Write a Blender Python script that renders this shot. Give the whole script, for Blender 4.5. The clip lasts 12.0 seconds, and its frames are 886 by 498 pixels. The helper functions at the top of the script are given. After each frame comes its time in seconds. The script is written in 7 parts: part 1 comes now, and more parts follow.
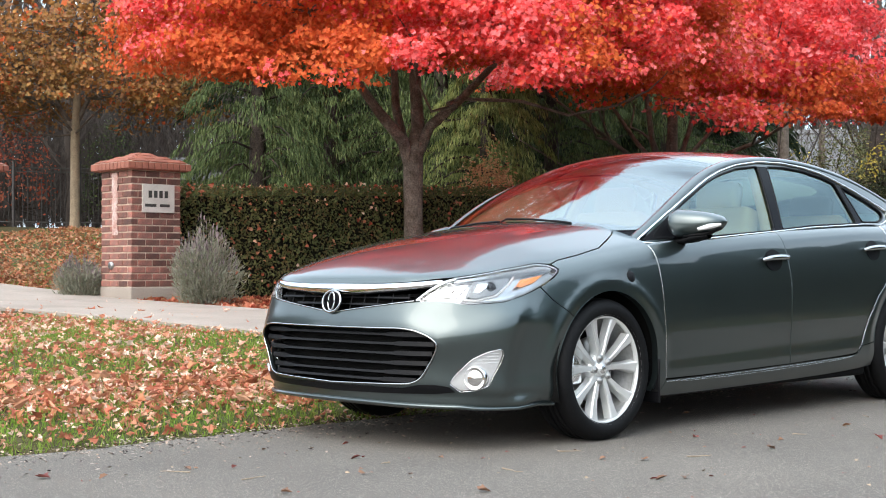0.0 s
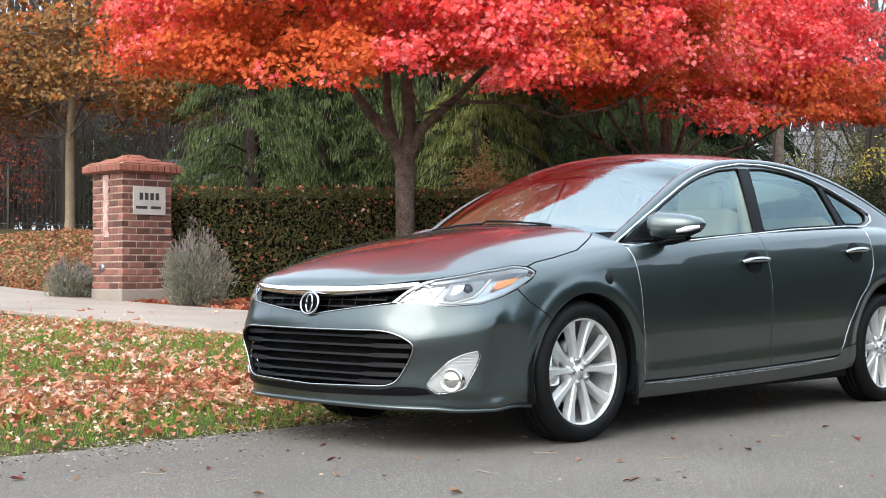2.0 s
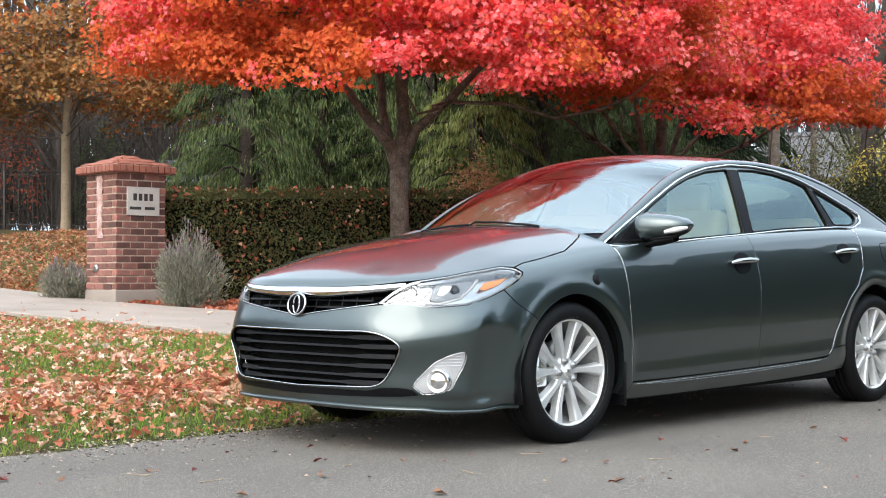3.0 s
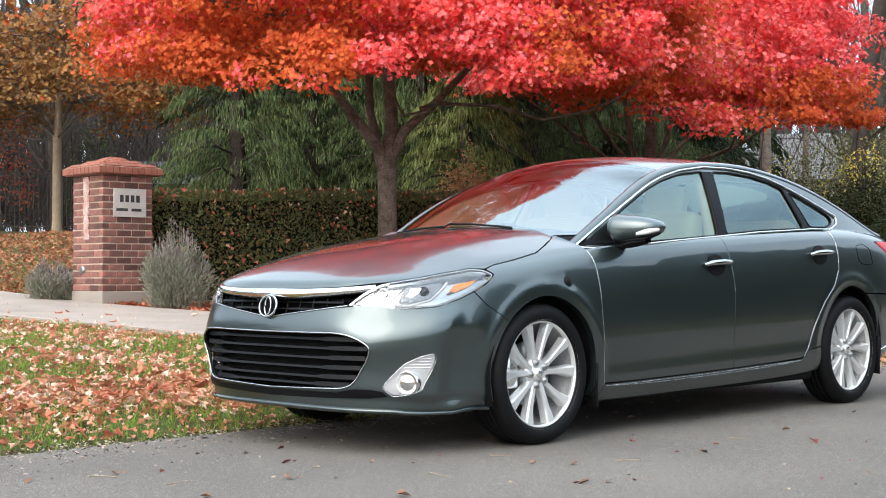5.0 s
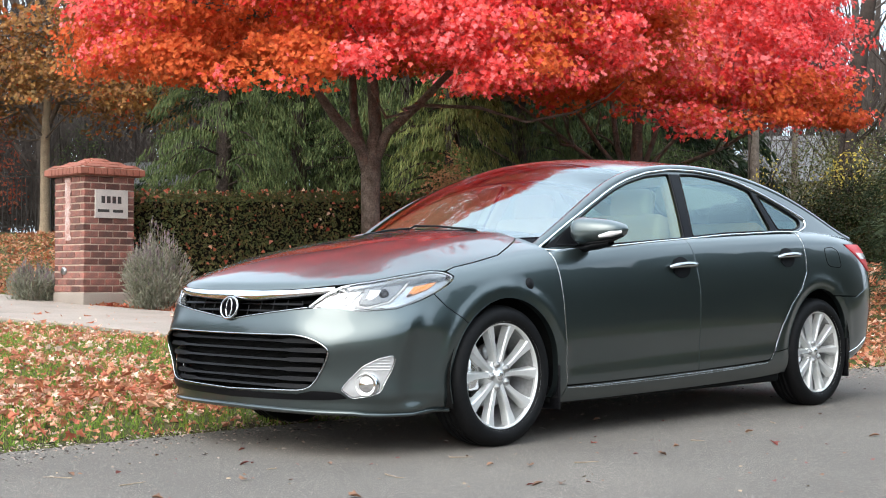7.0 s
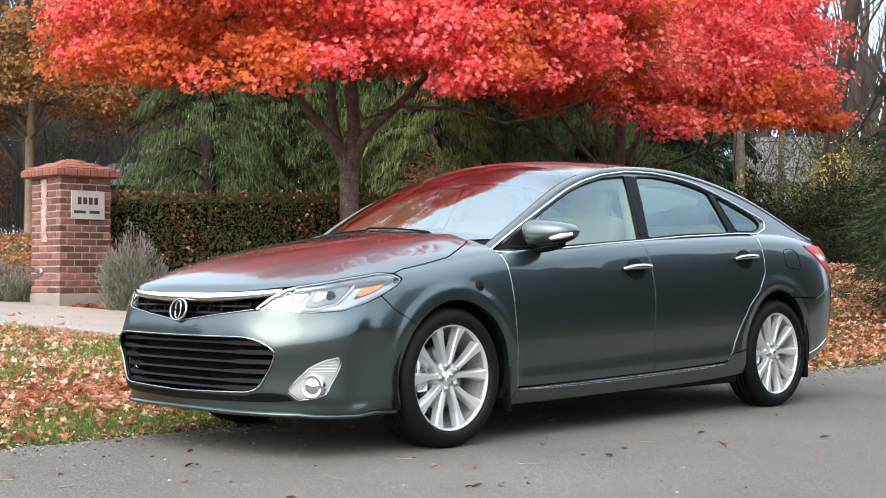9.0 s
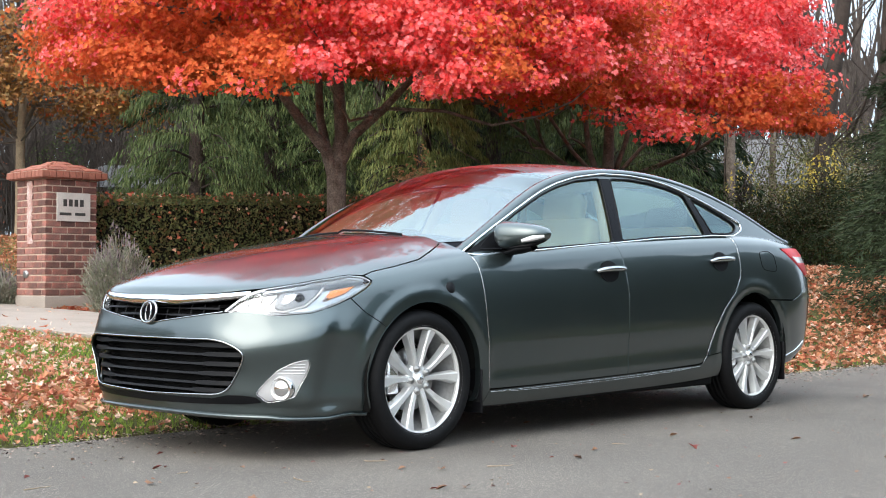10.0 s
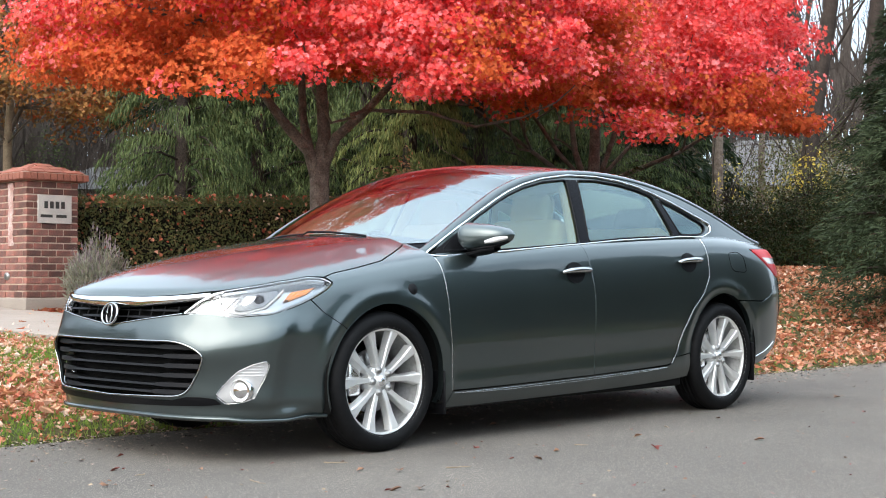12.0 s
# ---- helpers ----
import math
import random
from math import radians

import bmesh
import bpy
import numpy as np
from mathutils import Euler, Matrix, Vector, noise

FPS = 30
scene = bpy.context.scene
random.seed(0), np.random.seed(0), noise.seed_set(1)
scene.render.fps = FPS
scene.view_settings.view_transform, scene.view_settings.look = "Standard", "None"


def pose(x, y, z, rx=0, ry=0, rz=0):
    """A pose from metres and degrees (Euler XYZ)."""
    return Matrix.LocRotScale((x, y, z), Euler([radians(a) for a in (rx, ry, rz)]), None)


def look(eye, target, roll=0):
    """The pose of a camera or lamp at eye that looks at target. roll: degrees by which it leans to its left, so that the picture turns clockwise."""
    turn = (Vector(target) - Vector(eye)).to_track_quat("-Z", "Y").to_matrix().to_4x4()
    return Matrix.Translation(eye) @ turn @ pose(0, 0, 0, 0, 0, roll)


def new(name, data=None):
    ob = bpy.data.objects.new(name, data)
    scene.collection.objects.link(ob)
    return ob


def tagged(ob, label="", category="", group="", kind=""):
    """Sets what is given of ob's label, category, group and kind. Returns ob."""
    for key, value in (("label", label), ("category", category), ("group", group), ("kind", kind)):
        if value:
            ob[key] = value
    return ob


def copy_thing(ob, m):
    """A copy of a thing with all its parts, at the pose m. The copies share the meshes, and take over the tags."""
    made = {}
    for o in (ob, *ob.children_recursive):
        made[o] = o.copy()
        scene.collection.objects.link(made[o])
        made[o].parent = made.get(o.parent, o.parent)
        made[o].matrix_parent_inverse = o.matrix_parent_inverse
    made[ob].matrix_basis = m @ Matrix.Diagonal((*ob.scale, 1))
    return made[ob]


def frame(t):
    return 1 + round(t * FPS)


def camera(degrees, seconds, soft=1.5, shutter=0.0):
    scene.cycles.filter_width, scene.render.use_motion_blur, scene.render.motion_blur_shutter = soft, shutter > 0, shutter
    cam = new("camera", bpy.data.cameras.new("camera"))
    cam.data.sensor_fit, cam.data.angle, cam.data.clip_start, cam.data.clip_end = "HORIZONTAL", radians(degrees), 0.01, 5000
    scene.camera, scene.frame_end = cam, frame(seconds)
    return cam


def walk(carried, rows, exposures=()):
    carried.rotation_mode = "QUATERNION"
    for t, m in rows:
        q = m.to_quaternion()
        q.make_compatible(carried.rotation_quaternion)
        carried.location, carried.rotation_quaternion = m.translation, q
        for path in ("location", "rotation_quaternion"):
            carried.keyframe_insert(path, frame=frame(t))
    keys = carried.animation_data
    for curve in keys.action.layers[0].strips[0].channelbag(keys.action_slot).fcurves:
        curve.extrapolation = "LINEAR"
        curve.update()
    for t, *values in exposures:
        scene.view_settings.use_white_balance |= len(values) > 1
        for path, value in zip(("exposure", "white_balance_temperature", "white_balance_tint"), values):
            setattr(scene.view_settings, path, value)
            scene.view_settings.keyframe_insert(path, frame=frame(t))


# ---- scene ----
cam = camera(36.0, 12.0, soft=1.0)
PATH = [
    (0, (0.143, 0.042, 0.779), (0.121, 2.041, 0.81), -0.1),
    (0.5, (0.164, 0.039, 0.779), (0.141, 2.039, 0.811), -0.1),
    (1, (0.186, 0.038, 0.779), (0.164, 2.037, 0.811), -0.1),
    (1.5, (0.212, 0.036, 0.777), (0.191, 2.036, 0.81), -0.1),
    (2, (0.237, 0.035, 0.779), (0.217, 2.035, 0.813), -0.1),
    (2.5, (0.261, 0.033, 0.779), (0.243, 2.033, 0.813), -0.1),
    (3, (0.286, 0.035, 0.78), (0.269, 2.034, 0.815), -0.1),
    (5, (0.399, 0.023, 0.782), (0.388, 2.023, 0.819), -0.1),
    (5.5, (0.432, 0.021, 0.783), (0.422, 2.021, 0.819), -0.1),
    (6, (0.467, 0.017, 0.783), (0.46, 2.017, 0.82), -0.1),
    (6.5, (0.508, 0.014, 0.784), (0.503, 2.014, 0.822), -0.0),
    (7, (0.548, 0.012, 0.785), (0.546, 2.012, 0.824), -0.0),
    (9, (0.75, -0.003, 0.791), (0.758, 1.997, 0.831), 0.0),
    (9.5, (0.803, -0.005, 0.791), (0.813, 1.994, 0.833), 0.0),
    (10, (0.864, -0.009, 0.792), (0.879, 1.99, 0.835), 0.0),
    (10.5, (0.915, -0.013, 0.792), (0.934, 1.987, 0.836), 0.0),
    (11, (0.96, -0.014, 0.792), (0.981, 1.985, 0.837), -0.0),
    (11.5, (0.995, -0.014, 0.792), (1.018, 1.986, 0.838), -0.1),
    (12, (1.013, -0.013, 0.792), (1.037, 1.986, 0.837), -0.1),
]
walk(cam, [(t, look(eye, target, roll)) for t, eye, target, roll in PATH], [(0.0, 0.0), (12.0, 0.0)])

# ---- world and light ----
SUN_ELEV, SUN_AZ = radians(36), radians(213)
world = bpy.data.worlds.new("sky")
scene.world = world
world.use_nodes = True
wn, wl = world.node_tree.nodes, world.node_tree.links
wn.clear()
w_out = wn.new("ShaderNodeOutputWorld")
w_bg = wn.new("ShaderNodeBackground")
w_sky = wn.new("ShaderNodeTexSky")
w_sky.sky_type, w_sky.sun_disc = "NISHITA", False
w_sky.sun_elevation, w_sky.sun_rotation = SUN_ELEV, SUN_AZ
w_sky.air_density, w_sky.dust_density, w_sky.ozone_density = 1.0, 1.5, 1.0
w_co = wn.new("ShaderNodeTexCoord")
w_map = wn.new("ShaderNodeMapping")
w_map.inputs["Scale"].default_value = (1.0, 1.0, 2.2)
w_no = wn.new("ShaderNodeTexNoise")
w_no.inputs["Scale"].default_value, w_no.inputs["Detail"].default_value = 1.7, 6.0
w_ramp = wn.new("ShaderNodeValToRGB")
w_ramp.color_ramp.elements[0].position, w_ramp.color_ramp.elements[1].position = 0.16, 0.47
w_mix = wn.new("ShaderNodeMix")
w_mix.data_type = "RGBA"
w_mix.inputs["B"].default_value = (12.5, 15.0, 17.6, 1)
wl.new(w_co.outputs["Generated"], w_map.inputs["Vector"])
wl.new(w_map.outputs["Vector"], w_no.inputs["Vector"])
wl.new(w_no.outputs["Fac"], w_ramp.inputs["Fac"])
wl.new(w_ramp.outputs["Color"], w_mix.inputs["Factor"])
wl.new(w_sky.outputs["Color"], w_mix.inputs["A"])
# Thin overcast: the cloud glows broadly round the veiled sun.
sun_dir = Vector((math.sin(SUN_AZ) * math.cos(SUN_ELEV), math.cos(SUN_AZ) * math.cos(SUN_ELEV), math.sin(SUN_ELEV)))
w_dot = wn.new("ShaderNodeVectorMath")
w_dot.operation = "DOT_PRODUCT"
w_dot.inputs[1].default_value = sun_dir
w_pow = wn.new("ShaderNodeMath")
w_pow.operation, w_pow.use_clamp = "POWER", False
w_pow.inputs[1].default_value = 5.0
w_pos = wn.new("ShaderNodeMath")
w_pos.operation = "MAXIMUM"
w_pos.inputs[1].default_value = 0.0
w_glow = wn.new("ShaderNodeMix")
w_glow.data_type, w_glow.blend_type = "RGBA", "ADD"
w_glow.clamp_factor = False
w_glow.inputs["B"].default_value = (42.0, 38.5, 34.0, 1)
wl.new(w_co.outputs["Generated"], w_dot.inputs[0])
wl.new(w_dot.outputs["Value"], w_pos.inputs[0])
wl.new(w_pos.outputs["Value"], w_pow.inputs[0])
wl.new(w_pow.outputs["Value"], w_glow.inputs["Factor"])
# An overcast sky is brighter overhead than at the horizon.
w_sep = wn.new("ShaderNodeSeparateXYZ")
w_up = wn.new("ShaderNodeMapRange")
w_up.inputs["From Min"].default_value, w_up.inputs["From Max"].default_value = 0.0, 1.0
w_up.inputs["To Min"].default_value, w_up.inputs["To Max"].default_value = 0.82, 1.45
w_lift = wn.new("ShaderNodeVectorMath")
w_lift.operation = "SCALE"
wl.new(w_co.outputs["Generated"], w_sep.inputs["Vector"])
wl.new(w_sep.outputs["Z"], w_up.inputs["Value"])
wl.new(w_mix.outputs["Result"], w_lift.inputs[0])
wl.new(w_up.outputs["Result"], w_lift.inputs["Scale"])
wl.new(w_lift.outputs["Vector"], w_glow.inputs["A"])
wl.new(w_glow.outputs["Result"], w_bg.inputs["Color"])
wl.new(w_bg.outputs["Background"], w_out.inputs["Surface"])
w_bg.inputs["Strength"].default_value = 0.125
sun = new("sun", bpy.data.lights.new("sun", "SUN"))
sun.data.energy, sun.data.angle, sun.data.color = 0.9, radians(40), (1.0, 0.93, 0.84)
sun.matrix_world = look(tuple(sun_dir * 40), (0, 0, 0))

# ---- materials ----


def surf(name, base, rough=0.6, metal=0.0, base2=None, scale=6.0, var=0.2, fine=70.0, bump=0.0, bscale=90.0,
         island=0.0, hues=None, coat=0.0, leafy=0.0, spec=0.5, rvar=0.0, obj_rand=0.0, speck=0.0, grain=240.0):
    """A node material: base mixed towards base2 by a coarse noise, brightness varied by a fine one, relief by bump."""
    m = bpy.data.materials.new(name)
    m.use_nodes = True
    n, l = m.node_tree.nodes, m.node_tree.links
    p = n["Principled BSDF"]
    out = n["Material Output"]
    co = n.new("ShaderNodeTexCoord")
    base2 = base2 or tuple(c * (1 - var) for c in base)

    def tex(sc, det):
        t = n.new("ShaderNodeTexNoise")
        t.inputs["Scale"].default_value, t.inputs["Detail"].default_value = sc, det
        l.new(co.outputs["Object"], t.inputs["Vector"])
        return t

    def mix(kind="MIX"):
        x = n.new("ShaderNodeMix")
        x.data_type, x.blend_type = "RGBA", kind
        return x

    a = tex(scale, 5.0)
    r = n.new("ShaderNodeValToRGB")
    r.color_ramp.elements[0].position, r.color_ramp.elements[1].position = 0.35, 0.68
    l.new(a.outputs["Fac"], r.inputs["Fac"])
    m1 = mix()
    m1.inputs["A"].default_value, m1.inputs["B"].default_value = (*base, 1), (*base2, 1)
    l.new(r.outputs["Color"], m1.inputs["Factor"])
    colour = m1.outputs["Result"]
    if hues:
        g = n.new("ShaderNodeNewGeometry")
        hr = n.new("ShaderNodeValToRGB")
        hr.color_ramp.interpolation = "LINEAR"
        while len(hr.color_ramp.elements) < len(hues):
            hr.color_ramp.elements.new(0.5)
        for i, (e, c) in enumerate(zip(hr.color_ramp.elements, hues)):
            e.position, e.color = i / max(1, len(hues) - 1), (*c, 1)
        l.new(g.outputs["Random Per Island"], hr.inputs["Fac"])
        m2 = mix()
        m2.inputs["Factor"].default_value = island
        l.new(colour, m2.inputs["A"])
        l.new(hr.outputs["Color"], m2.inputs["B"])
        colour = m2.outputs["Result"]
    if obj_rand:
        oi = n.new("ShaderNodeObjectInfo")
        hs = n.new("ShaderNodeHueSaturation")
        mr = n.new("ShaderNodeMapRange")
        mr.inputs["To Min"].default_value, mr.inputs["To Max"].default_value = 1 - obj_rand, 1 + obj_rand
        l.new(oi.outputs["Random"], mr.inputs["Value"])
        l.new(mr.outputs["Result"], hs.inputs["Value"])
        l.new(colour, hs.inputs["Color"])
        colour = hs.outputs["Color"]
    f = tex(fine, 3.0)
    fr = n.new("ShaderNodeMapRange")
    fr.inputs["From Min"].default_value, fr.inputs["From Max"].default_value = 0.3, 0.7
    fr.inputs["To Min"].default_value, fr.inputs["To Max"].default_value = 1 - var, 1 + var
    l.new(f.outputs["Fac"], fr.inputs["Value"])
    m3 = n.new("ShaderNodeHueSaturation")
    l.new(colour, m3.inputs["Color"])
    value = fr.outputs["Result"]
    if speck:
        vo = n.new("ShaderNodeTexVoronoi")
        vo.inputs["Scale"].default_value = grain
        l.new(co.outputs["Object"], vo.inputs["Vector"])
        sep = n.new("ShaderNodeSeparateColor")
        l.new(vo.outputs["Color"], sep.inputs["Color"])
        vr = n.new("ShaderNodeValToRGB")
        for e, (at, lv) in zip((vr.color_ramp.elements[0], vr.color_ramp.elements[1], vr.color_ramp.elements.new(0.78)), ((0.0, 1 - speck), (1.0, 1 + 2.2 * speck), (0.78, 1.0))):
            e.position, e.color = at, (lv / 3, lv / 3, lv / 3, 1)
        l.new(sep.outputs["Red"], vr.inputs["Fac"])
        mu = n.new("ShaderNodeMath")
        mu.operation = "MULTIPLY"
        mu3 = n.new("ShaderNodeMath")
        mu3.operation = "MULTIPLY"
        mu3.inputs[1].default_value = 3.0
        l.new(vr.outputs["Color"], mu3.inputs[0])
        l.new(value, mu.inputs[0])
        l.new(mu3.outputs["Value"], mu.inputs[1])
        value = mu.outputs["Value"]
    l.new(value, m3.inputs["Value"])
    l.new(m3.outputs["Color"], p.inputs["Base Color"])
    p.inputs["Roughness"].default_value, p.inputs["Metallic"].default_value = rough, metal
    p.inputs["Specular IOR Level"].default_value = 0.15 if leafy and spec == 0.5 else spec
    if rvar:
        rr = n.new("ShaderNodeMapRange")
        rr.inputs["To Min"].default_value, rr.inputs["To Max"].default_value = rough - rvar, rough + rvar
        l.new(a.outputs["Fac"], rr.inputs["Value"])
        l.new(rr.outputs["Result"], p.inputs["Roughness"])
    if coat:
        p.inputs["Coat Weight"].default_value, p.inputs["Coat Roughness"].default_value = coat, 0.032
        p.inputs["Coat IOR"].default_value = 1.60
    if bump:
        b = n.new("ShaderNodeBump")
        b.inputs["Strength"].default_value, b.inputs["Distance"].default_value = 1.0, bump
        bt = tex(bscale, 4.0)
        l.new(bt.outputs["Fac"], b.inputs["Height"])
        l.new(b.outputs["Normal"], p.inputs["Normal"])
    if leafy:
        tr = n.new("ShaderNodeBsdfTranslucent")
        l.new(m3.outputs["Color"], tr.inputs["Color"])
        ms = n.new("ShaderNodeMixShader")
        ms.inputs["Fac"].default_value = leafy
        l.new(p.outputs["BSDF"], ms.inputs[1])
        l.new(tr.outputs["BSDF"], ms.inputs[2])
        l.new(ms.outputs["Shader"], out.inputs["Surface"])
    return m


def glass(name, tint, rough=0.0, ior=1.45, sheen=(1, 1, 1)):
    m = bpy.data.materials.new(name)
    m.use_nodes = True
    n, l = m.node_tree.nodes, m.node_tree.links
    n.clear()
    out = n.new("ShaderNodeOutputMaterial")
    fr = n.new("ShaderNodeFresnel")
    fr.inputs["IOR"].default_value = ior
    tr = n.new("ShaderNodeBsdfTransparent")
    tr.inputs["Color"].default_value = (*tint, 1)
    gl = n.new("ShaderNodeBsdfGlossy")
    gl.inputs["Roughness"].default_value = rough
    gl.inputs["Color"].default_value = (*sheen, 1)
    mx = n.new("ShaderNodeMixShader")
    l.new(fr.outputs["Fac"], mx.inputs["Fac"])
    l.new(tr.outputs["BSDF"], mx.inputs[1])
    l.new(gl.outputs["BSDF"], mx.inputs[2])
    l.new(mx.outputs["Shader"], out.inputs["Surface"])
    return m


M_PAINT = surf("green_grey_metallic_paint", (0.070, 0.091, 0.093), 0.36, 0.92, var=0.05, fine=900, coat=1.0, scale=2)
M_BLACK = surf("satin_black_plastic", (0.004, 0.004, 0.005), 0.45, spec=0.15, var=0.15, fine=200, bump=0.0004, bscale=400)
M_SLAT = surf("dark_grey_grille_plastic", (0.006, 0.006, 0.007), 0.45, spec=0.13, var=0.12, fine=160)
M_GLOSSBLACK = surf("gloss_black_plastic", (0.006, 0.006, 0.008), 0.12, var=0.1, spec=0.06)
M_DARK = surf("underbody_black", (0.006, 0.006, 0.006), 0.9, var=0.3, spec=0.1)
M_PULL = surf("dulled_chrome", (0.46, 0.47, 0.48), 0.16, 1.0, var=0.04)
M_CHROME = surf("chrome", (0.82, 0.82, 0.83), 0.07, 1.0, var=0.03, rvar=0.03)
M_SATIN = surf("brushed_metal_trim", (0.80, 0.80, 0.81), 0.2, 0.9, var=0.04)
M_ALLOY = surf("silver_painted_alloy", (0.70, 0.70, 0.69), 0.32, 0.55, var=0.05, fine=300, coat=0.5)
M_BARREL = surf("rim_barrel_metal", (0.36, 0.36, 0.355), 0.45, 0.6, var=0.12)
M_DISC = surf("steel_brake_disc", (0.35, 0.34, 0.33), 0.35, 1.0, var=0.2, fine=200)
M_RUBBER = surf("black_tyre_rubber", (0.005, 0.005, 0.0055), 0.62, var=0.25, fine=60, bump=0.0006, bscale=300, spec=0.15)
M_GLASS = glass("tinted_car_glass", (0.80, 0.94, 0.84), ior=2.3, sheen=(0.74, 0.96, 1.0))
M_WIND = glass("windscreen_glass", (0.74, 0.76, 0.64), ior=3.2, sheen=(0.88, 0.97, 1.0))
M_LENS = glass("clear_lamp_lens", (0.93, 0.94, 0.95), ior=1.5)
M_LAMPSILVER = surf("silvered_lamp_plastic", (0.48, 0.49, 0.50), 0.22, 0.8, var=0.06, fine=120)
M_LAMPGREY = surf("smoked_lamp_inside", (0.20, 0.205, 0.21), 0.22, 0.6, var=0.1)
M_BEZEL = surf("silver_fog_lamp_bezel", (0.68, 0.68, 0.69), 0.28, 0.65, var=0.05)
M_AMBER = surf("amber_reflector", (0.85, 0.25, 0.02), 0.15, var=0.1, coat=0.6)
M_REDLENS = surf("red_tail_lens", (0.50, 0.006, 0.010), 0.3, var=0.1, spec=0.25)
M_WHITELENS = surf("white_tail_lens", (0.58, 0.57, 0.57), 0.15, var=0.1, coat=0.6)
M_LEATHER = surf("cream_leather", (0.60, 0.54, 0.37), 0.5, var=0.08, fine=90, bump=0.0008, bscale=300)
M_DASH = surf("beige_dashboard_plastic", (0.22, 0.19, 0.135), 0.6, var=0.08, bump=0.0004, bscale=500)
M_HEADREST = surf("grey_leather", (0.06, 0.065, 0.06), 0.5, var=0.1)
M_ASPHALT = surf("worn_grey_asphalt", (0.124, 0.110, 0.096), 0.88, base2=(0.094, 0.084, 0.074), scale=0.7, var=0.35, fine=150, bump=0.004, bscale=260, speck=0.10, grain=300, spec=0.25)
M_SOIL = surf("lawn_soil", (0.075, 0.052, 0.026), 0.95, base2=(0.05, 0.065, 0.02), scale=1.2, var=0.4, fine=50, bump=0.02, bscale=25, spec=0.1)
M_GRASS = surf("grass_blades", (0.14, 0.26, 0.03), 0.6, var=0.3, scale=1.3, base2=(0.20, 0.26, 0.05), island=0.5,
               hues=[(0.08, 0.15, 0.02), (0.17, 0.25, 0.04), (0.24, 0.24, 0.07)], leafy=0.3)
M_CONCRETE = surf("weathered_concrete_walk", (0.31, 0.262, 0.222), 0.9, base2=(0.23, 0.192, 0.162), scale=1.1, var=0.16, fine=120, bump=0.003, bscale=120)
M_BRICK = surf("red_brick", (0.235, 0.084, 0.063), 0.85, base2=(0.125, 0.060, 0.048), scale=7, var=0.30, fine=110, bump=0.003, bscale=90, obj_rand=0.58)
M_CAPBRICK = surf("orange_red_cap_brick", (0.30, 0.105, 0.068), 0.85, base2=(0.23, 0.082, 0.056), scale=8, var=0.2, fine=110, bump=0.003, bscale=90, obj_rand=0.15)
M_MORTAR = surf("sandy_mortar", (0.43, 0.33, 0.26), 0.95, base2=(0.30, 0.21, 0.16), scale=5, var=0.25, fine=90, bump=0.003, bscale=200)
M_STAIN = surf("white_lime_stain", (0.46, 0.36, 0.33), 0.9, var=0.3, scale=9, base2=(0.30, 0.13, 0.10), fine=60)
M_STONE = surf("pale_limestone_plaque", (0.47, 0.43, 0.39), 0.8, base2=(0.40, 0.36, 0.33), scale=7, var=0.1)
M_INK = surf("black_engraving", (0.03, 0.028, 0.025), 0.7, var=0.2)
M_IRON = surf("black_wrought_iron", (0.05, 0.045, 0.042), 0.5, 0.3, var=0.2)
M_BARK = surf("grey_brown_bark", (0.175, 0.140, 0.115), 0.9, base2=(0.09, 0.068, 0.055), scale=7, var=0.35, fine=45, bump=0.02, bscale=30, spec=0.15)
M_PALEBARK = surf("pale_tan_bark", (0.34, 0.26, 0.18), 0.9, base2=(0.26, 0.20, 0.14), scale=6, var=0.25, fine=50, bump=0.012, bscale=40, spec=0.15)
M_DARKBARK = surf("dark_wet_bark", (0.052, 0.040, 0.034), 0.9, base2=(0.030, 0.024, 0.021), scale=5, var=0.35, fine=40, bump=0.02, bscale=25, spec=0.1)
M_TWIG = surf("bare_grey_twigs", (0.080, 0.066, 0.058), 0.9, var=0.3, base2=(0.055, 0.044, 0.039), scale=2, spec=0.1)
# The pale pink hue paints highlights onto some of the leaves.
M_RED = surf("scarlet_maple_leaves", (0.80, 0.058, 0.066), 0.42, base2=(0.82, 0.090, 0.048), scale=0.42, var=0.16, fine=9, island=0.55,
             hues=[(0.38, 0.014, 0.014), (0.72, 0.036, 0.036), (0.85, 0.078, 0.085), (0.95, 0.36, 0.38), (0.83, 0.13, 0.045)], leafy=0.42, spec=0.4)
M_ORANGE = surf("orange_maple_leaves", (0.56, 0.095, 0.026), 0.5, base2=(0.60, 0.135, 0.032), scale=0.6, var=0.18, fine=9, island=0.5,
                hues=[(0.40, 0.055, 0.018), (0.58, 0.10, 0.03), (0.68, 0.19, 0.05), (0.52, 0.06, 0.035)], leafy=0.4)
M_BROWNLEAF = surf("bronze_autumn_leaves", (0.27, 0.115, 0.03), 0.55, base2=(0.17, 0.105, 0.03), scale=0.5, var=0.25, fine=8, island=0.6,
                   hues=[(0.09, 0.032, 0.012), (0.25, 0.080, 0.022), (0.40, 0.19, 0.05), (0.10, 0.065, 0.020)], leafy=0.25, spec=0.25)
M_SPRUCE = surf("spruce_needles", (0.054, 0.088, 0.032), 0.6, base2=(0.105, 0.138, 0.046), scale=0.8, var=0.3, fine=6, island=0.5,
                hues=[(0.014, 0.024, 0.009), (0.060, 0.080, 0.028), (0.17, 0.185, 0.070)], leafy=0.2, spec=0.15)
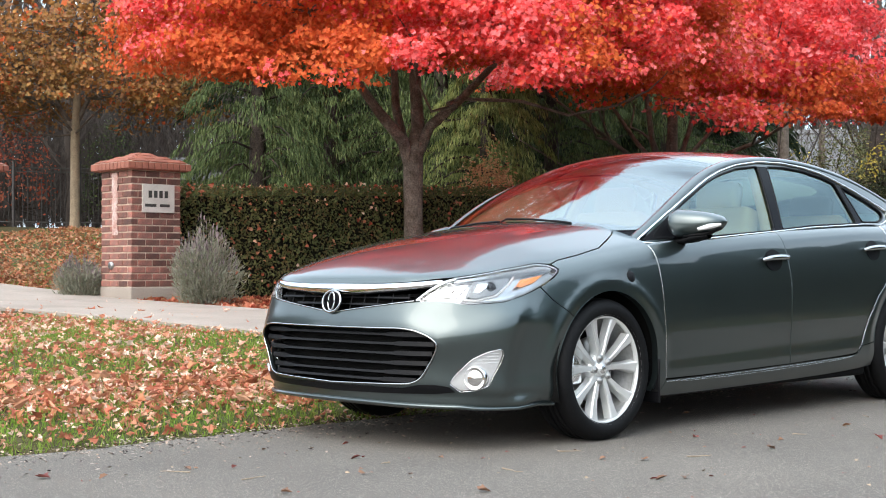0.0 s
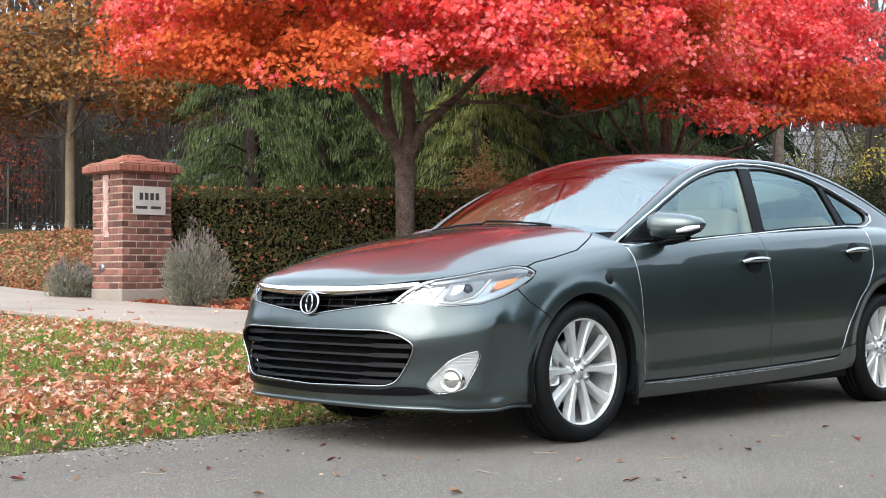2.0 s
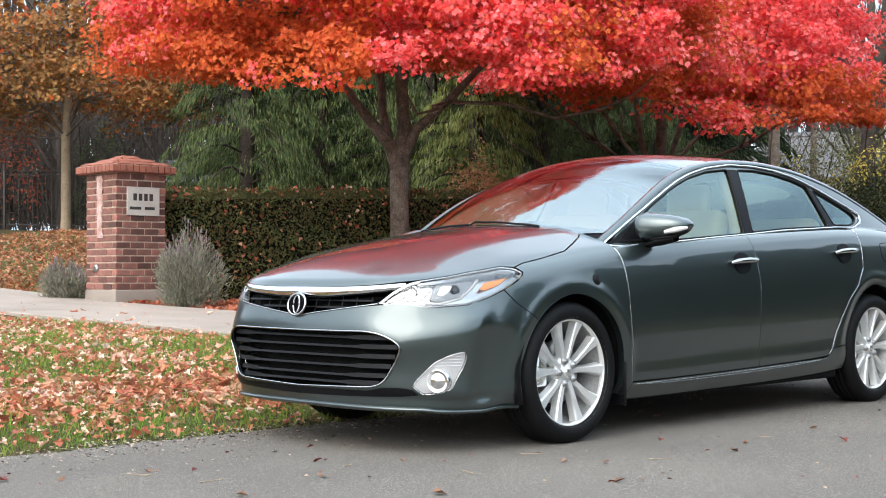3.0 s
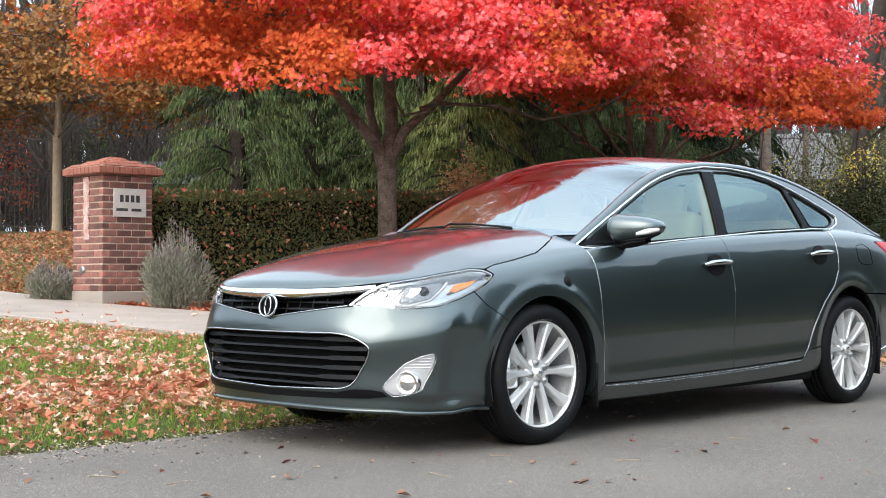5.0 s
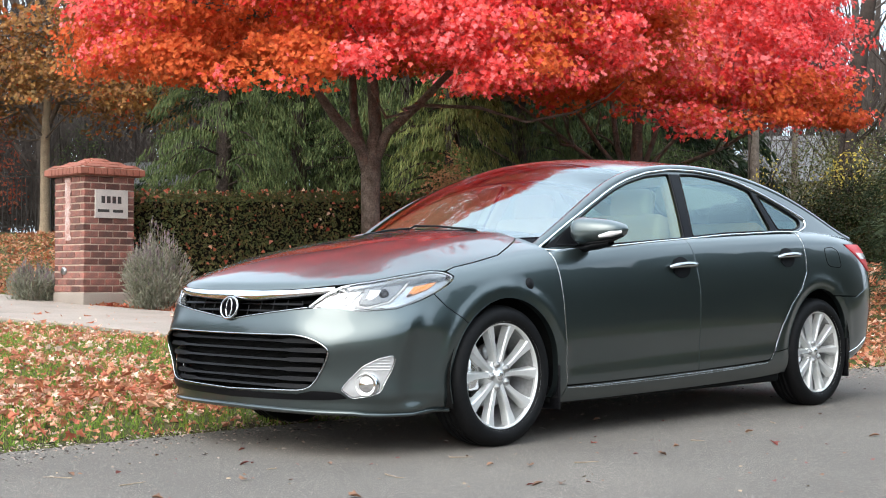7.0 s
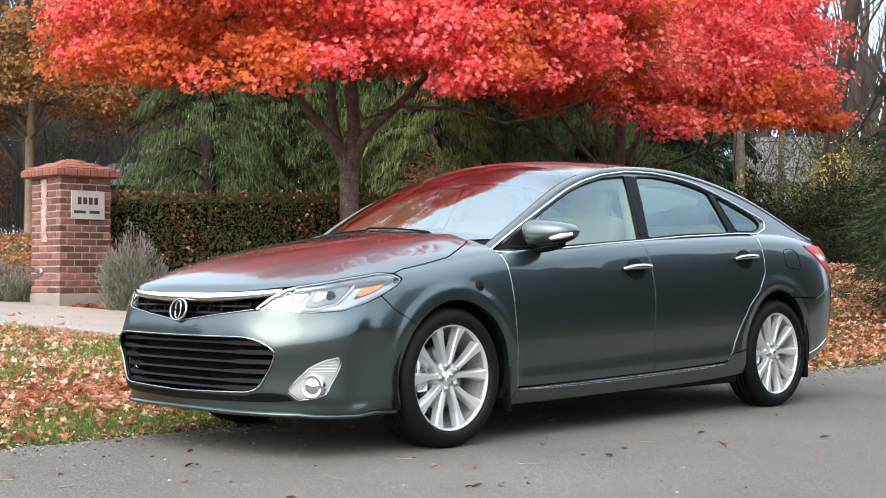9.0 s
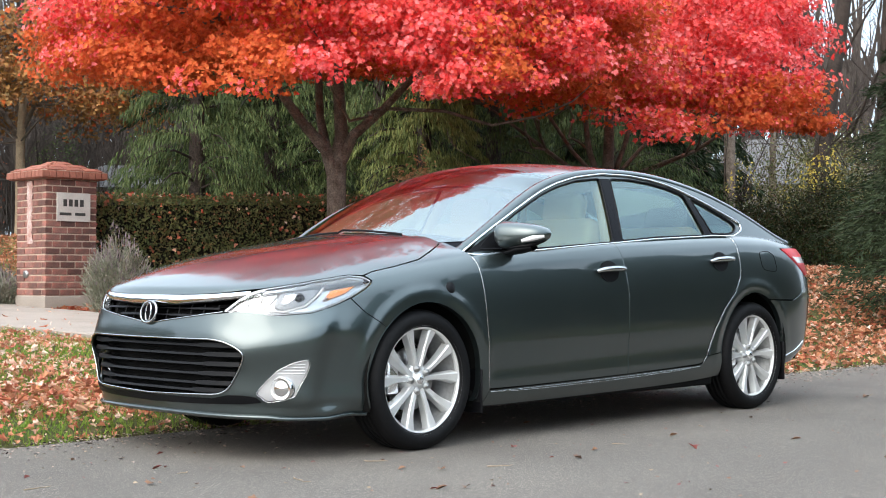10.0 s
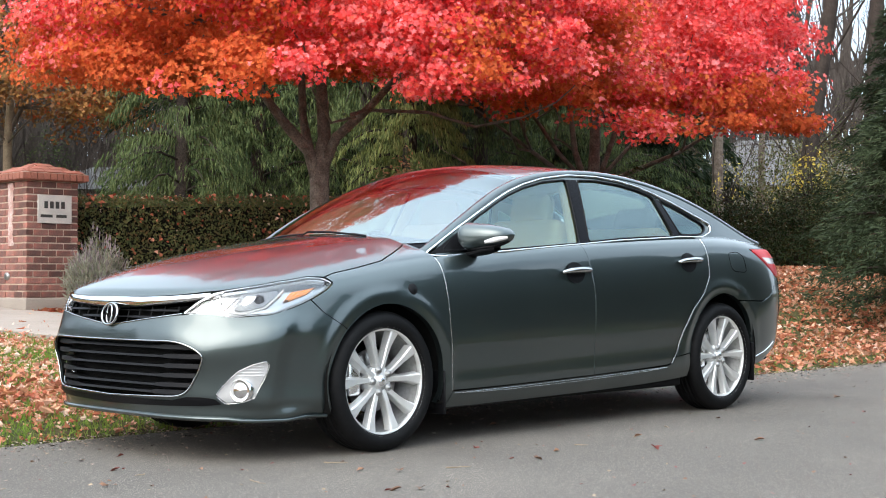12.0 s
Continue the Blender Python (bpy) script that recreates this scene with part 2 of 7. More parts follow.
M_LIMESPRUCE = surf("yellow_green_spruce_needles", (0.15, 0.185, 0.055), 0.6, base2=(0.22, 0.25, 0.075), scale=0.8, var=0.3, fine=6, island=0.5,
                    hues=[(0.04, 0.06, 0.018), (0.15, 0.18, 0.050), (0.32, 0.33, 0.12)], leafy=0.2, spec=0.2)
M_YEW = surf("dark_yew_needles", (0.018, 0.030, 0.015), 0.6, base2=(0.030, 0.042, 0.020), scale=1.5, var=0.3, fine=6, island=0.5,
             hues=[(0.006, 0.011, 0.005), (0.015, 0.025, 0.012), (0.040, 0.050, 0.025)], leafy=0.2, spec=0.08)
M_JUNIPER = surf("green_juniper_needles", (0.032, 0.047, 0.022), 0.6, base2=(0.048, 0.066, 0.030), scale=1.5, var=0.3, fine=6, island=0.5,
                 hues=[(0.006, 0.010, 0.005), (0.022, 0.034, 0.017), (0.085, 0.105, 0.055)], leafy=0.2, spec=0.15)
# The darkest hue carries the shade of the deep gaps between the leaves.
M_HEDGE = surf("dark_hedge_leaves", (0.070, 0.090, 0.026), 0.5, base2=(0.110, 0.092, 0.030), scale=1.6, var=0.3, fine=8, island=0.6,
               hues=[(0.018, 0.028, 0.010), (0.070, 0.085, 0.028), (0.14, 0.140, 0.050), (0.13, 0.050, 0.025)], leafy=0.15, spec=0.2)
M_BRONZE = surf("orange_brown_shrub_leaves", (0.54, 0.29, 0.15), 0.6, base2=(0.42, 0.19, 0.09), scale=2, var=0.25, island=0.5, hues=[(0.34, 0.15, 0.07), (0.56, 0.29, 0.14), (0.66, 0.42, 0.24)], leafy=0.25)
M_YELLOW = surf("yellow_autumn_leaves", (0.52, 0.38, 0.06), 0.55, base2=(0.42, 0.34, 0.08), scale=2, var=0.2, island=0.4, hues=[(0.36, 0.30, 0.06), (0.62, 0.46, 0.08)], leafy=0.35)
# Leaf colours kept dark so that they hold the shade under the trees.
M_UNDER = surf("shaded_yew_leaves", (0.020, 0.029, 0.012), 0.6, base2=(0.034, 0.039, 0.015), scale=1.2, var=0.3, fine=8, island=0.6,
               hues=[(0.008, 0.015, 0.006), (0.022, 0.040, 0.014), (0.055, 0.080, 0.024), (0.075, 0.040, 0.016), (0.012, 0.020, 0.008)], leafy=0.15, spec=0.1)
# Near-black colour that stands for the shade inside the hedge.
M_HEDGECORE = surf("hedge_inner_shade", (0.015, 0.014, 0.01), 0.95, var=0.4, spec=0.05)
M_GREY_HERB = surf("grey_lavender_foliage", (0.24, 0.245, 0.185), 0.75, base2=(0.10, 0.105, 0.07), scale=4, var=0.25, island=0.5,
                   hues=[(0.11, 0.115, 0.070), (0.25, 0.25, 0.17), (0.36, 0.34, 0.28), (0.24, 0.17, 0.13)], leafy=0.25)
M_SEED = surf("dry_mauve_seed_heads", (0.20, 0.15, 0.16), 0.8, var=0.25, base2=(0.12, 0.09, 0.09), scale=5)
M_LITTER = surf("fallen_leaves", (0.46, 0.25, 0.18), 0.7, base2=(0.44, 0.20, 0.12), scale=0.9, var=0.2, fine=30, island=0.8,
                hues=[(0.20, 0.06, 0.03), (0.58, 0.24, 0.14), (0.66, 0.40, 0.28), (0.80, 0.65, 0.54), (0.48, 0.13, 0.07), (0.34, 0.085, 0.05), (0.60, 0.30, 0.18)], leafy=0.2)
M_RUST = surf("rusty_fallen_leaves", (0.36, 0.14, 0.07), 0.75, base2=(0.28, 0.09, 0.045), scale=0.9, var=0.22, fine=30, island=0.75,
              hues=[(0.17, 0.055, 0.03), (0.34, 0.12, 0.055), (0.46, 0.22, 0.12), (0.54, 0.34, 0.22), (0.26, 0.07, 0.035)], leafy=0.15)
M_LITTER_RED = surf("fallen_red_leaves", (0.34, 0.07, 0.04), 0.7, base2=(0.42, 0.14, 0.07), scale=0.9, var=0.2, fine=30, island=0.7,
                    hues=[(0.22, 0.035, 0.02), (0.38, 0.08, 0.045), (0.50, 0.20, 0.12), (0.30, 0.05, 0.04)], leafy=0.2)
M_DEADLEAF = surf("dry_brown_leaf", (0.20, 0.10, 0.055), 0.75, base2=(0.12, 0.055, 0.03), scale=30, var=0.2, obj_rand=0.35)
M_DEADRED = surf("dry_dark_red_leaf", (0.20, 0.035, 0.022), 0.7, base2=(0.11, 0.02, 0.015), scale=30, var=0.2, obj_rand=0.35)
M_SHINGLE = surf("grey_roof_shingles", (0.15, 0.145, 0.145), 0.9, var=0.25, fine=30)
M_SIDING = surf("pale_house_wall", (0.36, 0.335, 0.30), 0.8, var=0.1)

# ---- mesh helpers ----


def fast(name, verts, faces, material, parent=None, smooth=True, label="", mats=None, face_mat=None):
    """One mesh object from vertex rows and face rows (an array, or a list of rows of any length)."""
    me = bpy.data.meshes.new(name)
    verts = np.asarray(verts, np.float32).reshape(-1, 3)
    if isinstance(faces, np.ndarray):
        total, size = faces.shape
        flat, starts, sizes = faces.ravel(), np.arange(total) * size, np.full(total, size)
    else:
        sizes = np.array([len(f) for f in faces])
        flat, starts = np.concatenate([np.asarray(f) for f in faces]), np.r_[0, np.cumsum(sizes)[:-1]]
    me.vertices.add(len(verts))
    me.vertices.foreach_set("co", verts.ravel())
    me.loops.add(len(flat))
    me.loops.foreach_set("vertex_index", flat.astype(np.int32))
    me.polygons.add(len(sizes))
    me.polygons.foreach_set("loop_start", starts.astype(np.int32))
    me.polygons.foreach_set("loop_total", sizes.astype(np.int32))
    me.polygons.foreach_set("use_smooth", np.full(len(sizes), bool(smooth)))
    for m in mats or [material]:
        me.materials.append(m)
    if face_mat is not None:
        me.polygons.foreach_set("material_index", np.asarray(face_mat, np.int32))
    me.update(calc_edges=True)
    me.validate()
    ob = new(name, me)
    if parent is not None:
        ob.parent = parent
    if label:
        ob["label"] = label
    return ob


def part(name, bm, material, parent, label="", smooth=True):
    me = bpy.data.meshes.new(name)
    bm.normal_update()
    bm.to_mesh(me)
    bm.free()
    me.materials.append(material)
    if smooth:
        me.polygons.foreach_set("use_smooth", np.full(len(me.polygons), True))
    ob = new(name, me)
    if parent is not None:
        ob.parent = parent
    if label:
        ob["label"] = label
    return ob


def empty(name, m, **tags):
    e = new(name)
    e.matrix_world = m
    return tagged(e, **tags)


def box_bm(cx, cy, cz, sx, sy, sz, bevel=0.0, seg=2, m=None):
    bm = bmesh.new()
    bmesh.ops.create_cube(bm, size=1.0, matrix=Matrix.Translation((cx, cy, cz)) @ Matrix.Diagonal((sx, sy, sz, 1)))
    if bevel:
        bmesh.ops.bevel(bm, geom=bm.edges[:], offset=bevel, segments=seg, affect="EDGES", profile=0.6)
    if m is not None:
        bm.transform(m)
    return bm


def tube_np(points, radii, sides=8, closed=False, flat=1.0, up=(0, 0, 1)):
    """Vertices and quads of a tube along points; flat squeezes it along its second axis."""
    p = np.asarray(points, float)
    r = np.broadcast_to(np.asarray(radii, float), (len(p),))
    d = np.roll(p, -1, 0) - np.roll(p, 1, 0) if closed else np.gradient(p, axis=0)
    d /= np.linalg.norm(d, axis=1, keepdims=True) + 1e-12
    u = np.cross(d, up)
    weak = np.linalg.norm(u, axis=1) < 0.15
    u[weak] = np.cross(d[weak], (1, 0, 0))
    u /= np.linalg.norm(u, axis=1, keepdims=True)
    w = np.cross(u, d)
    ang = np.arange(sides) * 2 * np.pi / sides
    ring = p[:, None] + r[:, None, None] * (u[:, None] * np.cos(ang)[None, :, None] + flat * w[:, None] * np.sin(ang)[None, :, None])
    n = len(p)
    i = np.arange(n if closed else n - 1)[:, None]
    j = np.arange(sides)[None]
    nx, jn = (i + 1) % n, (j + 1) % sides
    faces = np.stack([i * sides + j, nx * sides + j, nx * sides + jn, i * sides + jn], -1).reshape(-1, 4)
    return ring.reshape(-1, 3), faces


def tube(name, points, radii, material, parent=None, sides=8, closed=False, flat=1.0, up=(0, 0, 1), label=""):
    v, f = tube_np(points, radii, sides, closed, flat, up)
    return fast(name, v, f, material, parent, label=label)


def lathe_np(profile, steps, axis="y"):
    """Vertices and quads of a profile of (radius, along) turned round an axis."""
    prof = np.asarray(profile, float)
    ang = np.arange(steps) * 2 * np.pi / steps
    r, h = prof[:, 0][:, None], prof[:, 1][:, None] * np.ones((1, steps))
    c, s = r * np.cos(ang), r * np.sin(ang)
    v = np.stack([c, h, s] if axis == "y" else [c, s, h], -1)
    k = len(prof)
    i, j = np.arange(k - 1)[:, None], np.arange(steps)[None]
    jn = (j + 1) % steps
    f = np.stack([i * steps + j, i * steps + jn, (i + 1) * steps + jn, (i + 1) * steps + j], -1).reshape(-1, 4)
    return v.reshape(-1, 3), f


def spline(xs, ys):
    """A natural cubic through the points, held straight past its ends."""
    xs, ys = np.array(xs, float), np.array(ys, float)
    n, h = len(xs), np.diff(xs)
    a, b = np.eye(n), np.zeros(n)
    for i in range(1, n - 1):
        a[i, i - 1:i + 2] = h[i - 1], 2 * (h[i - 1] + h[i]), h[i]
        b[i] = 6 * ((ys[i + 1] - ys[i]) / h[i] - (ys[i] - ys[i - 1]) / h[i - 1])
    m = np.linalg.solve(a, b)

    def at(x):
        x = np.clip(np.asarray(x, float), xs[0], xs[-1])
        k = np.clip(np.searchsorted(xs, x) - 1, 0, n - 2)
        t0, t1, g = xs[k + 1] - x, x - xs[k], h[k]
        return (m[k] * t0**3 + m[k + 1] * t1**3) / (6 * g) + (ys[k] / g - m[k] * g / 6) * t0 + (ys[k + 1] / g - m[k + 1] * g / 6) * t1
    return at


def smooth01(x, a, b):
    t = np.clip((np.asarray(x, float) - a) / (b - a), 0, 1)
    return t * t * (3 - 2 * t)


# ---- ground ----
# Road coordinates: along the road to the far right, and q away from it past its edge, both turned 45 degrees.
EDGE = 5.36


def road_q(x, y):
    return (y - x) * 0.70711 - EDGE


def road_a(x, y):
    return (x + y) * 0.70711


def ground_z(x, y):
    q, a = road_q(x, y), road_a(x, y)
    base = np.interp(q, [-60, -5.2, -3.75, 0.0, 0.25, 3.3, 8.8, 26, 60, 400], [0.6, 0.05, -0.02, -0.02, 0.03, 0.25, 0.38, 1.25, 2.2, 4.0])
    bank = 0.62 * smooth01(a, 11.0, 16.5) * smooth01(q, 0.0, 4.5)
    return base + bank


def gz_at(x, y):
    return float(ground_z(x, y))


def axis_steps(lo, hi, near_lo, near_hi, fine, grow=1.22):
    mid = list(np.arange(near_lo, near_hi + 1e-6, fine))
    up, d = [mid[-1]], fine
    while up[-1] < hi:
        d *= grow
        up.append(up[-1] + d)
    dn, d = [mid[0]], fine
    while dn[-1] > lo:
        d *= grow
        dn.append(dn[-1] - d)
    return np.array(dn[:0:-1] + mid + up[1:])


gx, gy = np.meshgrid(axis_steps(-1500, 1500, -9, 12, 0.16), axis_steps(-1500, 1800, 3, 22, 0.16), indexing="ij")
gz = ground_z(gx, gy)
bump_n = np.array([noise.noise((x * 0.9, y * 0.9, 0.0)) for x, y in zip(gx.ravel(), gy.ravel())]).reshape(gx.shape)
gz += 0.03 * bump_n * smooth01(road_q(gx, gy), 0.2, 1.5)
nx, ny = gx.shape
gi, gj = np.arange(nx - 1)[:, None], np.arange(ny - 1)[None]
gf = np.stack([gi * ny + gj, (gi + 1) * ny + gj, (gi + 1) * ny + gj + 1, gi * ny + gj + 1], -1).reshape(-1, 4)
tagged(fast("ground", np.stack([gx, gy, gz], -1), gf, M_SOIL), label="leaf-strewn lawn ground rising away from the road", category="ground", kind="structure")


def world_of(a, q):
    """The place with these road coordinates."""
    return (a - (q + EDGE)) * 0.70711, (a + q + EDGE) * 0.70711


def strip(name, a_vals, edge_lo, edge_hi, lift, material, cols=10, **tags):
    rows = []
    for a in a_vals:
        for k in np.linspace(0, 1, cols):
            q = edge_lo(a) + (edge_hi(a) - edge_lo(a)) * k
            x, y = world_of(a, q)
            rows.append((x, y, lift(x, y, k)))
    n, m = len(a_vals), cols
    i, j = np.arange(n - 1)[:, None], np.arange(m - 1)[None]
    f = np.stack([i * m + j, (i + 1) * m + j, (i + 1) * m + j + 1, i * m + j + 1], -1).reshape(-1, 4)
    return tagged(fast(name, rows, f, material), **tags)


def ragged(a):
    return 0.06 * noise.noise((a * 1.7, 3.0, 0)) + 0.03 * noise.noise((a * 7.0, 9.0, 0))


a_vals = axis_steps(-600, 600, -4, 24, 0.08)
strip("road", a_vals, lambda a: -3.75, ragged, lambda x, y, k: (0.0 if 0.01 < k < 0.985 else -0.03), M_ASPHALT, 60,
      label="worn light grey asphalt road with a crumbled edge", category="road", kind="structure")


# The front walk: concrete slabs from the road up towards the gate.
def walk_slab(a0, a1, q0, q1):
    bm = bmesh.new()
    rows = []
    for a, q in ((a0, q0), (a1, q0), (a1, q1), (a0, q1)):
        x, y = world_of(a, q)
        z = float(ground_z(x, y))
        rows.append((bm.verts.new((x, y, z + 0.05)), bm.verts.new((x, y, z - 0.1))))
    bm.faces.new([r[0] for r in rows])
    for i in range(4):
        (t0, b0), (t1, b1) = rows[i], rows[(i + 1) % 4]
        bm.faces.new((t0, b0, b1, t1))
    bmesh.ops.recalc_face_normals(bm, faces=bm.faces[:])
    bmesh.ops.bevel(bm, geom=bm.edges[:], offset=0.008, segments=1, affect="EDGES")
    return bm


WALK_A0, WALK_A1 = 6.75, 8.95
walk_q = np.arange(0.05, 24, 1.5)
front_walk = tagged(new("front_walk"), label="pale weathered concrete walk with slab joints", category="path", kind="structure")
for q in walk_q:
    part("slab", walk_slab(WALK_A0, WALK_A1 - 0.12, q + 0.006, q + 1.494), M_CONCRETE, front_walk, smooth=False)
    part("edging", walk_slab(WALK_A1 - 0.11, WALK_A1, q + 0.006, q + 1.494), M_CONCRETE, front_walk, smooth=False)

# ---- car ----
# Car coordinates: x to the rear from the front axle, y to the far side, z up; the near side is mirrored from it.
from mathutils import geometry

car = empty("car", pose(0.234, 6.883, -0.004, 0, 0, 44.95), label="dark green-grey metallic sedan parked at the road's edge",
            category="car")
WHEEL_R, AXLE_R = 0.327, 2.82
P_EXP, XC, XD = 3.6, 0.15, 2.95
z_top = spline([-0.95, -0.6, -0.3, 0, 0.36, 0.8, 1.27, 1.9, 2.5, 3.0, 3.3, 3.8], [0.748, 0.772, 0.812, 0.856, 0.905, 0.948, 0.980, 1.015, 1.04, 1.04, 1.02, 0.985])
z_bot = spline([-0.95, -0.4, 0, 0.4, 1.5, 2.3, 2.8, 3.4, 3.9], [0.195, 0.185, 0.18, 0.175, 0.185, 0.20, 0.23, 0.26, 0.30])
half_w = spline([0.1, 0.5, 1.0, 2.0, 2.6, 3.0], [0.855, 0.864, 0.868, 0.868, 0.864, 0.852])
w_lev = spline([0, 0.05, 0.13, 0.20, 0.35, 0.55, 0.72, 0.82, 0.9, 0.96, 1.0], [0.925, 0.955, 0.982, 0.980, 0.990, 1.0, 0.996, 0.985, 0.970, 0.948, 0.923])
nose = spline([0, 0.08, 0.2, 0.4, 0.6, 0.75, 0.88, 1.0], [-0.85, -0.91, -0.935, -0.94, -0.943, -0.930, -0.910, -0.880])
tail = spline([0, 0.1, 0.35, 0.6, 0.75, 0.9, 1.0], [3.80, 3.90, 3.97, 3.97, 3.94, 3.90, 3.84])
deck = spline([-0.9, -0.7, -0.5, -0.25, 0, 0.3, 0.5, 1.5, 3.0, 3.4, 3.72, 3.9], [0.756, 0.838, 0.898, 0.952, 0.992, 1.028, 1.04, 1.04, 1.12, 1.105, 1.08, 1.03])

ph = np.linspace(0, np.pi / 2, 80)
NS_F, NS_S, NS_R = len(ph), 200, 60
sx = np.linspace(XC, XD, NS_S + 2)[1:-1]
pr = np.linspace(np.pi / 2, 0, NS_R)
levels = np.linspace(0, 1, 62)
tees = np.linspace(1, 0, 50)[1:]
NV = len(levels) + len(tees)


def body_grid():
    rows = []
    for kind, val in [("f", p) for p in ph] + [("s", x) for x in sx] + [("r", p) for p in pr]:
        if kind == "f":
            e = 2 / P_EXP
            x = XC - (XC - nose(levels)) * np.cos(val) ** e
            y = half_w(XC) * w_lev(levels) * np.sin(val) ** e
        elif kind == "s":
            x, y = np.full(len(levels), val), half_w(val) * w_lev(levels)
        else:
            e = 2 / 2.8
            x = XD + (tail(levels) - XD) * np.cos(val) ** e
            y = half_w(XD) * w_lev(levels) * np.sin(val) ** e
        xm = x[30]
        zb, zt = z_bot(xm), z_top(x[-1])
        z = zb + (zt - zb) * levels
        x1, y1, z1 = x[-1], y[-1], z[-1]
        xs = -0.3 - (-0.3 - x1) * 0.75 if x1 < -0.3 else (3.2 + (x1 - 3.2) * 0.8 if x1 > 3.2 else x1)
        xt = xs + (x1 - xs) * tees
        yt = y1 * tees
        zt2 = deck(xt) - (deck(x1) - z1) * tees ** 2.6 + 0.010 * np.exp(-((yt - 0.50) / 0.07) ** 2) * smooth01(xt, -0.8, -0.3) * (xt < 2)
        line = np.stack([np.r_[x, xt], np.r_[y, yt], np.r_[z, zt2]], -1)
        pad = 6
        k = np.exp(-0.5 * (np.arange(-pad, pad + 1) / 2.3) ** 2)
        k /= k.sum()
        head = 2 * line[0] - line[1:pad + 1][::-1]
        end = line[-pad - 1:-1][::-1] * (1, -1, 1)
        full = np.concatenate([head, line, end])
        sm = np.stack([np.convolve(full[:, c], k, "valid") for c in range(3)], -1)
        rows.append(sm)
    return np.array(rows)


B = body_grid()
S_ARC = np.r_[0, np.cumsum(np.linalg.norm(np.diff(B[:, 34], axis=0), axis=1))]
B_X = B[:, 34, 0]
V_OF = np.r_[levels, 2 - tees]


def grid_normals(g):
    du, dv = np.gradient(g, axis=0), np.gradient(g, axis=1)
    n = np.cross(dv, du)
    return n / (np.linalg.norm(n, axis=-1, keepdims=True) + 1e-12)


BN = grid_normals(B)
if BN[140, 30, 1] < 0:
    BN = -BN


def pressed_lines(g):
    """Height of the pressed creases: the bumper's shelf, its corner edge and the flares round the wheel arches."""
    x, y, z = g[..., 0], g[..., 1], g[..., 2]
    front = smooth01(-x, 0.30, 0.48)
    shelf_z = np.interp(y, [0.0, 0.45, 0.60, 0.70, 0.78, 0.82], [0.548, 0.540, 0.485, 0.510, 0.545, 0.575])
    dz = z - shelf_z
    shelf = 0.015 * np.exp(-(dz / np.where(dz > 0, 0.062, 0.075)) ** 2) * front * (0.35 + 0.65 * smooth01(y, 0.30, 0.50))
    corner_x = np.interp(z, [0.22, 0.37, 0.47, 0.60, 0.68], [-0.636, -0.633, -0.622, -0.585, -0.54])
    corner = 0.026 * np.exp(-((x - corner_x) / np.where(x < corner_x, 0.11, 0.055)) ** 2) * smooth01(z, 0.20, 0.27) * (1 - smooth01(z, 0.58, 0.68)) * (y > 0.5)
    chin = 0.034 * np.exp(-((z - 0.220) / np.where(z > 0.220, 0.017, 0.030)) ** 2) * smooth01(-x, 0.38, 0.55)
    out = shelf + corner + chin
    for cx, cz in ((0.015, 0.325), (2.795, 0.352)):
        r = np.hypot(x - cx, z - cz)
        out = out + 0.008 * np.exp(-((r - 0.408) / 0.028) ** 2) * (y > 0.6) * smooth01(z, 0.25, 0.45)
    return out


B = B + BN * pressed_lines(B)[..., None]
BN = grid_normals(B)
if BN[140, 30, 1] < 0:
    BN = -BN


def s_x(x):
    return float(np.interp(x, B_X, S_ARC))


def s_y(y):
    return float(np.interp(y, B[:NS_F, 34, 1], S_ARC[:NS_F]))


def v_z(s, z):
    i = np.interp(s, S_ARC, np.arange(len(S_ARC)))
    i0 = min(int(i), len(S_ARC) - 2)
    col = B[i0, :66, 2] * (1 - (i - i0)) + B[i0 + 1, :66, 2] * (i - i0)
    return float(np.interp(z, col, V_OF[:66]))


VK = 0.8


def X(x, z):
    s = s_x(x)
    return (s, VK * v_z(s, z))


def Y(y, z):
    s = s_y(y)
    return (s, VK * v_z(s, z))


def XV(x, v):
    return (s_x(x), VK * v)


def body_at(p2):
    """Places and normals on the body's skin for rows of (arc, height)."""
    p2 = np.asarray(p2, float).reshape(-1, 2)
    i = np.interp(p2[:, 0], S_ARC, np.arange(len(S_ARC)))
    j = np.interp(p2[:, 1] / VK, V_OF, np.arange(NV))
    i0, j0 = np.minimum(i.astype(int), len(S_ARC) - 2), np.minimum(j.astype(int), NV - 2)
    a, b = (i - i0)[:, None], (j - j0)[:, None]

    def lerp(g):
        return (g[i0, j0] * (1 - a) + g[i0 + 1, j0] * a) * (1 - b) + (g[i0, j0 + 1] * (1 - a) + g[i0 + 1, j0 + 1] * a) * b
    n = lerp(BN)
    return lerp(B), n / (np.linalg.norm(n, axis=1, keepdims=True) + 1e-12)


def inside(pts, poly):
    pts, poly = np.asarray(pts, float), np.asarray(poly, float)
    x, y = pts[:, 0][:, None], pts[:, 1][:, None]
    x1, y1 = poly[:, 0], poly[:, 1]
    x2, y2 = np.roll(x1, -1), np.roll(y1, -1)
    hit = ((y1 > y) != (y2 > y)) & (x < (x2 - x1) * (y - y1) / (y2 - y1 + 1e-15) + x1)
    return hit.sum(1) % 2 == 1


def dense(poly, step, closed=True):
    poly = np.asarray(poly, float)
    out = []
    ends = np.roll(poly, -1, 0) if closed else poly[1:]
    for a, b in zip(poly, ends):
        n = max(1, int(np.ceil(np.linalg.norm(b - a) / step)))
        out += [a + (b - a) * k / n for k in range(n)]
    if not closed:
        out.append(poly[-1])
    return np.array(out)


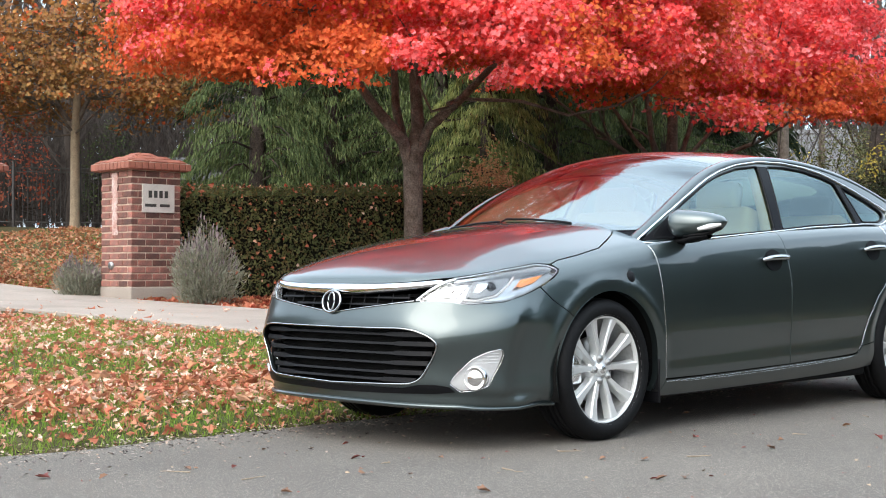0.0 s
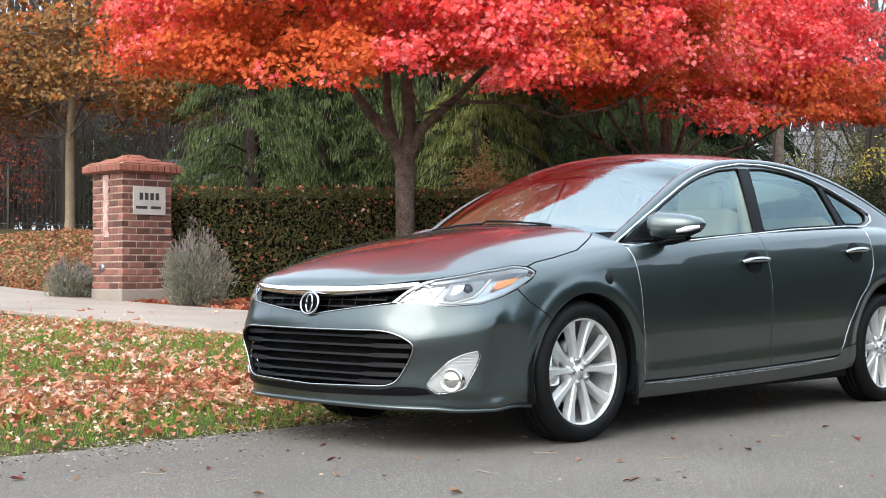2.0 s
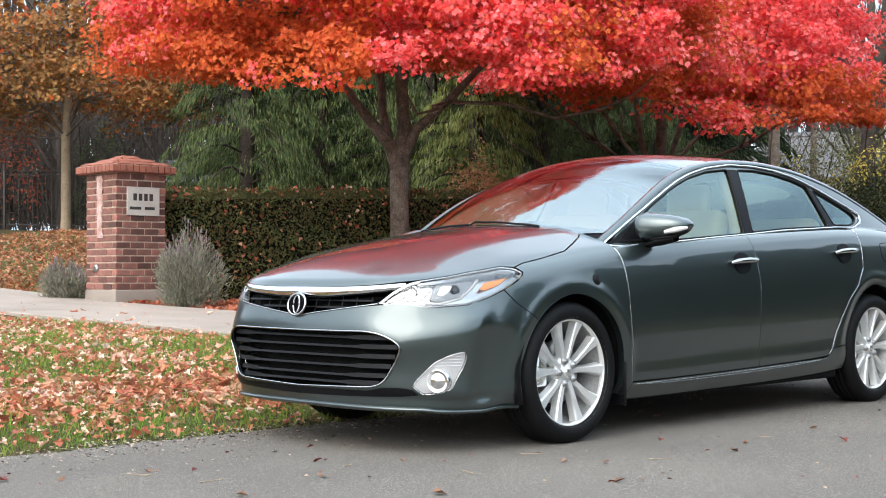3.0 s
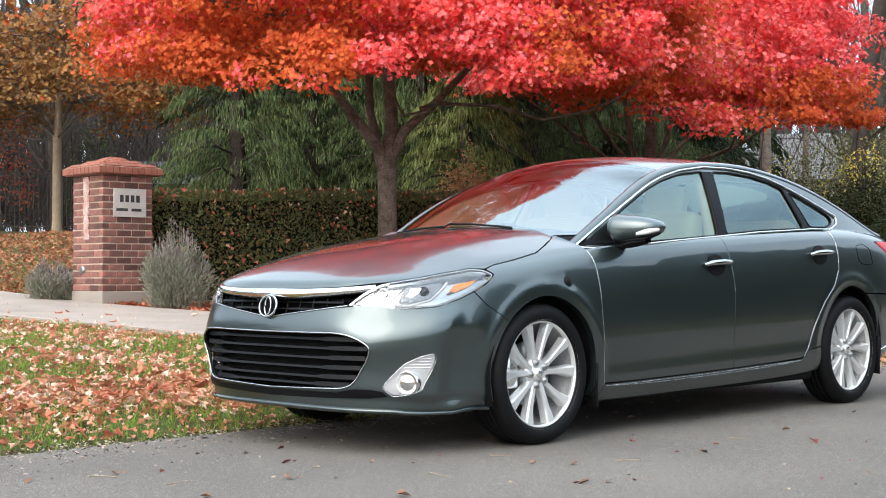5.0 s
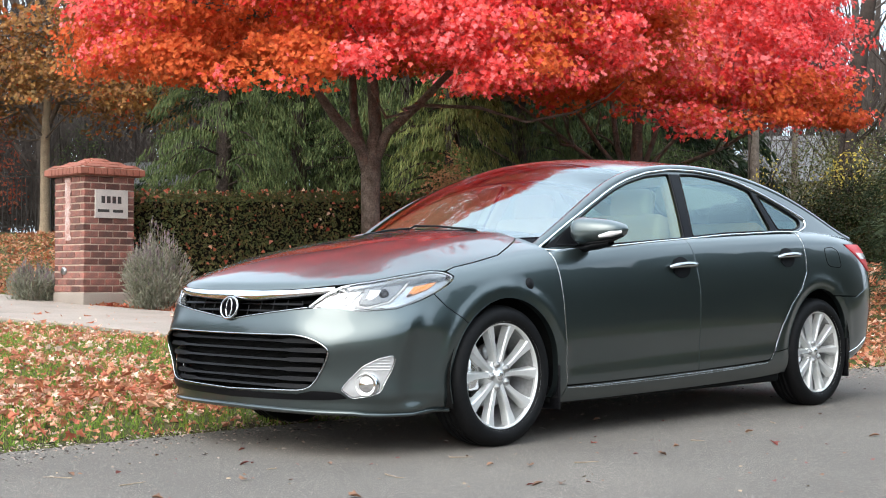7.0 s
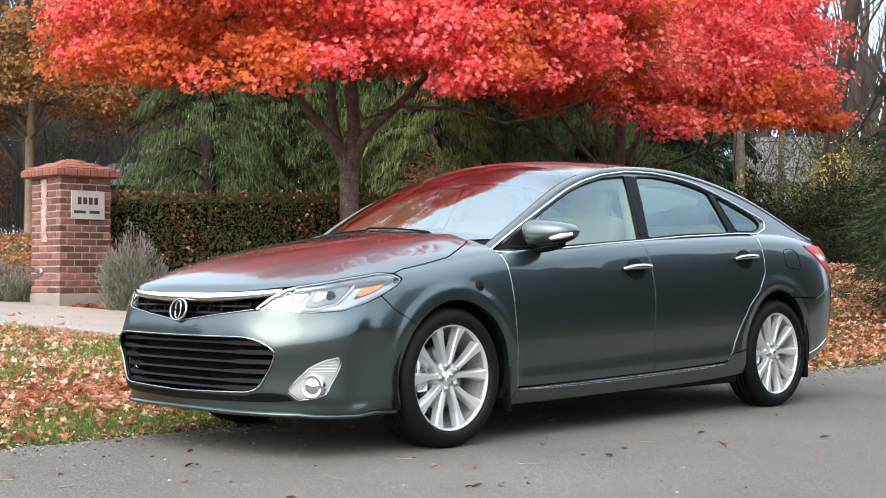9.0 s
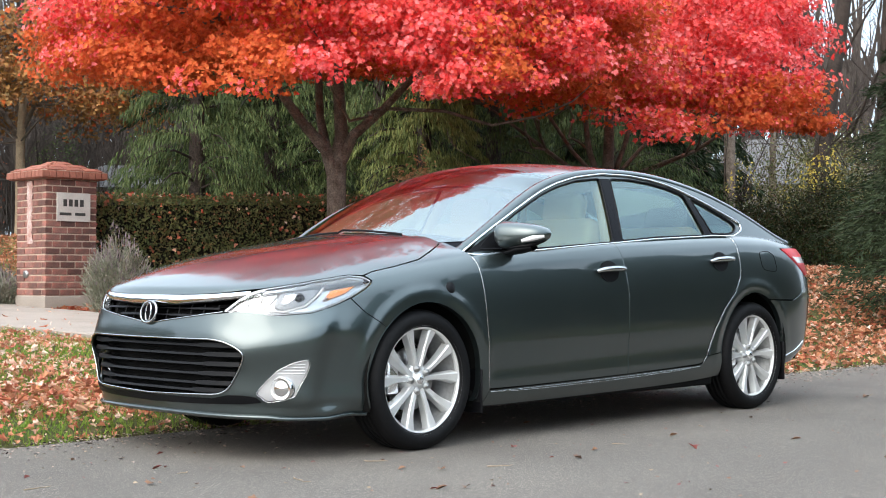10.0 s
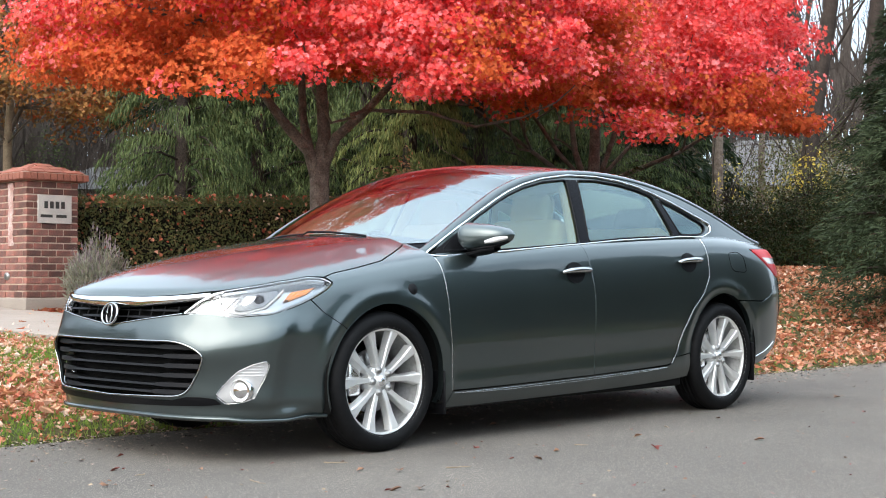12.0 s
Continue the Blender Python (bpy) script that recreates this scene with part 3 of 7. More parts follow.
def rounded(poly, r=0.02, n=4):
    """The polygon with its corners rounded."""
    poly = [np.array(p, float) for p in poly]
    out = []
    for i, p in enumerate(poly):
        a, b = poly[i - 1] - p, poly[(i + 1) % len(poly)] - p
        la, lb = np.linalg.norm(a), np.linalg.norm(b)
        ka, kb = min(r, la * 0.45), min(r, lb * 0.45)
        q0, q1 = p + a / la * ka, p + b / lb * kb
        for t in np.linspace(0, 1, n + 1):
            out.append((1 - t) ** 2 * q0 + 2 * t * (1 - t) * p + t * t * q1)
    return np.array(out)


def shrink(poly, d):
    poly = np.asarray(poly, float)
    t = np.roll(poly, -1, 0) - np.roll(poly, 1, 0)
    t /= np.linalg.norm(t, axis=1, keepdims=True) + 1e-12
    area = 0.5 * np.sum(poly[:, 0] * np.roll(poly[:, 1], -1) - np.roll(poly[:, 0], -1) * poly[:, 1])
    nrm = np.stack([-t[:, 1], t[:, 0]], -1) * (1 if area > 0 else -1)
    return poly + nrm * d


def mesh2d(poly, holes=(), step=0.015):
    """Points and triangles that fill a polygon with holes."""
    loops = [dense(poly, step)] + [dense(h, step) for h in holes]
    lo, hi = loops[0].min(0), loops[0].max(0)
    gx, gy = np.meshgrid(np.arange(lo[0], hi[0], step), np.arange(lo[1], hi[1], step * 0.9))
    gx[1::2] += step / 2
    g = np.stack([gx.ravel(), gy.ravel()], -1)
    keep = inside(g, loops[0])
    for h in loops[1:]:
        keep &= ~inside(g, h)
    g = g[keep]
    rim = np.concatenate(loops)
    if len(g):
        ok = np.ones(len(g), bool)
        for c in range(0, len(g), 2000):
            d = np.linalg.norm(g[c:c + 2000, None] - rim[None], axis=2).min(1)
            ok[c:c + 2000] = d > step * 0.5
        g = g[ok]
    pts = np.concatenate([rim, g])
    edges, k = [], 0
    for lp in loops:
        n = len(lp)
        edges += [(k + i, k + (i + 1) % n) for i in range(n)]
        k += n
    vs, es, fs, *_ = geometry.delaunay_2d_cdt([Vector(p) for p in pts], edges, [], 0, 1e-7)
    vs = np.array([tuple(v) for v in vs])
    fs = np.array([f for f in fs if len(f) == 3])
    c = vs[fs].mean(1)
    keep = inside(c, loops[0])
    for h in loops[1:]:
        keep &= ~inside(c, h)
    return vs, fs[keep]


def skin(name, poly, material, parent, surface=None, holes=(), step=0.016, off=0.0, depth=0.008, gap=0.0025, sides=(1, -1), label="", join=False):
    """A panel cut from a surface, with folded-in edges: one on each side of the car, or both joined in one mesh."""
    surface = surface or body_at
    poly = shrink(poly, gap) if gap else np.asarray(poly, float)
    vs, fs = mesh2d(poly, holes, step)
    pos, nrm = surface(vs)
    pos = pos + nrm * off
    made, allv, alln, allf, base = [], [], [], [], 0
    e = np.sort(np.concatenate([fs[:, [0, 1]], fs[:, [1, 2]], fs[:, [2, 0]]]), axis=1)
    uniq, cnt = np.unique(e, axis=0, return_counts=True)
    rim = uniq[cnt == 1]
    for sd in sides:
        flip = np.array([1, sd, 1])
        p, n = pos * flip, nrm * flip
        tri = fs.copy()
        a, b, c = p[tri[:, 0]], p[tri[:, 1]], p[tri[:, 2]]
        bad = (np.cross(b - a, c - a) * n[tri[:, 0]]).sum(1) < 0
        tri[bad] = tri[bad][:, ::-1]
        faces = [tri]
        if depth:
            inner = p - n * depth
            m = len(p)
            quads = np.stack([rim[:, 0], rim[:, 1], rim[:, 1] + m, rim[:, 0] + m], -1)
            f = [*tri.tolist(), *quads.tolist()]
            v, nn = np.concatenate([p, inner]), np.concatenate([n, n])
        else:
            f, v, nn = tri.tolist(), p, n
        if join:
            allv.append(v), alln.append(nn)
            allf += [[i + base for i in q] for q in f]
            base += len(v)
        else:
            made.append(skin_object(name, v, nn, f, material, parent, label))
    if join:
        made.append(skin_object(name, np.concatenate(allv), np.concatenate(alln), allf, material, parent, label))
    return made


def skin_object(name, v, n, f, material, parent, label):
    ob = fast(name, v, f, material, parent, label=label)
    if len(ob.data.vertices) == len(n):
        ob.data.normals_split_custom_set_from_vertices([tuple(q) for q in n])
    return ob


def line_on(name, pts, radius, material, parent, surface=None, off=0.0, closed=False, step=0.02, sides=(1, -1), flat=1.0, label="", round_by=0.0, ring=6, join=False):
    """A thin bead laid along a line on a surface."""
    surface = surface or body_at
    pts = rounded(pts, round_by) if round_by and closed else pts
    pos, nrm = surface(dense(pts, step, closed))
    pos = pos + nrm * off
    out = []
    vv, ff, base = [], [], 0
    for sd in sides:
        v, f = tube_np(pos * (1, sd, 1), radius, ring, closed, flat)
        if join:
            vv.append(v), ff.append(f + base)
            base += len(v)
        else:
            out.append(fast(name, v, f, material, parent, label=label))
    if join:
        out.append(fast(name, np.concatenate(vv), np.concatenate(ff), material, parent, label=label))
    return out


def across(name, pts, radius, material, parent, off=0.0, closed=False, flat=1.0, label="", ring=8):
    """One bead that runs over the car's middle: the line from the middle outward, and its mirror."""
    pos, nrm = body_at(dense(pts, 0.015, False))
    pos = pos + nrm * off
    if callable(radius):
        along = radius(np.linspace(0, 1, len(pos)))
        radius = np.concatenate([along[:0:-1], along])
    k = slice(None, 0, -1) if not closed else slice(-2, 0, -1)
    return tube(name, np.concatenate([pos[k] * (1, -1, 1), pos] if not closed else [pos, pos[k] * (1, -1, 1)]), radius, material, parent, ring, closed, flat, label=label)


def arch(cx, cz, r, a0, a1, n=26):
    return [X(cx + r * math.cos(radians(a)), cz + r * math.sin(radians(a))) for a in np.linspace(a0, a1, n)]


ARCH_F, ARCH_R, ARCH_RAD = (0.010, 0.330), (2.795, 0.352), 0.356


def arch_x(c, z, side):
    return c[0] + side * math.sqrt(max(0.0, ARCH_RAD**2 - (z - c[1]) ** 2))


# Front end outlines, from the middle outward.
UPPER_TOP = [Y(0.0, 0.676), Y(0.2, 0.682), Y(0.35, 0.692), Y(0.565, 0.706)]
UPPER_LOW = [Y(0.497, 0.650), Y(0.33, 0.631), Y(0.143, 0.610), Y(0.0, 0.592)]
LAMP = [Y(0.497, 0.650), Y(0.574, 0.658), Y(0.635, 0.655), Y(0.691, 0.641), Y(0.726, 0.640), X(-0.631, 0.650), X(-0.528, 0.681), X(-0.442, 0.716), X(-0.362, 0.756), X(-0.322, 0.784),
        X(-0.362, 0.804), X(-0.423, 0.808), X(-0.589, 0.785), Y(0.669, 0.748), Y(0.630, 0.738), Y(0.562, 0.700)]
GRILLE = [Y(0.001, 0.530), Y(0.25, 0.532), Y(0.45, 0.533), Y(0.515, 0.525), Y(0.570, 0.503), Y(0.602, 0.478), Y(0.606, 0.455), Y(0.586, 0.401), Y(0.550, 0.332), Y(0.524, 0.308), Y(0.482, 0.294), Y(0.3, 0.284), Y(0.001, 0.280)]
FOG = [Y(0.650, 0.298), Y(0.673, 0.335), Y(0.722, 0.402), X(-0.70, 0.433), X(-0.648, 0.447), X(-0.636, 0.427), X(-0.650, 0.378), X(-0.689, 0.290), Y(0.738, 0.270), Y(0.683, 0.262)]
BUMPER = ([(0.0, 0.0), XV(-0.85, 0), XV(-0.6, 0), XV(arch_x(ARCH_F, 0.19, -1) + 0.002, 0.02)] + arch(*ARCH_F, ARCH_RAD, 200, 137, 12)
          + [X(-0.383, 0.652), X(-0.448, 0.706), X(-0.528, 0.675), X(-0.631, 0.644), Y(0.726, 0.634), Y(0.691, 0.635), Y(0.635, 0.649), Y(0.574, 0.652), Y(0.50, 0.644)] + UPPER_LOW[1:])


def half_panel(name, poly, holes, material, label="", **kw):
    """A panel that runs across the car's middle, from its far half."""
    return skin(name, poly, material, car, holes=holes, gap=kw.pop("gap", 0.0), join=True, label=label, **kw)


# The lower grille reaches the middle line, so the bumper's outline runs round it.
g_top, g_low = GRILLE[0], GRILLE[-1]
bump_poly = ([(0.0, 0.0)] + BUMPER[1:] + [(0.0, g_top[1])] + GRILLE[1:-1] + [(0.0, g_low[1])])
half_panel("front_bumper", bump_poly, [rounded(FOG, 0.012)], M_PAINT, step=0.013)
across("grille_bar", [Y(0.0, 0.700), Y(0.2, 0.703), Y(0.4, 0.712), Y(0.52, 0.722), Y(0.615, 0.733)], lambda k: 0.0275 - 0.0125 * k, M_CHROME, car, off=-0.010, label="bright chrome bar over the upper grille", ring=20)
across("grille_lower_trim", [Y(0.0, 0.593), *UPPER_LOW[::-1][1:]], 0.0030, M_PULL, car, off=0.002)
g_round = rounded(GRILLE[1:-1], 0.03)
across("grille_frame", [Y(0.0, 0.530)] + [tuple(p) for p in g_round[5:-5]] + [Y(0.0, 0.280)], 0.0040, M_PULL, car, off=0.004, closed=True, label="chrome frame of the lower grille")
# recess and slats behind the openings
half_panel("grille_recess", shrink([(0.0, g_top[1] + 0.02)] + [(p[0] + 0.02, p[1] + (0.015 if i < 5 else -0.015)) for i, p in enumerate(GRILLE[1:-1])] + [(0.0, g_low[1] - 0.015)], 0), [], M_DARK, off=-0.075, depth=0, step=0.04)
half_panel("upper_grille_recess", [(0.0, UPPER_LOW[-1][1] - 0.01)] + [(p[0] + 0.01, p[1] - 0.01) for p in UPPER_LOW[::-1][1:]] + [(p[0] + 0.01, p[1] + 0.01) for p in UPPER_TOP[::-1][:-1]] + [(0.0, UPPER_TOP[0][1] + 0.01)], [], M_DARK, off=-0.06, depth=0, step=0.04)


def slat(name, z, y_end, thick, mat, proud=-0.012):
    ys = np.linspace(0.001, y_end, 18)
    pos, nrm = body_at([Y(y, z) for y in ys])
    rows = []
    for p, n, y in zip(pos, nrm, ys):
        wide = thick * (1.0 + 1.0 * smooth01(y, y_end - 0.22, y_end - 0.17))
        h = np.array([n[0], n[1], 0]) / np.hypot(n[0], n[1])
        f = p + h * proud
        rows.append([f + (0, 0, wide / 2), f + h * 0.004 - (0, 0, wide / 4), f - h * 0.01 - (0, 0, wide / 2), f - h * 0.05 - (0, 0, wide * 0.2), f - h * 0.05 + (0, 0, wide * 0.4)])
    v = np.array(rows)
    n, k = v.shape[:2]
    i, j = np.arange(n - 1)[:, None], np.arange(k)[None]
    f = np.stack([i * k + j, (i + 1) * k + j, (i + 1) * k + (j + 1) % k, i * k + (j + 1) % k], -1).reshape(-1, 4)
    v = v.reshape(-1, 3)
    fast(name, np.concatenate([v, v * (1, -1, 1)]), np.concatenate([f, f[:, ::-1] + len(v)]), mat, car, smooth=False)


for z, ye in ((0.503, 0.555), (0.463, 0.592), (0.421, 0.580), (0.379, 0.562), (0.338, 0.540), (0.305, 0.505)):
    slat("grille_slat", z, ye, 0.0125, M_SLAT, -0.018)
for z, ye in ((0.632, 0.30), (0.662, 0.46)):
    slat("upper_grille_slat", z, ye, 0.005, M_BLACK, -0.02)
for y in np.linspace(-0.45, 0.45, 11):
    if abs(y) > 0.08:
        pos, nrm = body_at([Y(abs(y), 0.606 + 0.085 * abs(y)), Y(abs(y), 0.688)])
        tube("upper_grille_rib", (pos - nrm * 0.024) * (1, np.sign(y), 1), 0.003, M_BLACK, car, 5)
# front mark: a plain oval ring with a disc in it
mk = body_at([Y(0.0, 0.643)])[0][0]
ang = np.linspace(0, 2 * np.pi, 40, endpoint=False)
badge = tube("front_badge", np.stack([mk[0] - 0.016 + 0.010 * np.sin(ang), 0.062 * np.cos(ang), mk[2] + 0.048 * np.sin(ang)], -1), 0.0058, M_PULL, car, 8, True, label="plain chrome oval badge")
tube("badge_ring", np.stack([mk[0] - 0.017 + 0.006 * np.sin(ang), 0.021 * np.cos(ang), mk[2] + 0.040 * np.sin(ang)], -1), 0.0048, M_PULL, badge, 8, True)
bm = bmesh.new()
bmesh.ops.create_circle(bm, cap_ends=True, segments=32, radius=1.0, matrix=Matrix(((0, 0, 1, mk[0] - 0.008), (0.058, 0, 0, 0), (0, 0.044, 0, mk[2]), (0, 0, 0, 1))))
part("badge_disc", bm, M_GLOSSBLACK, badge)
# lower lip in dark plastic
half_panel("bumper_lip", [Y(0.0, 0.272), Y(0.45, 0.276), Y(0.53, 0.292), Y(0.60, 0.292), Y(0.648, 0.285), Y(0.668, 0.262), Y(0.60, 0.254), Y(0.367, 0.248), Y(0.0, 0.240)], [], M_BLACK, "black air dam lip", step=0.02, off=0.003)
across("bumper_splitter", [Y(0.0, 0.203), Y(0.3, 0.203), Y(0.55, 0.20), Y(0.68, 0.198), X(-0.5, 0.195), X(-0.36, 0.192)], 0.014, M_PAINT, car, off=0.002, flat=0.7)
# headlamps
for sd in (1, -1):
    lamp = skin("headlamp", rounded(LAMP, 0.015), M_LENS, car, step=0.018, gap=0.001, off=0.003, depth=0.0, sides=(sd,), label="clear headlamp with chrome insides and an amber marker")[0]
    lamp.visible_shadow = False
    skin("housing", rounded(LAMP, 0.015), M_LAMPSILVER, lamp, step=0.02, gap=0.002, off=-0.030, depth=0.0, sides=(sd,))
    line_on("rim_trim", rounded(LAMP, 0.015), 0.003, M_LAMPSILVER, lamp, closed=True, sides=(sd,), off=-0.002)
    skin("reflector", rounded([Y(0.550, 0.676), Y(0.664, 0.666), Y(0.695, 0.705), Y(0.718, 0.739), Y(0.664, 0.739), Y(0.598, 0.716)], 0.01), M_LAMPSILVER, lamp, step=0.012, off=-0.020, depth=0.01, sides=(sd,))
    for y0, z0, r in ((0.640, 0.710, 0.021), (0.592, 0.690, 0.014)):
        c, n = body_at([Y(y0, z0)])
        q = np.array(Vector((0, 1, 0)).rotation_difference(Vector((-0.92, sd * 0.38, 0.05))).to_matrix())
        v, f = lathe_np([(0.001, -0.012), (r * 0.5, -0.010), (r * 0.9, -0.002), (r, 0.004), (r * 1.12, 0.0)], 20)
        fast("reflector_bowl", v @ q.T + (c[0] - n[0] * 0.014) * (1, sd, 1), f, M_CHROME, lamp)
    skin("projector_box", rounded([Y(0.695, 0.674), Y(0.722, 0.737), X(-0.603, 0.758), X(-0.589, 0.749), X(-0.656, 0.685), Y(0.733, 0.662)], 0.012), M_LAMPGREY, lamp, step=0.014, off=-0.012, depth=0.02, sides=(sd,), label="smoked projector housing")
    skin("projector_blade", rounded([Y(0.722, 0.690), Y(0.738, 0.730), X(-0.669, 0.732), Y(0.742, 0.688)], 0.004), M_CHROME, lamp, step=0.012, off=-0.008, depth=0.006, sides=(sd,))
    line_on("light_guide", [X(-0.572, 0.756), X(-0.610, 0.718), X(-0.656, 0.676), Y(0.733, 0.652), Y(0.686, 0.655)], 0.0060, M_WHITELENS, lamp, sides=(sd,), off=-0.008, ring=8)
    skin("upper_trim", rounded([Y(0.655, 0.729), X(-0.603, 0.763), X(-0.442, 0.783), X(-0.39, 0.778), X(-0.345, 0.792), X(-0.362, 0.800), X(-0.423, 0.803), X(-0.589, 0.780), Y(0.669, 0.744)], 0.006), M_LAMPSILVER, lamp, step=0.02, off=-0.006, depth=0.03, sides=(sd,))
    skin("lower_trim", rounded([Y(0.700, 0.645), X(-0.631, 0.655), X(-0.528, 0.687), X(-0.442, 0.722), X(-0.40, 0.745), X(-0.425, 0.745), X(-0.560, 0.700), X(-0.644, 0.672), Y(0.722, 0.655)], 0.006), M_LAMPSILVER, lamp, step=0.02, off=-0.008, depth=0.03, sides=(sd,))
    line_on("inner_trim", [Y(0.506, 0.653), Y(0.566, 0.700), Y(0.632, 0.734), Y(0.669, 0.744)], 0.0055, M_CHROME, lamp, sides=(sd,), off=-0.004, ring=8)
    skin("amber_marker", rounded([X(-0.572, 0.712), X(-0.544, 0.744), X(-0.415, 0.766), X(-0.461, 0.736), X(-0.545, 0.708)], 0.006), M_AMBER, lamp, step=0.02, off=-0.005, depth=0.02, sides=(sd,), label="amber side marker")
    c, n = body_at([X(-0.685, 0.711)])
    c, n = c[0] * (1, sd, 1), n[0] * (1, sd, 1)
    v, f = lathe_np([(0.001, 0.012), (0.014, 0.008), (0.022, -0.006), (0.025, -0.003), (0.027, -0.02)], 24)
    q = Vector((0, 1, 0)).rotation_difference(Vector((-0.8, sd * 0.6, 0))).to_matrix()
    fast("projector", v @ np.array(q).T + c - n * 0.012, f, M_GLOSSBLACK, lamp)
# fog lamps
for sd in (1, -1):
    fogl = skin("fog_lamp", rounded(FOG, 0.012), M_BEZEL, car, step=0.015, gap=0.002, off=-0.010, depth=0.02, sides=(sd,), label="round fog lamp in a silver wedge bezel")[0]
    line_on("bezel_edge", rounded(FOG, 0.012), 0.0012, M_CHROME, fogl, closed=True, sides=(sd,))
    c, n = body_at([Y(0.733, 0.322)])
    c, n = c[0] * (1, sd, 1), n[0] * (1, sd, 1)
    q = np.array(Vector((0, 1, 0)).rotation_difference(Vector((-0.92, sd * 0.38, 0))).to_matrix())
    v, f = lathe_np([(0.001, 0.004), (0.03, 0.002), (0.043, -0.004), (0.046, 0.006), (0.050, 0.004), (0.052, -0.03)], 28)
    fast("lens", v @ q.T + c + n * 0.002, f, M_CHROME, fogl, label="clear round lens")
    for k in range(4):
        pz = 0.385 + 0.013 * k
        pos, nm = body_at([Y(0.712 + 0.008 * k, pz), X(-0.655, pz)])
        tube("rib", (pos + nm * -0.006) * (1, sd, 1), 0.0018, M_BEZEL, fogl, 5)

# body side panels
FENDER = ([X(-0.318, 0.777), X(-0.358, 0.750), X(-0.442, 0.708), X(-0.379, 0.653)] + arch(*ARCH_F, ARCH_RAD, 136.5, -18, 22)
          + [XV(0.415, 0.03), X(0.437, 0.26), X(0.402, 0.616), X(0.378, 0.86), XV(0.372, 1.0), XV(0.365, 1.25), XV(0.343, 1.25), XV(0.286, 1.196), XV(0.176, 1.123), XV(0.055, 1.060), XV(-0.13, 1.035), XV(-0.28, 1.025), X(-0.338, 0.808), X(-0.313, 0.786)])
skin("front_fender", FENDER, M_PAINT, car, step=0.016, gap=0.0012)


def sill_z(x):
    """Height of the bright line along the sill."""
    return 0.248 + 0.012 * (x - 0.45) + 0.0067 * (x - 0.45) ** 2


F_DOOR = [X(0.442, 0.262), X(0.402, 0.616), X(0.378, 0.86), XV(0.372, 1.01), XV(0.9, 1.01), XV(1.478, 1.01), X(1.522, 0.715)] + [X(x, sill_z(x) + 0.011) for x in (1.53, 1.26, 1.0, 0.72)]
R_DOOR = [X(2.0, sill_z(2.0) + 0.011), X(1.76, sill_z(1.76) + 0.011), X(1.535, sill_z(1.535) + 0.011), X(1.527, 0.715), XV(1.483, 1.01), XV(2.0, 1.01), XV(2.633, 1.01), X(2.640, 0.90), X(2.631, 0.807), X(2.56, 0.715), X(2.451, 0.624), X(2.36, 0.50), X(2.29, 0.36), X(2.247, 0.312), X(2.22, 0.304)]
front_doors = skin("front_door", F_DOOR, M_PAINT, car, step=0.018)
rear_doors = skin("rear_door", R_DOOR, M_PAINT, car, step=0.018)
SILL = [XV(0.42, 0.0)] + [X(x, sill_z(x) + 0.006) for x in (0.44, 0.72, 1.0, 1.26, 1.53, 1.76, 2.0, 2.22)] + [ X(2.255, 0.303), X(2.30, 0.345), X(arch_x(ARCH_R, 0.36, -1), 0.36), X(arch_x(ARCH_R, 0.22, -1), 0.222), XV(1.5, 0.0)]
skin("sill", SILL, M_PAINT, car, step=0.02)
SILL_X = np.linspace(0.45, 2.22, 10)
for drop in (0.0, 0.011):
    line_on("sill_strip", [X(x, sill_z(x) - drop * math.sin(math.pi * (x - 0.45) / 1.77) ** 0.4) for x in SILL_X], 0.0014, M_CHROME, car, off=0.002)
QUARTER = ([X(2.313, 0.347), X(2.37, 0.49), X(2.46, 0.62), X(2.57, 0.712), X(2.64, 0.805), X(2.648, 0.90), XV(2.641, 1.01), XV(2.64, 1.12), XV(3.1, 1.14), XV(3.6, 1.12), XV(3.62, 1.0), X(3.5, 0.992), X(3.17, 0.988), X(3.53, 0.812), X(3.40, 0.70), X(3.26, 0.66)]
           + arch(*ARCH_R, ARCH_RAD, 62, 178, 22))
skin("rear_quarter_panel", QUARTER, M_PAINT, car, step=0.016)
RBUMPER = ([XV(3.12, 0.0)] + arch(*ARCH_R, ARCH_RAD, -12, 60, 12) + [X(3.27, 0.653), X(3.40, 0.692), X(3.54, 0.806), X(3.8, 0.806), (S_ARC[-1], X(3.92, 0.80)[1]), (S_ARC[-1], 0.0), XV(3.6, 0.0)])
skin("rear_bumper", RBUMPER, M_PAINT, car, gap=0, join=True, step=0.02)
skin("trunk_lid", [X(3.81, 0.81), X(3.81, 0.99), XV(3.63, 1.01), XV(3.6, 1.13), XV(3.36, 1.16), XV(3.36, 2.0), (S_ARC[-1], VK * 2.0), (S_ARC[-1], X(3.92, 0.805)[1])], M_PAINT, car, gap=0, join=True, step=0.025)
TAIL = [X(3.18, 0.984), X(3.5, 0.988), X(3.8, 0.985), X(3.8, 0.84), X(3.64, 0.815), X(3.54, 0.815)]
for sd in (1, -1):
    tl = skin("tail_lamp", rounded(TAIL, 0.012), M_REDLENS, car, step=0.02, gap=0.003, off=0.004, sides=(sd,), depth=0.02, label="red tail lamp with a clear band")[0]
    skin("clear_band", [X(3.32, 0.935), X(3.8, 0.93), X(3.8, 0.893), X(3.40, 0.893)], M_WHITELENS, tl, step=0.02, off=0.006, sides=(sd,), depth=0.01, label="clear reversing lens")
line_on("bumper_corner_trim", [X(3.2, 0.30), X(3.36, 0.335), X(3.5, 0.39)], 0.006, M_CHROME, car, off=0.001)
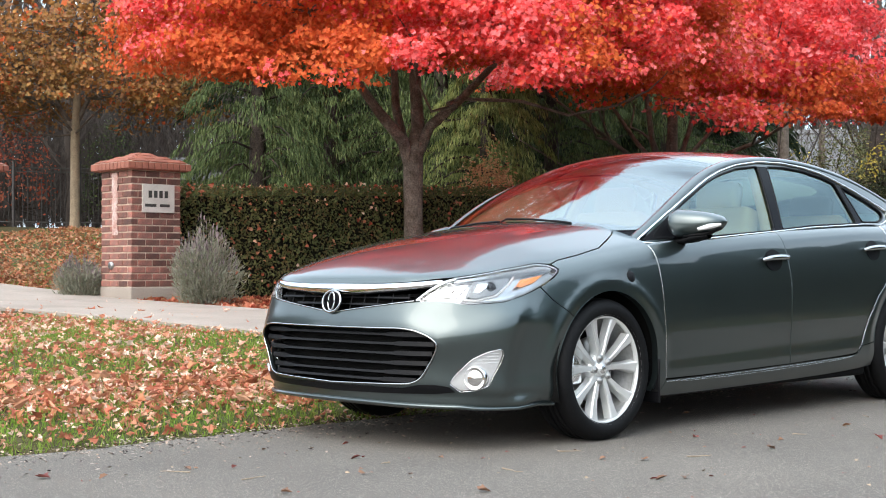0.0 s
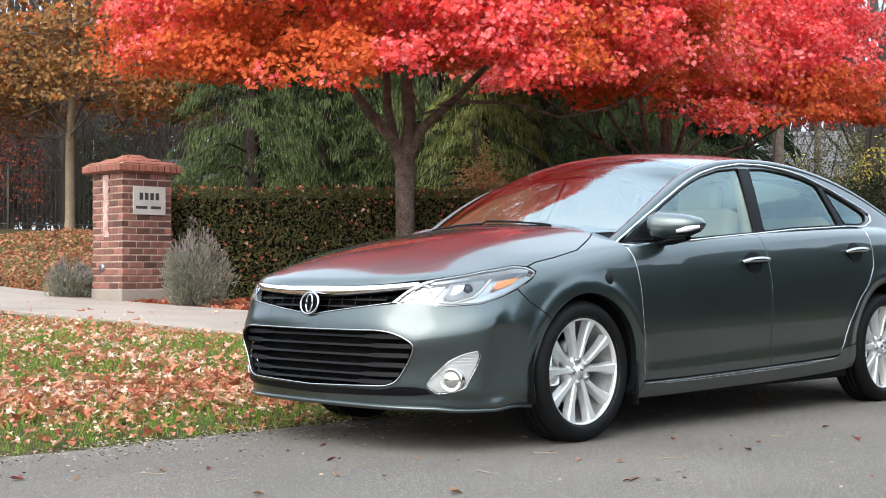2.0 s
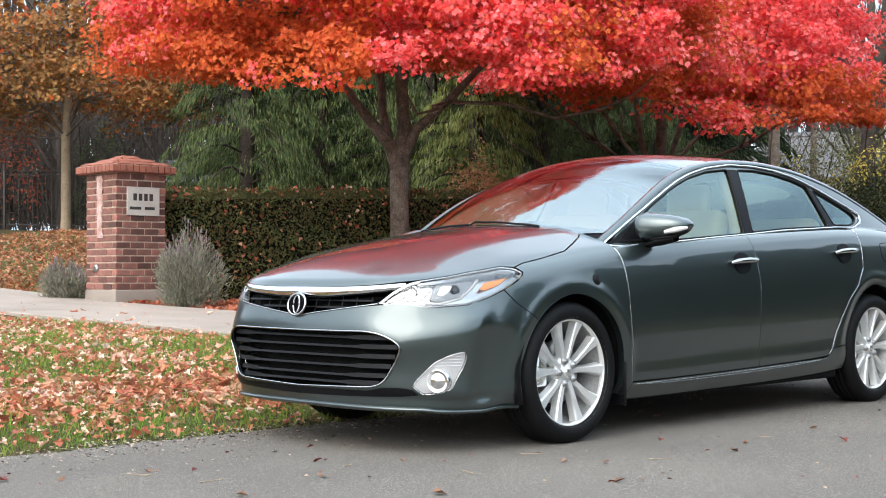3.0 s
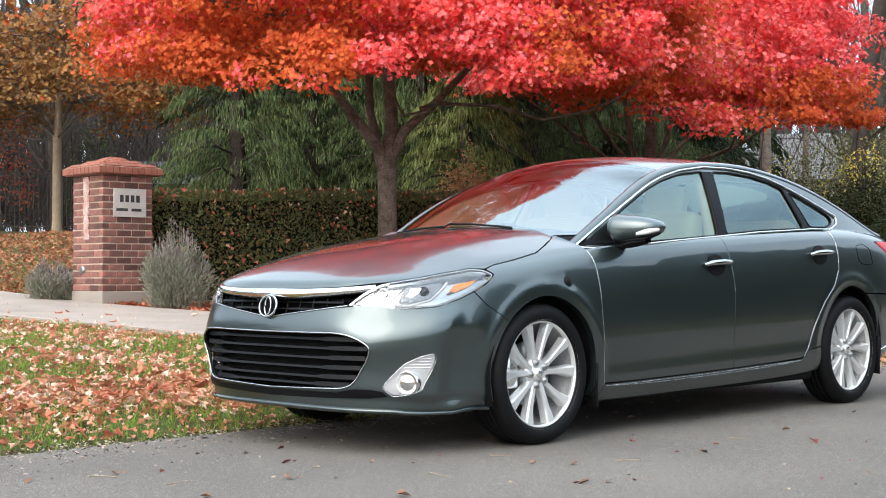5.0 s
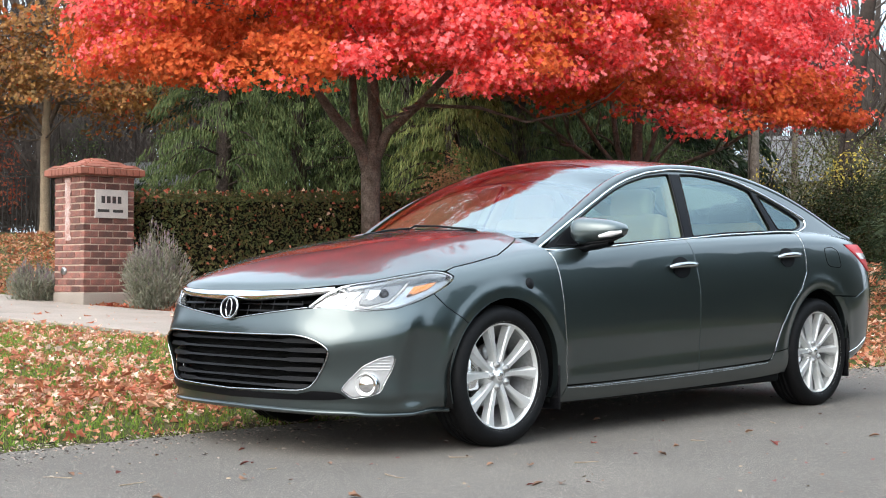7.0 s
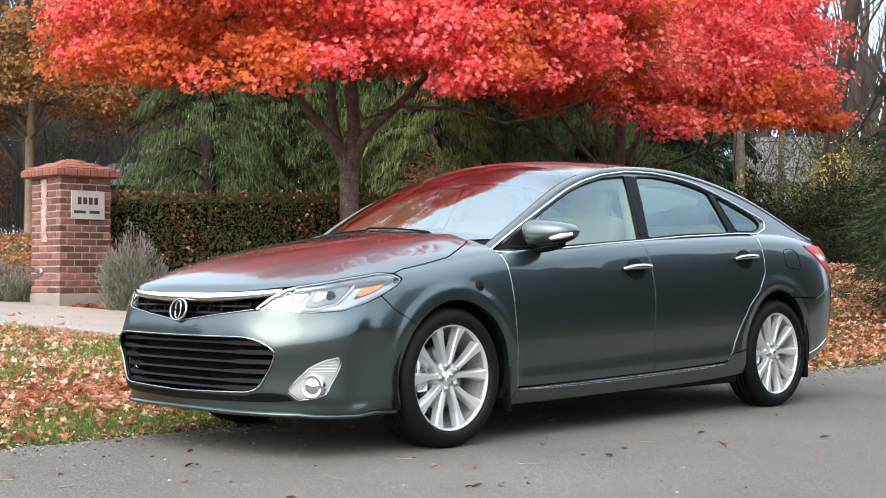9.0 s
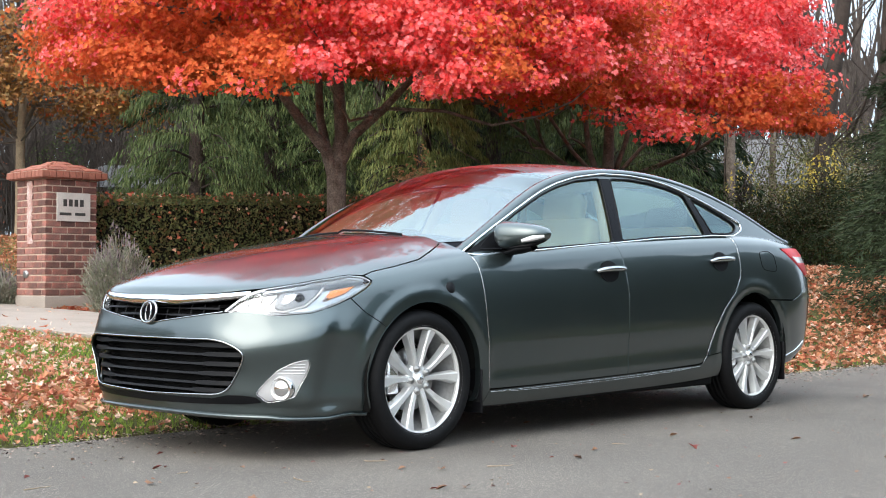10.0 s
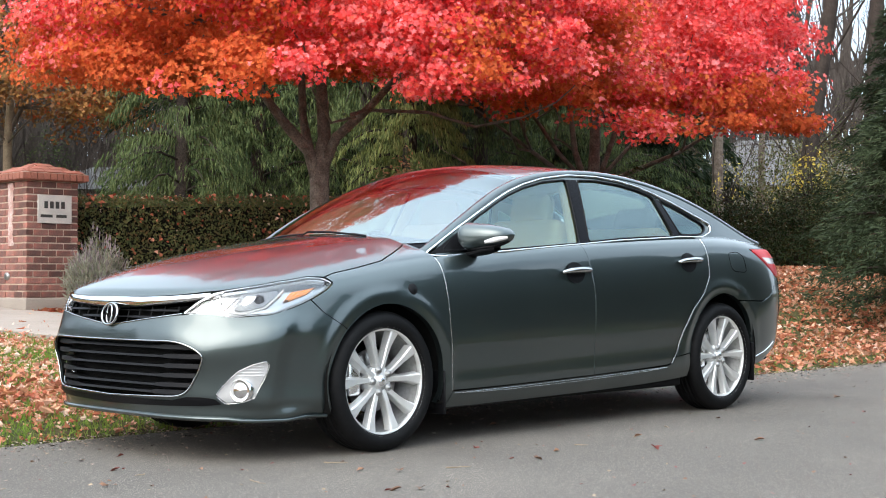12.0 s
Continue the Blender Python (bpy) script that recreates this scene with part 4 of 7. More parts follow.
line_on("fuel_door", rounded([X(2.885, 0.955), X(2.99, 0.965), X(3.06, 0.94), X(3.075, 0.85), X(3.05, 0.838), X(2.93, 0.845), X(2.895, 0.87)], 0.02), 0.0022, M_DARK, car, closed=True, sides=(-1,))
fill, nfill = body_at([X(0.166, 0.752)])
v, f = lathe_np([(0.001, 0.004), (0.026, 0.004), (0.030, -0.003)], 24)
q = np.array(Vector((0, 1, 0)).rotation_difference(Vector(nfill[0] * (1, -1, 1))).to_matrix())
fast("fender_cap", v @ q.T + fill[0] * (1, -1, 1), f, M_SLAT, car, label="small round dark plug")
# thin metal beads stand in for light caught on the edges of the shut lines
line_on("door_edge_front", [X(0.437, 0.26), X(0.399, 0.616), X(0.375, 0.86), XV(0.369, 1.0)], 0.0009, M_SATIN, car, off=0.0005)
line_on("door_edge_rear", [XV(2.637, 1.01), X(2.644, 0.90), X(2.635, 0.807), X(2.565, 0.714), X(2.455, 0.622), X(2.365, 0.498), X(2.295, 0.358), X(2.252, 0.31)], 0.0010, M_SATIN, car, off=0.0005)
# hood: from seam to seam over the top
HOOD = [Y(0.0, 0.722), Y(0.2, 0.7225), Y(0.447, 0.7305), Y(0.60, 0.745), Y(0.669, 0.7515), X(-0.589, 0.788), X(-0.423, 0.811), XV(-0.345, 1.008), XV(-0.28, 1.030), XV(-0.13, 1.040), XV(0.05, 1.065), XV(0.17, 1.128), XV(0.28, 1.20), XV(0.335, 1.25), XV(0.34, 1.5), XV(0.34, 2.0), (0.0, VK * 2.0)]
skin("hood", HOOD, M_PAINT, car, gap=0, join=True, step=0.016, off=0.002)
skin("cowl", [XV(0.335, 1.20), XV(0.52, 1.20), XV(0.52, 2.0), XV(0.335, 2.0)], M_BLACK, car, gap=0, join=True, step=0.04, off=-0.006)
# arch flanges, wheel wells and the dark underside
for (cx, cz), nm in ((ARCH_F, "front"), (ARCH_R, "rear")):
    for sd in (1, -1):
        a = np.radians(np.linspace(-20 if nm == "front" else -14, 200 if nm == "front" else 180, 50))
        edge, en = body_at([X(cx + ARCH_RAD * math.cos(t), max(0.18, cz + ARCH_RAD * math.sin(t))) for t in a])
        ring_in = edge.copy()
        ring_in[:, 1] -= 0.03
        lip = np.concatenate([edge + en * 0.003, ring_in]) * (1, sd, 1)
        n = len(a)
        i = np.arange(n - 1)
        fast("arch_lip", lip, np.stack([i, i + 1, i + 1 + n, i + n], -1), M_PAINT, car)
        well = np.concatenate([np.stack([cx + 0.375 * np.cos(a), np.full(n, y * sd), cz + 0.375 * np.sin(a)], -1) for y in (0.845, 0.52)])
        fast("wheel_well", well, np.stack([i, i + 1, i + 1 + n, i + n], -1), M_DARK, car)
        fast("well_wall", np.concatenate([[[cx, 0.52 * sd, cz]], well[n:]]), [[0, k + 1, k + 2] for k in range(n - 1)], M_DARK, car)
for x0, x1, z0, z1, hw in ((-0.79, -0.64, 0.27, 0.53, 0.44), (-0.66, -0.33, 0.19, 0.40, 0.50), (0.36, 2.42, 0.17, 0.26, 0.80), (-0.35, 0.37, 0.2, 0.7, 0.5), (2.42, 3.15, 0.22, 0.7, 0.5), (3.14, 3.55, 0.27, 0.6, 0.70)):
    part("underbody", box_bm((x0 + x1) / 2, 0, (z0 + z1) / 2, x1 - x0, 2 * hw, z1 - z0, 0.02), M_DARK, car)
INNER = [XV(0.38, 0.04), XV(0.38, 0.98), XV(2.66, 0.98), X(2.62, 0.78), X(2.42, 0.62), X(2.30, 0.40), XV(2.25, 0.04)]
skin("inner_frame", INNER, M_DARK, car, off=-0.014, depth=0, step=0.05, gap=0)
# mud flaps
for cx, zt, zb in ((0.372, 0.36, 0.15), (3.135, 0.40, 0.165)):
    for sd in (1, -1):
        part("mud_flap", box_bm(cx, sd * 0.775, (zt + zb) / 2, 0.012, 0.16, zt - zb, 0.005), M_BLACK, car, "black rubber mud flap")

# ---- greenhouse ----
rail_z = spline([0.25, 0.36, 0.62, 0.90, 1.17, 1.57, 1.85, 2.1, 2.35, 2.6, 2.85, 3.13, 3.4, 3.7], [0.85, 0.918, 1.078, 1.225, 1.322, 1.39, 1.402, 1.392, 1.360, 1.310, 1.242, 1.150, 1.062, 1.01])
crown = spline([0.25, 0.36, 0.62, 0.9, 1.17, 1.57, 1.9, 2.35, 2.85, 3.2, 3.7], [0.160, 0.158, 0.142, 0.126, 0.106, 0.072, 0.065, 0.075, 0.085, 0.045, 0.02])


def side_y(x, z):
    x, z = np.asarray(x, float), np.asarray(z, float)
    return (0.800 - 0.36 * (z - 0.93) - 0.16 * np.maximum(z - 0.93, 0) ** 2 - 0.09 * (np.maximum(0, x - 2.2) / 1.2) ** 2
            - 0.07 * (np.maximum(0, 0.9 - x) / 0.45) ** 2)


def numeric(fun):
    def at(p2):
        p2 = np.asarray(p2, float).reshape(-1, 2)
        e = 1e-3
        p = fun(p2)
        n = np.cross(fun(p2 + (e, 0)) - fun(p2 - (e, 0)), fun(p2 + (0, e)) - fun(p2 - (0, e)))
        n /= np.linalg.norm(n, axis=1, keepdims=True) + 1e-12
        return p, n
    return at


def side_fun(p):
    return np.stack([p[:, 0], side_y(p[:, 0], p[:, 1]), p[:, 1]], -1)


def top_fun(p):
    zr = rail_z(p[:, 0])
    yr = side_y(p[:, 0], zr)
    return np.stack([p[:, 0], p[:, 1] * yr, zr + crown(p[:, 0]) * (1 - np.abs(p[:, 1]) ** 2.2)], -1)


def outward(fun, ref):
    at = numeric(fun)

    def fixed(p2):
        p, n = at(p2)
        s = np.sign((n * ref).sum(1, keepdims=True))
        return p, n * np.where(s == 0, 1, s)
    return fixed


side_at = outward(side_fun, np.array([0, 1.0, 0.1]))
top_at = outward(top_fun, np.array([0.0, 0, 1.0]))
RAIL_X = np.linspace(0.40, 3.46, 44)
BELT = [(x, float(z_top(x)) - 0.02) for x in np.linspace(0.42, 2.72, 24)]
W_TOP = [(0.62, 1.045), (0.76, 1.122), (0.90, 1.186), (1.03, 1.238), (1.17, 1.283), (1.36, 1.327), (1.575, 1.352)]
F_WIN = [(0.47, 0.938), (0.545, 0.998)] + W_TOP[:-1] + [(1.575, 1.350), (1.498, 0.992), (1.2, 0.972), (0.8, 0.945)]
R_WIN = [(1.585, 1.001), (1.672, 1.352), (1.85, 1.358), (2.05, 1.345), (2.22, 1.318), (2.345, 1.287), (2.425, 1.05), (2.2, 1.042), (1.9, 1.027)]
Q_WIN = [(2.50, 1.062), (2.40, 1.272), (2.52, 1.235), (2.66, 1.188), (2.79, 1.140), (2.82, 1.115), (2.79, 1.085), (2.70, 1.066)]
rail_line = [(x, float(rail_z(x)) - 0.012) for x in RAIL_X]
SIDE_OUT = [(0.42, 0.90)] + rail_line[1:] + [(3.46, 0.99), (2.8, 1.0)] + BELT[::-1][:-1]
holes = [rounded(F_WIN, 0.02), rounded(R_WIN, 0.03), rounded(Q_WIN, 0.03)]
skin("side_frame", SIDE_OUT, M_PAINT, car, side_at, holes=holes, step=0.022, gap=0, depth=0.015)
# black door-frame and pillar covers
for poly in ([(1.505, 0.985), (1.582, 1.35), (1.665, 1.352), (1.578, 0.992)], [(2.43, 1.045), (2.352, 1.283), (2.392, 1.271), (2.492, 1.058)]):
    skin("pillar_cover", poly, M_GLOSSBLACK, car, side_at, off=0.003, step=0.04, gap=0.001, depth=0.006)
for win in (F_WIN, R_WIN, Q_WIN):
    for sd in (1, -1):
        g = skin("side_window", rounded(win, 0.025), M_GLASS, car, side_at, off=-0.006, step=0.03, gap=-0.006, depth=0, sides=(sd,))[0]
        g.visible_shadow = False
        line_on("window_seal", rounded(win, 0.025), 0.006, M_BLACK, g, side_at, closed=True, sides=(sd,), off=0.0)
# chrome line round all the side windows
DLO = ([(0.372, 0.918), (0.50, 0.998), (0.60, 1.056)] + [(x, z + 0.016) for x, z in W_TOP[1:-1]] + [(1.60, 1.374), (1.85, 1.378), (2.05, 1.364), (2.22, 1.337), (2.35, 1.303), (2.52, 1.252), (2.66, 1.205), (2.80, 1.160), (2.885, 1.132), (2.860, 1.085), (2.74, 1.05)]
       + [(2.5, 1.046), (2.2, 1.030), (1.9, 1.015), (1.5, 0.984), (1.2, 0.963), (0.8, 0.933), (0.45, 0.908)])
line_on("window_trim", DLO, 0.0068, M_CHROME, car, side_at, closed=True, round_by=0.03, off=0.006, label="chrome line round the side windows", ring=8)
for sd in (1, -1):
    rp = top_at(np.stack([np.linspace(0.36, 3.52, 90), np.full(90, 0.985)], -1))[0]
    rp[:, 2] -= 0.014
    rp[:, 1] -= 0.012
    tube("roof_rail", rp * (1, sd, 1), 0.030, M_PAINT, car, 14, flat=0.85)
WIND = [(0.255, 0.0), (0.265, 0.3), (0.30, 0.6), (0.35, 0.8), (0.43, 0.95), (0.7, 0.95), (1.0, 0.95), (1.20, 0.95), (1.15, 0.7), (1.115, 0.4), (1.10, 0.0)]
BACK = [(2.60, 0.0), (2.60, 0.5), (2.58, 0.88), (2.9, 0.87), (3.28, 0.85), (3.37, 0.5), (3.385, 0.0)]
ROOF = [(1.105, 0.0), (1.12, 0.4), (1.155, 0.7), (1.205, 0.96), (1.6, 0.975), (2.2, 0.975), (2.60, 0.97), (3.42, 0.97), (3.42, 0.0), (3.39, 0.0), (3.375, 0.5), (3.285, 0.855), (2.9, 0.875), (2.575, 0.885), (2.595, 0.5), (2.595, 0.0)]
skin("roof", ROOF, M_PAINT, car, top_at, gap=0, join=True, step=0.024, depth=0.02)
ws = skin("windscreen", WIND, M_WIND, car, top_at, gap=0, join=True, step=0.03, off=0.001, depth=0, label="raked windscreen mirroring the red tree and sky")[0]
ws.visible_shadow = False
skin("windscreen_border", [(0.245, 0.0), (0.255, 0.3), (0.29, 0.6), (0.335, 0.8), (0.39, 0.985), (1.22, 0.985), (1.16, 0.7), (1.13, 0.4), (1.115, 0.0), (1.085, 0.0), (1.10, 0.4), (1.135, 0.7), (1.18, 0.935), (0.46, 0.935), (0.385, 0.8), (0.335, 0.6), (0.30, 0.3), (0.29, 0.0)], M_GLOSSBLACK, ws, top_at, gap=0, join=True, step=0.03, off=-0.004, depth=0)
rw = skin("rear_screen", BACK, M_GLASS, car, top_at, gap=0, join=True, step=0.04, off=0.001, depth=0)[0]
rw.visible_shadow = False
# wipers, parked along the foot of the glass
for r0, r1 in ((-0.52, 0.10), (0.14, 0.78)):
    rr = np.linspace(r0, r1, 14)
    foot = np.interp(np.abs(rr), [0, 0.3, 0.6, 0.8], [0.262, 0.272, 0.307, 0.357])
    base, bn = top_at(np.stack([foot + 0.012 + 0.022 * np.linspace(0, 1, 14), rr], -1))
    wp = tube("wiper", base + bn * 0.010, 0.0065, M_BLACK, car, 6, label="black windscreen wiper")
    tube("wiper_arm", np.array([base[-1] - bn[-1] * 0.01 - (0.05, 0, 0), base[-2] + bn[-2] * 0.012 - (0.025, 0, 0), base[7] + bn[7] * 0.010]), 0.005, M_BLACK, wp, 6)
# door mirrors
for sd in (1, -1):
    nu, nr = 18, 28
    u = np.linspace(0, 1, nu)[:, None]
    th = np.linspace(0, 2 * np.pi, nr, endpoint=False)[None]
    ease = np.sqrt(np.clip(1 - np.clip((u - 0.10) / 0.90, 0, 1) ** 4.5, 0, 1)) * np.clip(0.80 + u * 2.5, 0, 1)
    lo, hi = -0.066 + 0.040 * u**2, 0.074 - 0.012 * u
    mid, half = (lo + hi) / 2 - 0.012 * u, (hi - lo) / 2 * ease
    cx = np.sign(np.cos(th)) * np.abs(np.cos(th)) ** 0.8
    fore = np.where(np.cos(th) < 0, 0.088 * np.sqrt(np.clip(ease, 0, 1)), 0.034 * ease)
    vv = np.stack([cx * fore + 0.05 * u**2, -0.125 + 0.255 * u + 0 * th, mid + half * np.sign(np.sin(th)) * np.abs(np.sin(th)) ** 0.75], -1).reshape(-1, 3)
    i, j = np.arange(nu - 1)[:, None], np.arange(nr)[None]
    ff = np.stack([i * nr + j, i * nr + (j + 1) % nr, (i + 1) * nr + (j + 1) % nr, (i + 1) * nr + j], -1).reshape(-1, 4).tolist() + [list(range(nr))[::-1]]
    mirror = fast("door_mirror", vv, ff, M_PAINT, car, label="body-coloured door mirror with an indicator strip")
    mirror.matrix_local = Matrix.Translation((0.62, sd * 0.905, 1.008 if sd < 0 else 0.962)) @ Matrix.Rotation(sd * radians(-6), 4, "Z") @ Matrix.Diagonal((1, sd, 1, 1))
    shell_v, shell_f = tube_np([(0.012, -0.118, -0.058), (-0.010, -0.04, -0.060), (-0.006, 0.04, -0.052), (0.03, 0.112, -0.026)], [0.030, 0.044, 0.040, 0.012], 12, flat=0.34)
    fast("lower_shell", shell_v, shell_f, M_BLACK, mirror, label="black plastic underside")
    v, f = tube_np([(0.03, -0.17, -0.085), (0.01, -0.10, -0.085), (0.0, -0.02, -0.070), (0.0, 0.06, -0.060)], [0.03, 0.034, 0.05, 0.03], 12, flat=0.45)
    fast("mirror_foot", v, f, M_BLACK, mirror)
    v, f = tube_np([(-0.070, 0.035, -0.030), (-0.050, 0.085, -0.018), (-0.004, 0.122, -0.008)], [0.008, 0.014, 0.008], 10, flat=1.0)
    fast("indicator", v, f, M_WHITELENS, mirror, label="clear indicator strip")
# door handles; black patches paint the dark reflection in their body-coloured cups
for doors, x, z in ((front_doors, 1.368, 0.838), (rear_doors, 2.432, 0.900)):
    for door, sd in zip(doors, (1, -1)):
        pts, nm = body_at([X(x - 0.115, z - 0.006), X(x - 0.08, z), X(x, z + 0.004), X(x + 0.08, z + 0.006), X(x + 0.115, z + 0.004)])
        out = np.array([0.006, 0.03, 0.036, 0.03, 0.006])[:, None]
        hd = tube("door_handle", (pts + nm * out) * (1, sd, 1), [0.011, 0.017, 0.020, 0.020, 0.016], M_PULL, door, 12, flat=0.8, label="chrome pull handle")
        cup = [X(x - 0.006 + 0.078 * math.cos(t), z - 0.006 + 0.056 * math.sin(t)) for t in np.linspace(0, 2 * np.pi, 24, endpoint=False)]
        skin("handle_cup", cup, M_BLACK, door, step=0.012, off=0.0045, depth=0.003, gap=0, sides=(sd,))
# interior
SAIL = [(0.405, 0.924), (0.52, 0.992), (0.62, 1.050), (0.66, 0.940)]
skin("mirror_sail", SAIL, M_BLACK, car, side_at, off=0.004, step=0.03, gap=0, depth=0.01)
part("cabin_floor", box_bm(1.6, 0, 0.30, 2.5, 1.5, 0.06), M_DARK, car)
part("dashboard", box_bm(0.66, 0, 0.86, 0.50, 1.36, 0.18, 0.06, 4), M_DASH, car)
skin("headliner", [(1.19, 0.0), (1.22, 0.6), (1.27, 0.90), (2.52, 0.86), (2.54, 0.0)], M_LEATHER, car, top_at, gap=0, join=True, step=0.06, off=-0.035, depth=0.01)
for sd in (1, -1):
    part("door_lining", box_bm(1.55, sd * 0.705, 0.78, 1.7, 0.05, 0.34, 0.02), M_LEATHER, car)
wheel_pts = np.stack([0.98 + 0.075 * np.sin(ang), 0.36 + 0.185 * np.cos(ang), 0.90 + 0.17 * np.sin(ang)], -1)
tube("steering_wheel", wheel_pts, 0.014, M_HEADREST, car, 8, True)


def cushion(w, d, h, m, bow=0.025):
    """A stuffed pad: rounded edges and a bowed face."""
    bm = box_bm(0, 0, 0, d, w, h, 0.05, 4)
    bmesh.ops.subdivide_edges(bm, edges=[e for e in bm.edges if e.calc_length() > 0.12], cuts=3, use_grid_fill=True)
    for v in bm.verts:
        k = max(0.0, 1 - (2 * v.co.y / w) ** 2) * max(0.0, 1 - (2 * v.co.z / h) ** 2)
        v.co.x += math.copysign(bow * k, v.co.x)
    bm.transform(m)
    return bm


for y in (-0.37, 0.37):
    seat = part("seat", box_bm(1.22, y, 0.56, 0.52, 0.52, 0.16, 0.06, 4), M_LEATHER, car, "cream leather seat")
    rake = pose(1.43, y, 0.58, 0, 14, 0)
    part("backrest", cushion(0.50, 0.13, 0.60, rake @ Matrix.Translation((0, 0, 0.26)), 0.03), M_LEATHER, seat)
    part("headrest", cushion(0.27, 0.10, 0.17, rake @ Matrix.Translation((0.0, 0, 0.63)), 0.02), M_LEATHER, seat)
    for e in (-0.06, 0.06):
        tube("headrest_post", [rake @ Vector((0, e, 0.53)), rake @ Vector((0, e, 0.60))], 0.006, M_CHROME, seat, 6)
for sd in (1, -1):
    tube("pillar_lining", side_at([(1.50, 0.94), (1.555, 1.15), (1.60, 1.33)])[0] * (1, sd, 1) - np.array((0, sd * 0.05, 0)), 0.035, M_LEATHER, car, 8)
skin("side_lining", SIDE_OUT[4:], M_LEATHER, car, side_at, holes=holes, step=0.04, gap=0.004, off=-0.024, depth=0.006)
bench = part("rear_bench", box_bm(2.10, 0, 0.60, 0.5, 1.28, 0.16, 0.06, 4), M_LEATHER, car, "cream leather rear bench")
lean_back = pose(2.30, 0, 0.60, 0, 24, 0)
part("backrest", cushion(1.28, 0.14, 0.54, lean_back @ Matrix.Translation((0, 0, 0.27)), 0.02), M_LEATHER, bench)
# The rear headrests' dark grey carries the shadow in the back of the cabin.
for y in (-0.38, 0.38):
    part("headrest", cushion(0.27, 0.10, 0.17, lean_back @ Matrix.Translation((0.0, y, 0.60)), 0.02), M_HEADREST, bench)
part("parcel_shelf", box_bm(2.86, 0, 1.0, 0.7, 1.2, 0.03, 0.01), M_DASH, car)


# ---- wheels ----
def make_wheel():
    wheel = new("wheel")
    wheel.parent = car
    prof = [(0.248, 0.085), (0.256, 0.098), (0.270, 0.107), (0.295, 0.106), (0.313, 0.097), (0.325, 0.082), (0.3315, 0.062), (0.333, 0.036), (0.326, 0.034), (0.326, 0.028), (0.333, 0.026),
            (0.333, 0.004), (0.326, 0.003), (0.326, -0.003), (0.333, -0.004), (0.333, -0.026), (0.326, -0.028), (0.326, -0.034), (0.333, -0.036), (0.3315, -0.062), (0.325, -0.082), (0.3, -0.105), (0.26, -0.11), (0.236, -0.09)]
    v, f = lathe_np(prof, 96)
    tyre = fast("tyre", v, f, M_RUBBER, wheel, label="black road tyre with tread grooves")
    v, f = lathe_np([(0.256, 0.099), (0.259, 0.093), (0.253, 0.085), (0.244, 0.088), (0.239, 0.080), (0.2385, 0.066)], 80)
    rim = fast("rim", v, f, M_ALLOY, wheel, label="silver ten-spoke alloy rim")
    v, f = lathe_np([(0.2385, 0.0655), (0.236, 0.03), (0.205, -0.02), (0.205, -0.10), (0.235, -0.105)], 64)
    fast("barrel", v, f, M_BARREL, rim, label="silver inside of the rim")
    verts, faces, base = [], [], 0
    for k in range(10):
        a0 = 2 * np.pi * k / 10
        rs = np.linspace(0.045, 0.242, 12)
        tilt = (0.055 if k % 2 else -0.055)
        ang_r = a0 - tilt * 1.6 * (1 - (rs - 0.045) / 0.197) * np.sign(1)
        wid = np.interp(rs, [0.045, 0.10, 0.17, 0.242], [0.014, 0.0125, 0.0160, 0.0265])
        yy = np.interp(rs, [0.045, 0.09, 0.17, 0.242], [0.060, 0.066, 0.071, 0.083])
        ring = []
        for r, t, w, h in zip(rs, ang_r, wid, yy):
            c, tg = np.array([np.cos(t), 0, np.sin(t)]), np.array([-np.sin(t), 0, np.cos(t)])
            for u, d in ((-1.35, -0.040), (-1, -0.005), (-0.72, 0.0), (0.72, -0.003), (1, -0.009), (1.35, -0.040)):
                ring.append(c * r + tg * u * w + np.array([0, h + d, 0]))
        m = 6
        i, j = np.arange(11)[:, None], np.arange(m - 1)[None]
        faces.append((np.stack([i * m + j, i * m + j + 1, (i + 1) * m + j + 1, (i + 1) * m + j], -1).reshape(-1, 4)) + base)
        verts += ring
        base += len(ring)
        one = np.array(ring)
        fast("spoke", one, faces[-1] - faces[-1].min(), M_ALLOY, rim, smooth=False)
    v, f = lathe_np([(0.0005, 0.070), (0.028, 0.070), (0.031, 0.066), (0.032, 0.058), (0.062, 0.056), (0.075, 0.045), (0.078, 0.0)], 40)
    fast("hub", v, f, M_ALLOY, rim)
    v, f = lathe_np([(0.0005, 0.0715), (0.021, 0.0715), (0.022, 0.070)], 28)
    fast("cap", v, f, M_SATIN, rim, label="round centre cap")
    for k in range(5):
        t = 2 * np.pi * k / 5
        v, f = lathe_np([(0.0005, 0.076), (0.006, 0.076), (0.008, 0.071), (0.011, 0.070), (0.012, 0.05)], 10)
        fast("lug_nut", v + (0.055 * np.cos(t), 0, 0.055 * np.sin(t)), f, M_DISC, rim)
        v, f = lathe_np([(0.011, 0.0695), (0.0165, 0.0695), (0.017, 0.050)], 16)
        fast("lug_pocket", v + (0.055 * np.cos(t), 0, 0.055 * np.sin(t)), f, M_BARREL, rim)
    v, f = lathe_np([(0.06, 0.0), (0.15, 0.0), (0.152, -0.012), (0.06, -0.012)], 56)
    fast("brake_disc", v, f, M_DISC, wheel)
    part("brake_caliper", box_bm(0.135, 0.0, 0.02, 0.075, 0.06, 0.17, 0.014, 2, pose(0, 0, 0, 0, 0, 0)), M_SATIN, wheel)
    return wheel


